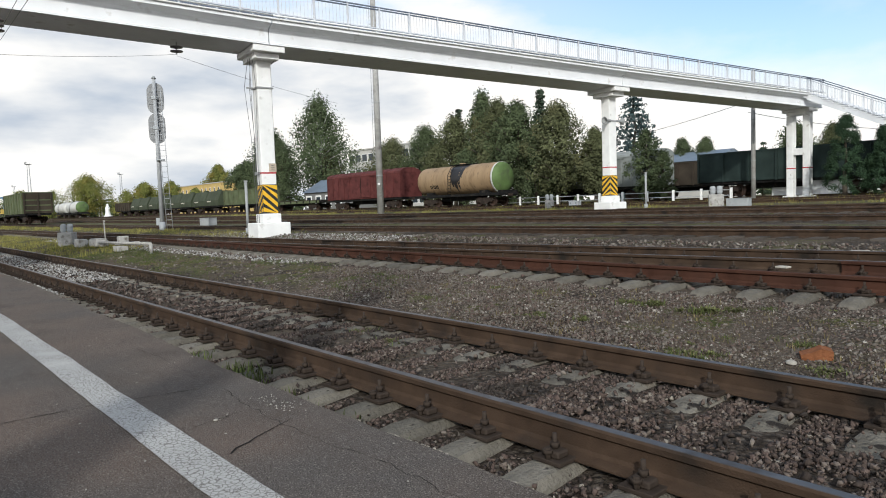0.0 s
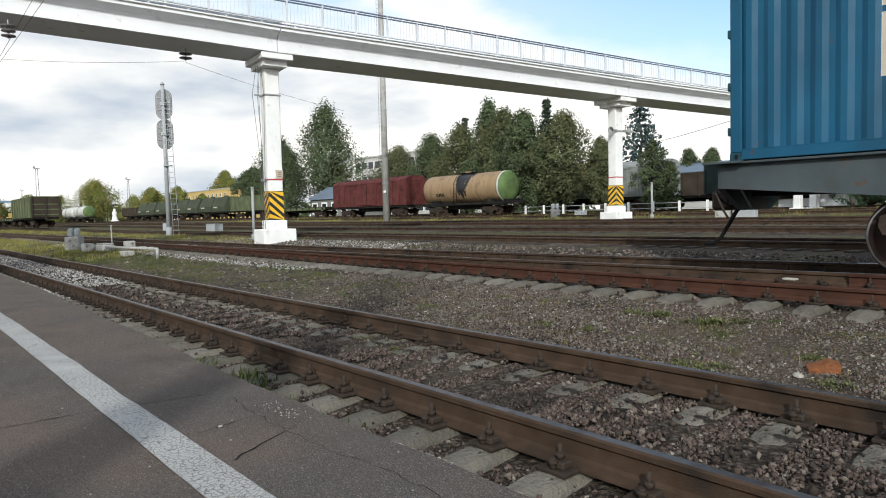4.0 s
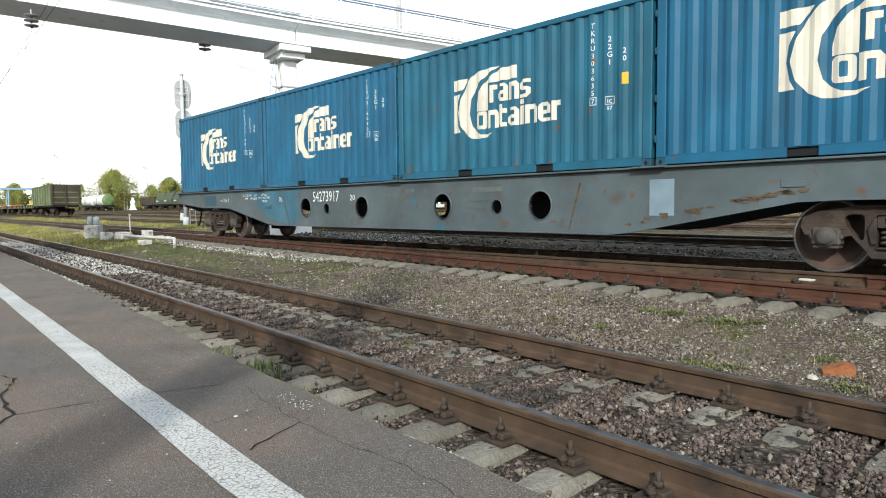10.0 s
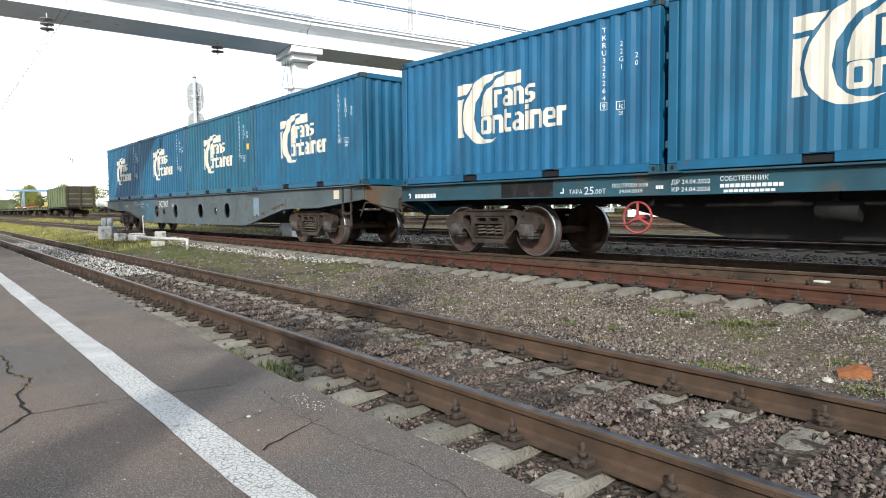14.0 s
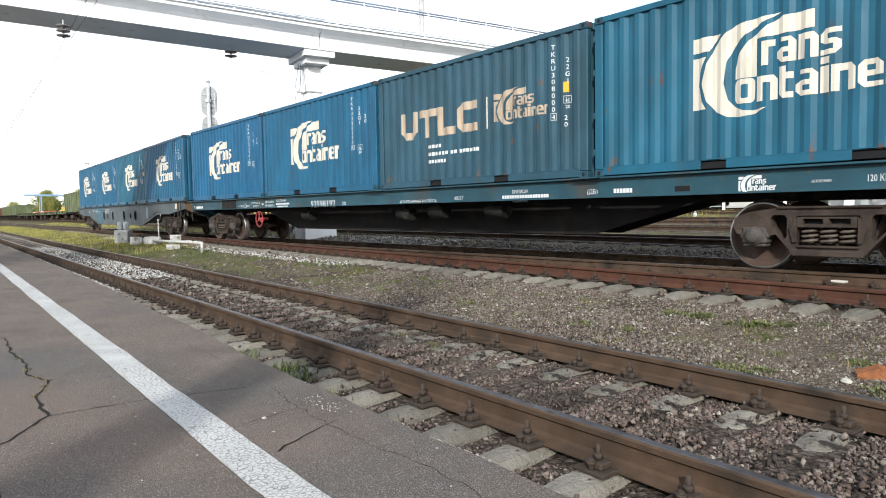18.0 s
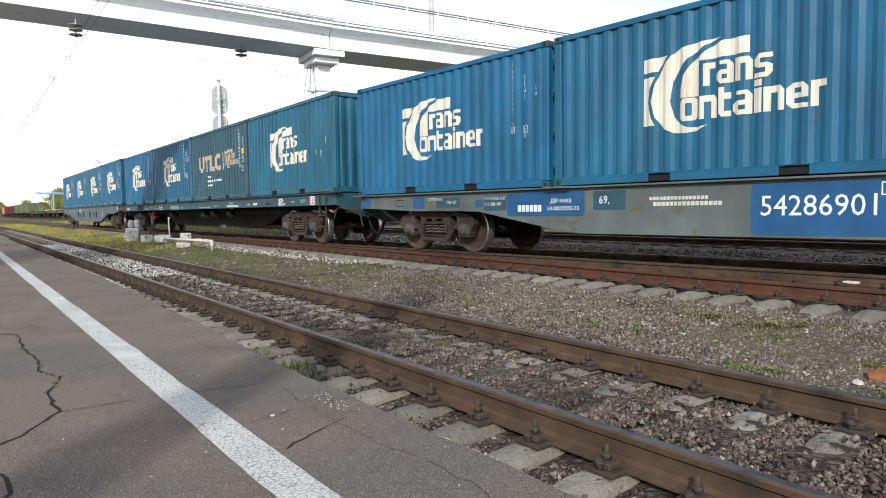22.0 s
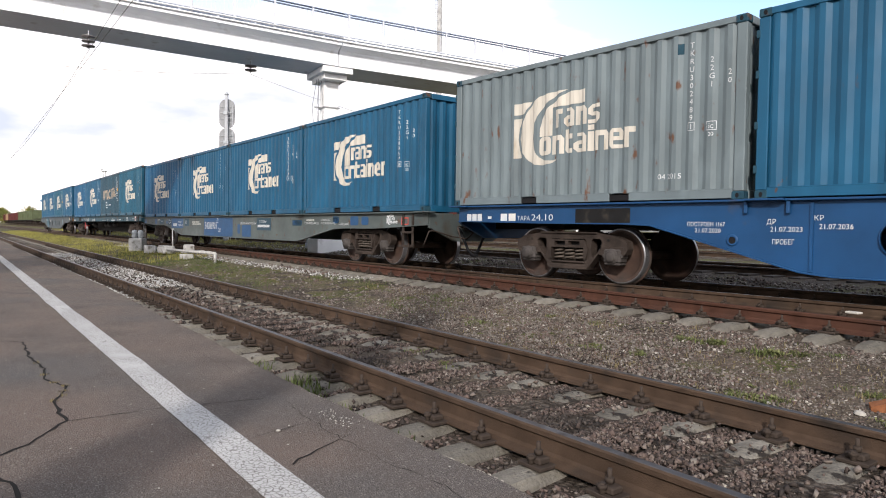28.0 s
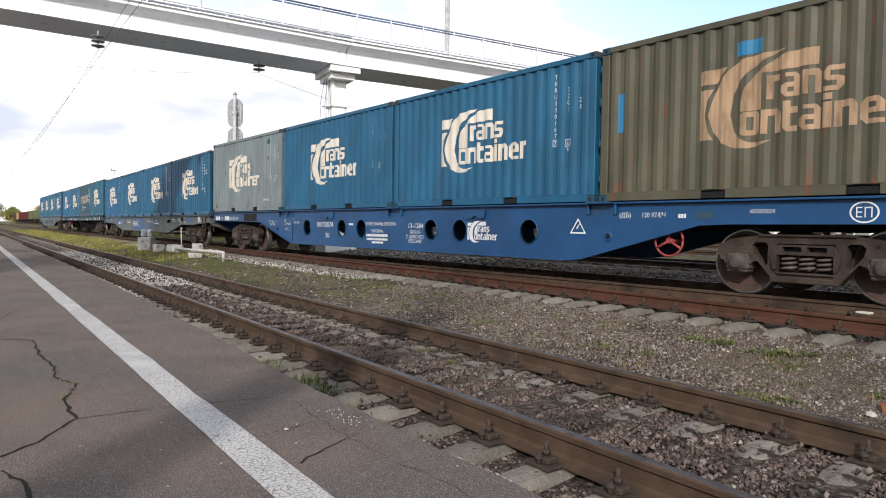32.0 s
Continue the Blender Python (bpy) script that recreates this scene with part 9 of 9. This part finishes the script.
say(W3, "КОД 234102", 0.55, 1.04, 0.54, 0.08)
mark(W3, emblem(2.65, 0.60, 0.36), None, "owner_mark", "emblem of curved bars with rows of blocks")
say(W3, "(ДБ)", 6.47, 6.69, 1.11, 0.08)
say(W3, "120 КМ/Ч", 6.91, 7.32, 1.11, 0.08)
bars(W3, 7.54, 7.68, 1.1, 0.06, 3)
mark(W3, [rect(7.83, 1.09, 8.11, 1.2)], M_BLOTCH, "lamp_bracket_plate")
say(W3, "АВТОРЕЖИМ", 8.64, 8.98, 1.16, 0.055)
mark(W3, [[[(9.2 + 0.36 * k[0], 1.02 + 0.2 * k[1]) for k in ((0, 0), (1, 0), (0.85, 1), (0.15, 1))]]], M_WBLUE, "bracket")
mark(W3, [[disc(10.06, 1.165, 0.165, 0.135, 28), disc(10.06, 1.165, 0.145, 0.115, 28)[::-1]]], None, "oval_sign", "white oval sign")
say(W3, "ЕП", 9.97, 10.15, 1.1, 0.13)
tri_out, tri_in = [(5.42, 0.83), (5.78, 0.83), (5.60, 1.1)], [(5.46, 0.855), (5.60, 1.06), (5.74, 0.855)]
mark(W3, [[tri_out, tri_in]], None, "triangle_sign", "white triangular sign")
mark(W3, [[[(5.56, 0.9), (5.62, 0.94), (5.60, 0.96), (5.66, 1.0), (5.6, 0.985), (5.58, 0.95)]]], None, "bolt_sign")
for x in (-6.6, 6.24):
    part("rope_hole", Mesh().lathe([(-0.02, 0.05), (-0.03, 0.075), (0.0, 0.09), (0.02, 0.09)], (x, SIDE + 0.01, 0.79), "y", 18), M_WBLUE, W3)
    part("hole_core", Mesh().prism(disc(x, 0.79, 0.052, None, 14), SIDE - 0.004, SIDE + 0.01, "y"), M_DARK, W3)
for x in (-3.27, 2.92):
    part("stop_bracket", Mesh().prism([(x - 0.3, 1.28), (x - 0.27, 1.1), (x - 0.1, 1.1), (x, 1.16), (x + 0.1, 1.1), (x + 0.27, 1.1), (x + 0.3, 1.28)], SIDE - 0.05, SIDE - 0.005, "y"), M_WBLUE, W3, "blue folding stop bracket")
for x in (-6.127, 6.127, 0.0):
    for q in (-0.28, 0.28):
        part("lashing_ring", Mesh().box(x + q - 0.025, SIDE - 0.06, 1.16, x + q + 0.025, SIDE - 0.004, 1.33, 0.01), M_WBLUE, W3)
part("weld_plate", Mesh().box(-5.58, SIDE - 0.02, 0.40, -5.54, SIDE - 0.001, 1.3), M_WBLUE, W3)
part("slant_strut", Mesh().prism([(-5.05, 1.4), (-4.98, 1.4), (-4.62, 0.47), (-4.7, 0.47)], SIDE - 0.012, SIDE - 0.001, "y"), M_WGREY, W0)

# ---- wires, the added building and the shade tree behind the standing place ----


def wire(name, pts, r, label):
    return solid(name, Mesh().path(pts, r, 5), M_WIRE, label, "wire", "overhead wires")


def sag(p, q, d, n=14):
    p, q = Vector(p), Vector(q)
    return [p.lerp(q, i / n) - Vector((0, 0, d * 4 * (i / n) * (1 - i / n))) for i in range(n + 1)]


def hung_insulator(x, y, top, n, r):
    t = thing("insulator", "dark grey disc insulator hung under the footbridge", "insulator", "insulators", at=pose(x, y, top))
    part("hook", Mesh().tube((0, 0, 0.1), (0, 0, -0.12 * n - 0.12), 0.018, n=8), M_GREYPAINT, t)
    for k in range(n):
        z = -0.06 - 0.15 * k
        part("disc", Mesh().lathe([(z, 0.03), (z - 0.02, r), (z - 0.05, r), (z - 0.06, 0.05), (z - 0.1, 0.04)], (0, 0, 0), "z", 16), M_INSUL, t)
    return t


hung_insulator(-24.3, 3.45, 7.3, 3, 0.2)
hung_insulator(-24.75, 9.0, 7.3, 2, 0.22)
wire("messenger_wire", sag((-24.3, 3.45, 6.75), (-85, 3.5, 7.3), 0.9) , 0.007, "thin dark overhead wire along the near track")
wire("messenger_wire", sag((-24.3, 3.45, 6.75), (18, 3.3, 9.2), 0.2), 0.007, "thin dark overhead wire along the near track")
wire("contact_wire", sag((-85, 3.6, 6.2), (18, 3.4, 6.9), 0.05), 0.007, "thin dark contact wire over the near track")
wire("span_wire", sag((-24.75, 9.0, 6.9), (-27.5, 17.5, 6.2), 0.1), 0.006, "thin dark span wire under the footbridge")
wire("span_wire", sag((-24.75, 9.0, 6.95), (-26.5, 3.0, 6.6), 0.1), 0.006, "thin dark span wire under the footbridge")
wire("feeder_wire", sag((-22.9, 51, 8.2), (-60, 66, 8.0), 1.0), 0.02, "thin wire from a far mast")
wire("feeder_wire", sag((-22.9, 51, 7.4), (-10, 70, 6.0), 0.8), 0.02, "thin wire from a far mast")


def plain_block(name, label, x0, x1, y0, y1, h, storey, step):
    """A plain building added out of view behind the standing place; its windows look towards the tracks."""
    t = thing(name, label, "building", "buildings", at=pose(0, 0, 0))
    part("wall", Mesh().box(x0, y0, -0.3, x1, y1, h), M_PLASTER, t)
    part("roof", Mesh().box(x0 - 0.5, y0 - 0.5, h, x1 + 0.5, y1 + 0.5, h + 0.5), M_ROOFBLUE, t)
    x = x0 + step * 0.6
    while x < x1 - step * 0.6:
        z = 1.3
        while z < h - 2:
            fr = part("window", Mesh().box(x - 0.8, y1, z, x + 0.8, y1 + 0.08, z + 1.7), M_WHITE, t)
            part("pane", Mesh().box(x - 0.66, y1 + 0.08, z + 0.14, x + 0.66, y1 + 0.1, z + 1.56), M_GLASS, fr)
            z += storey
        x += step
    return t


# added out of view to close the place off and bounce light back
plain_block("station_building", "low pale plastered building added out of view behind the platform", -10, 60, -42, -30, 6.6, 3.3, 6.0)


def build_shade_tree(x, y):
    """A tree on the platform behind the standing place; its trunk and bare limbs throw the shadow over the asphalt and on the train."""
    t = thing("tree", "pruned old tree with bare limbs standing on the platform", "tree", "trees", at=pose(x, y, PLAT_Z))
    trunk = [((0, 0, -0.1), 0.38), ((0.02, 0.0, 0.6), 0.30), ((0.0, 0.02, 2.6), 0.27), ((0.03, 0.0, 4.2), 0.22), ((0.0, 0.03, 6.0), 0.15)]
    m = Mesh()
    for (p, r), (q, r2) in zip(trunk, trunk[1:]):
        m.tube(p, q, r, r2, 12)
    part("trunk", m, M_BARK, t, "tapered trunk")
    g = random.Random(5)
    tips = []
    for k in range(7):
        a = k * 2.4
        z0 = 5.2 + 0.1 * k
        p, r = Vector((0, 0.02, min(z0, 6.0))), 0.10 - 0.006 * k
        limb = Mesh()
        d = Vector((math.cos(a) * 0.5, math.sin(a) * 0.5, 0.9)).normalized()
        for j in range(5):
            q = p + d * 0.75
            limb.tube(p, q, r, r * 0.72, 8)
            tips.append(q)
            d = (d + Vector((g.uniform(-0.35, 0.35), g.uniform(-0.35, 0.35), 0.12))).normalized()
            if j > 0:
                e = (d + Vector((g.uniform(-0.9, 0.9), g.uniform(-0.9, 0.9), 0.1))).normalized()
                limb.tube(q, q + e * 0.8, r * 0.45, r * 0.15, 6)
                tips.append(q + e * 0.8)
            p, r = q, r * 0.72
        part("limb", limb, M_BARK, t, "bare limb")
    rs = np.random.RandomState(9)
    part("crown", leaves_mesh("crown", [tuple(v) for v in tips if v.z > 8.0], 14, 0.07, 0.5, M_LEAF2, rs), None, t, "sparse leaves on the upper limbs")


build_shade_tree(0.65, -3.57)


def train_start(t):
    """Where the first container's left edge stands at t seconds."""
    return -10.96 - 3.262 * (t - 6) - 0.0106 * (t - 6) ** 2


def wagon_pose(i, t):
    bog = 9.5
    x = train_start(t) + STARTS[i] + 2 * PITCH
    a, b = way_y(x - bog), way_y(x + bog)
    return pose(x, (a + b) / 2, Z_MAIN, 0, 0, math.degrees(math.atan2(b - a, 2 * bog)))


def motions():
    for i, w in enumerate(WAGONS):
        times = [k * 0.5 for k in range(65)]
        walk(w, [(t, wagon_pose(i, t)) for t in times])
        for k, c in enumerate(CONTAINERS[i]):
            rest = pose((k - 2) * PITCH + 0.034 + SET[i][k], -HALF_W, FLOORS[i])
            walk(c, [(t, wagon_pose(i, t) @ rest) for t in times])
    for w, x in WHEELSETS:
        walk(w, [(k / 6, pose(x, 0, WHEEL_R, 0, math.degrees((train_start(k / 6) - train_start(0)) / WHEEL_R), 0)) for k in range(193)])


motions()
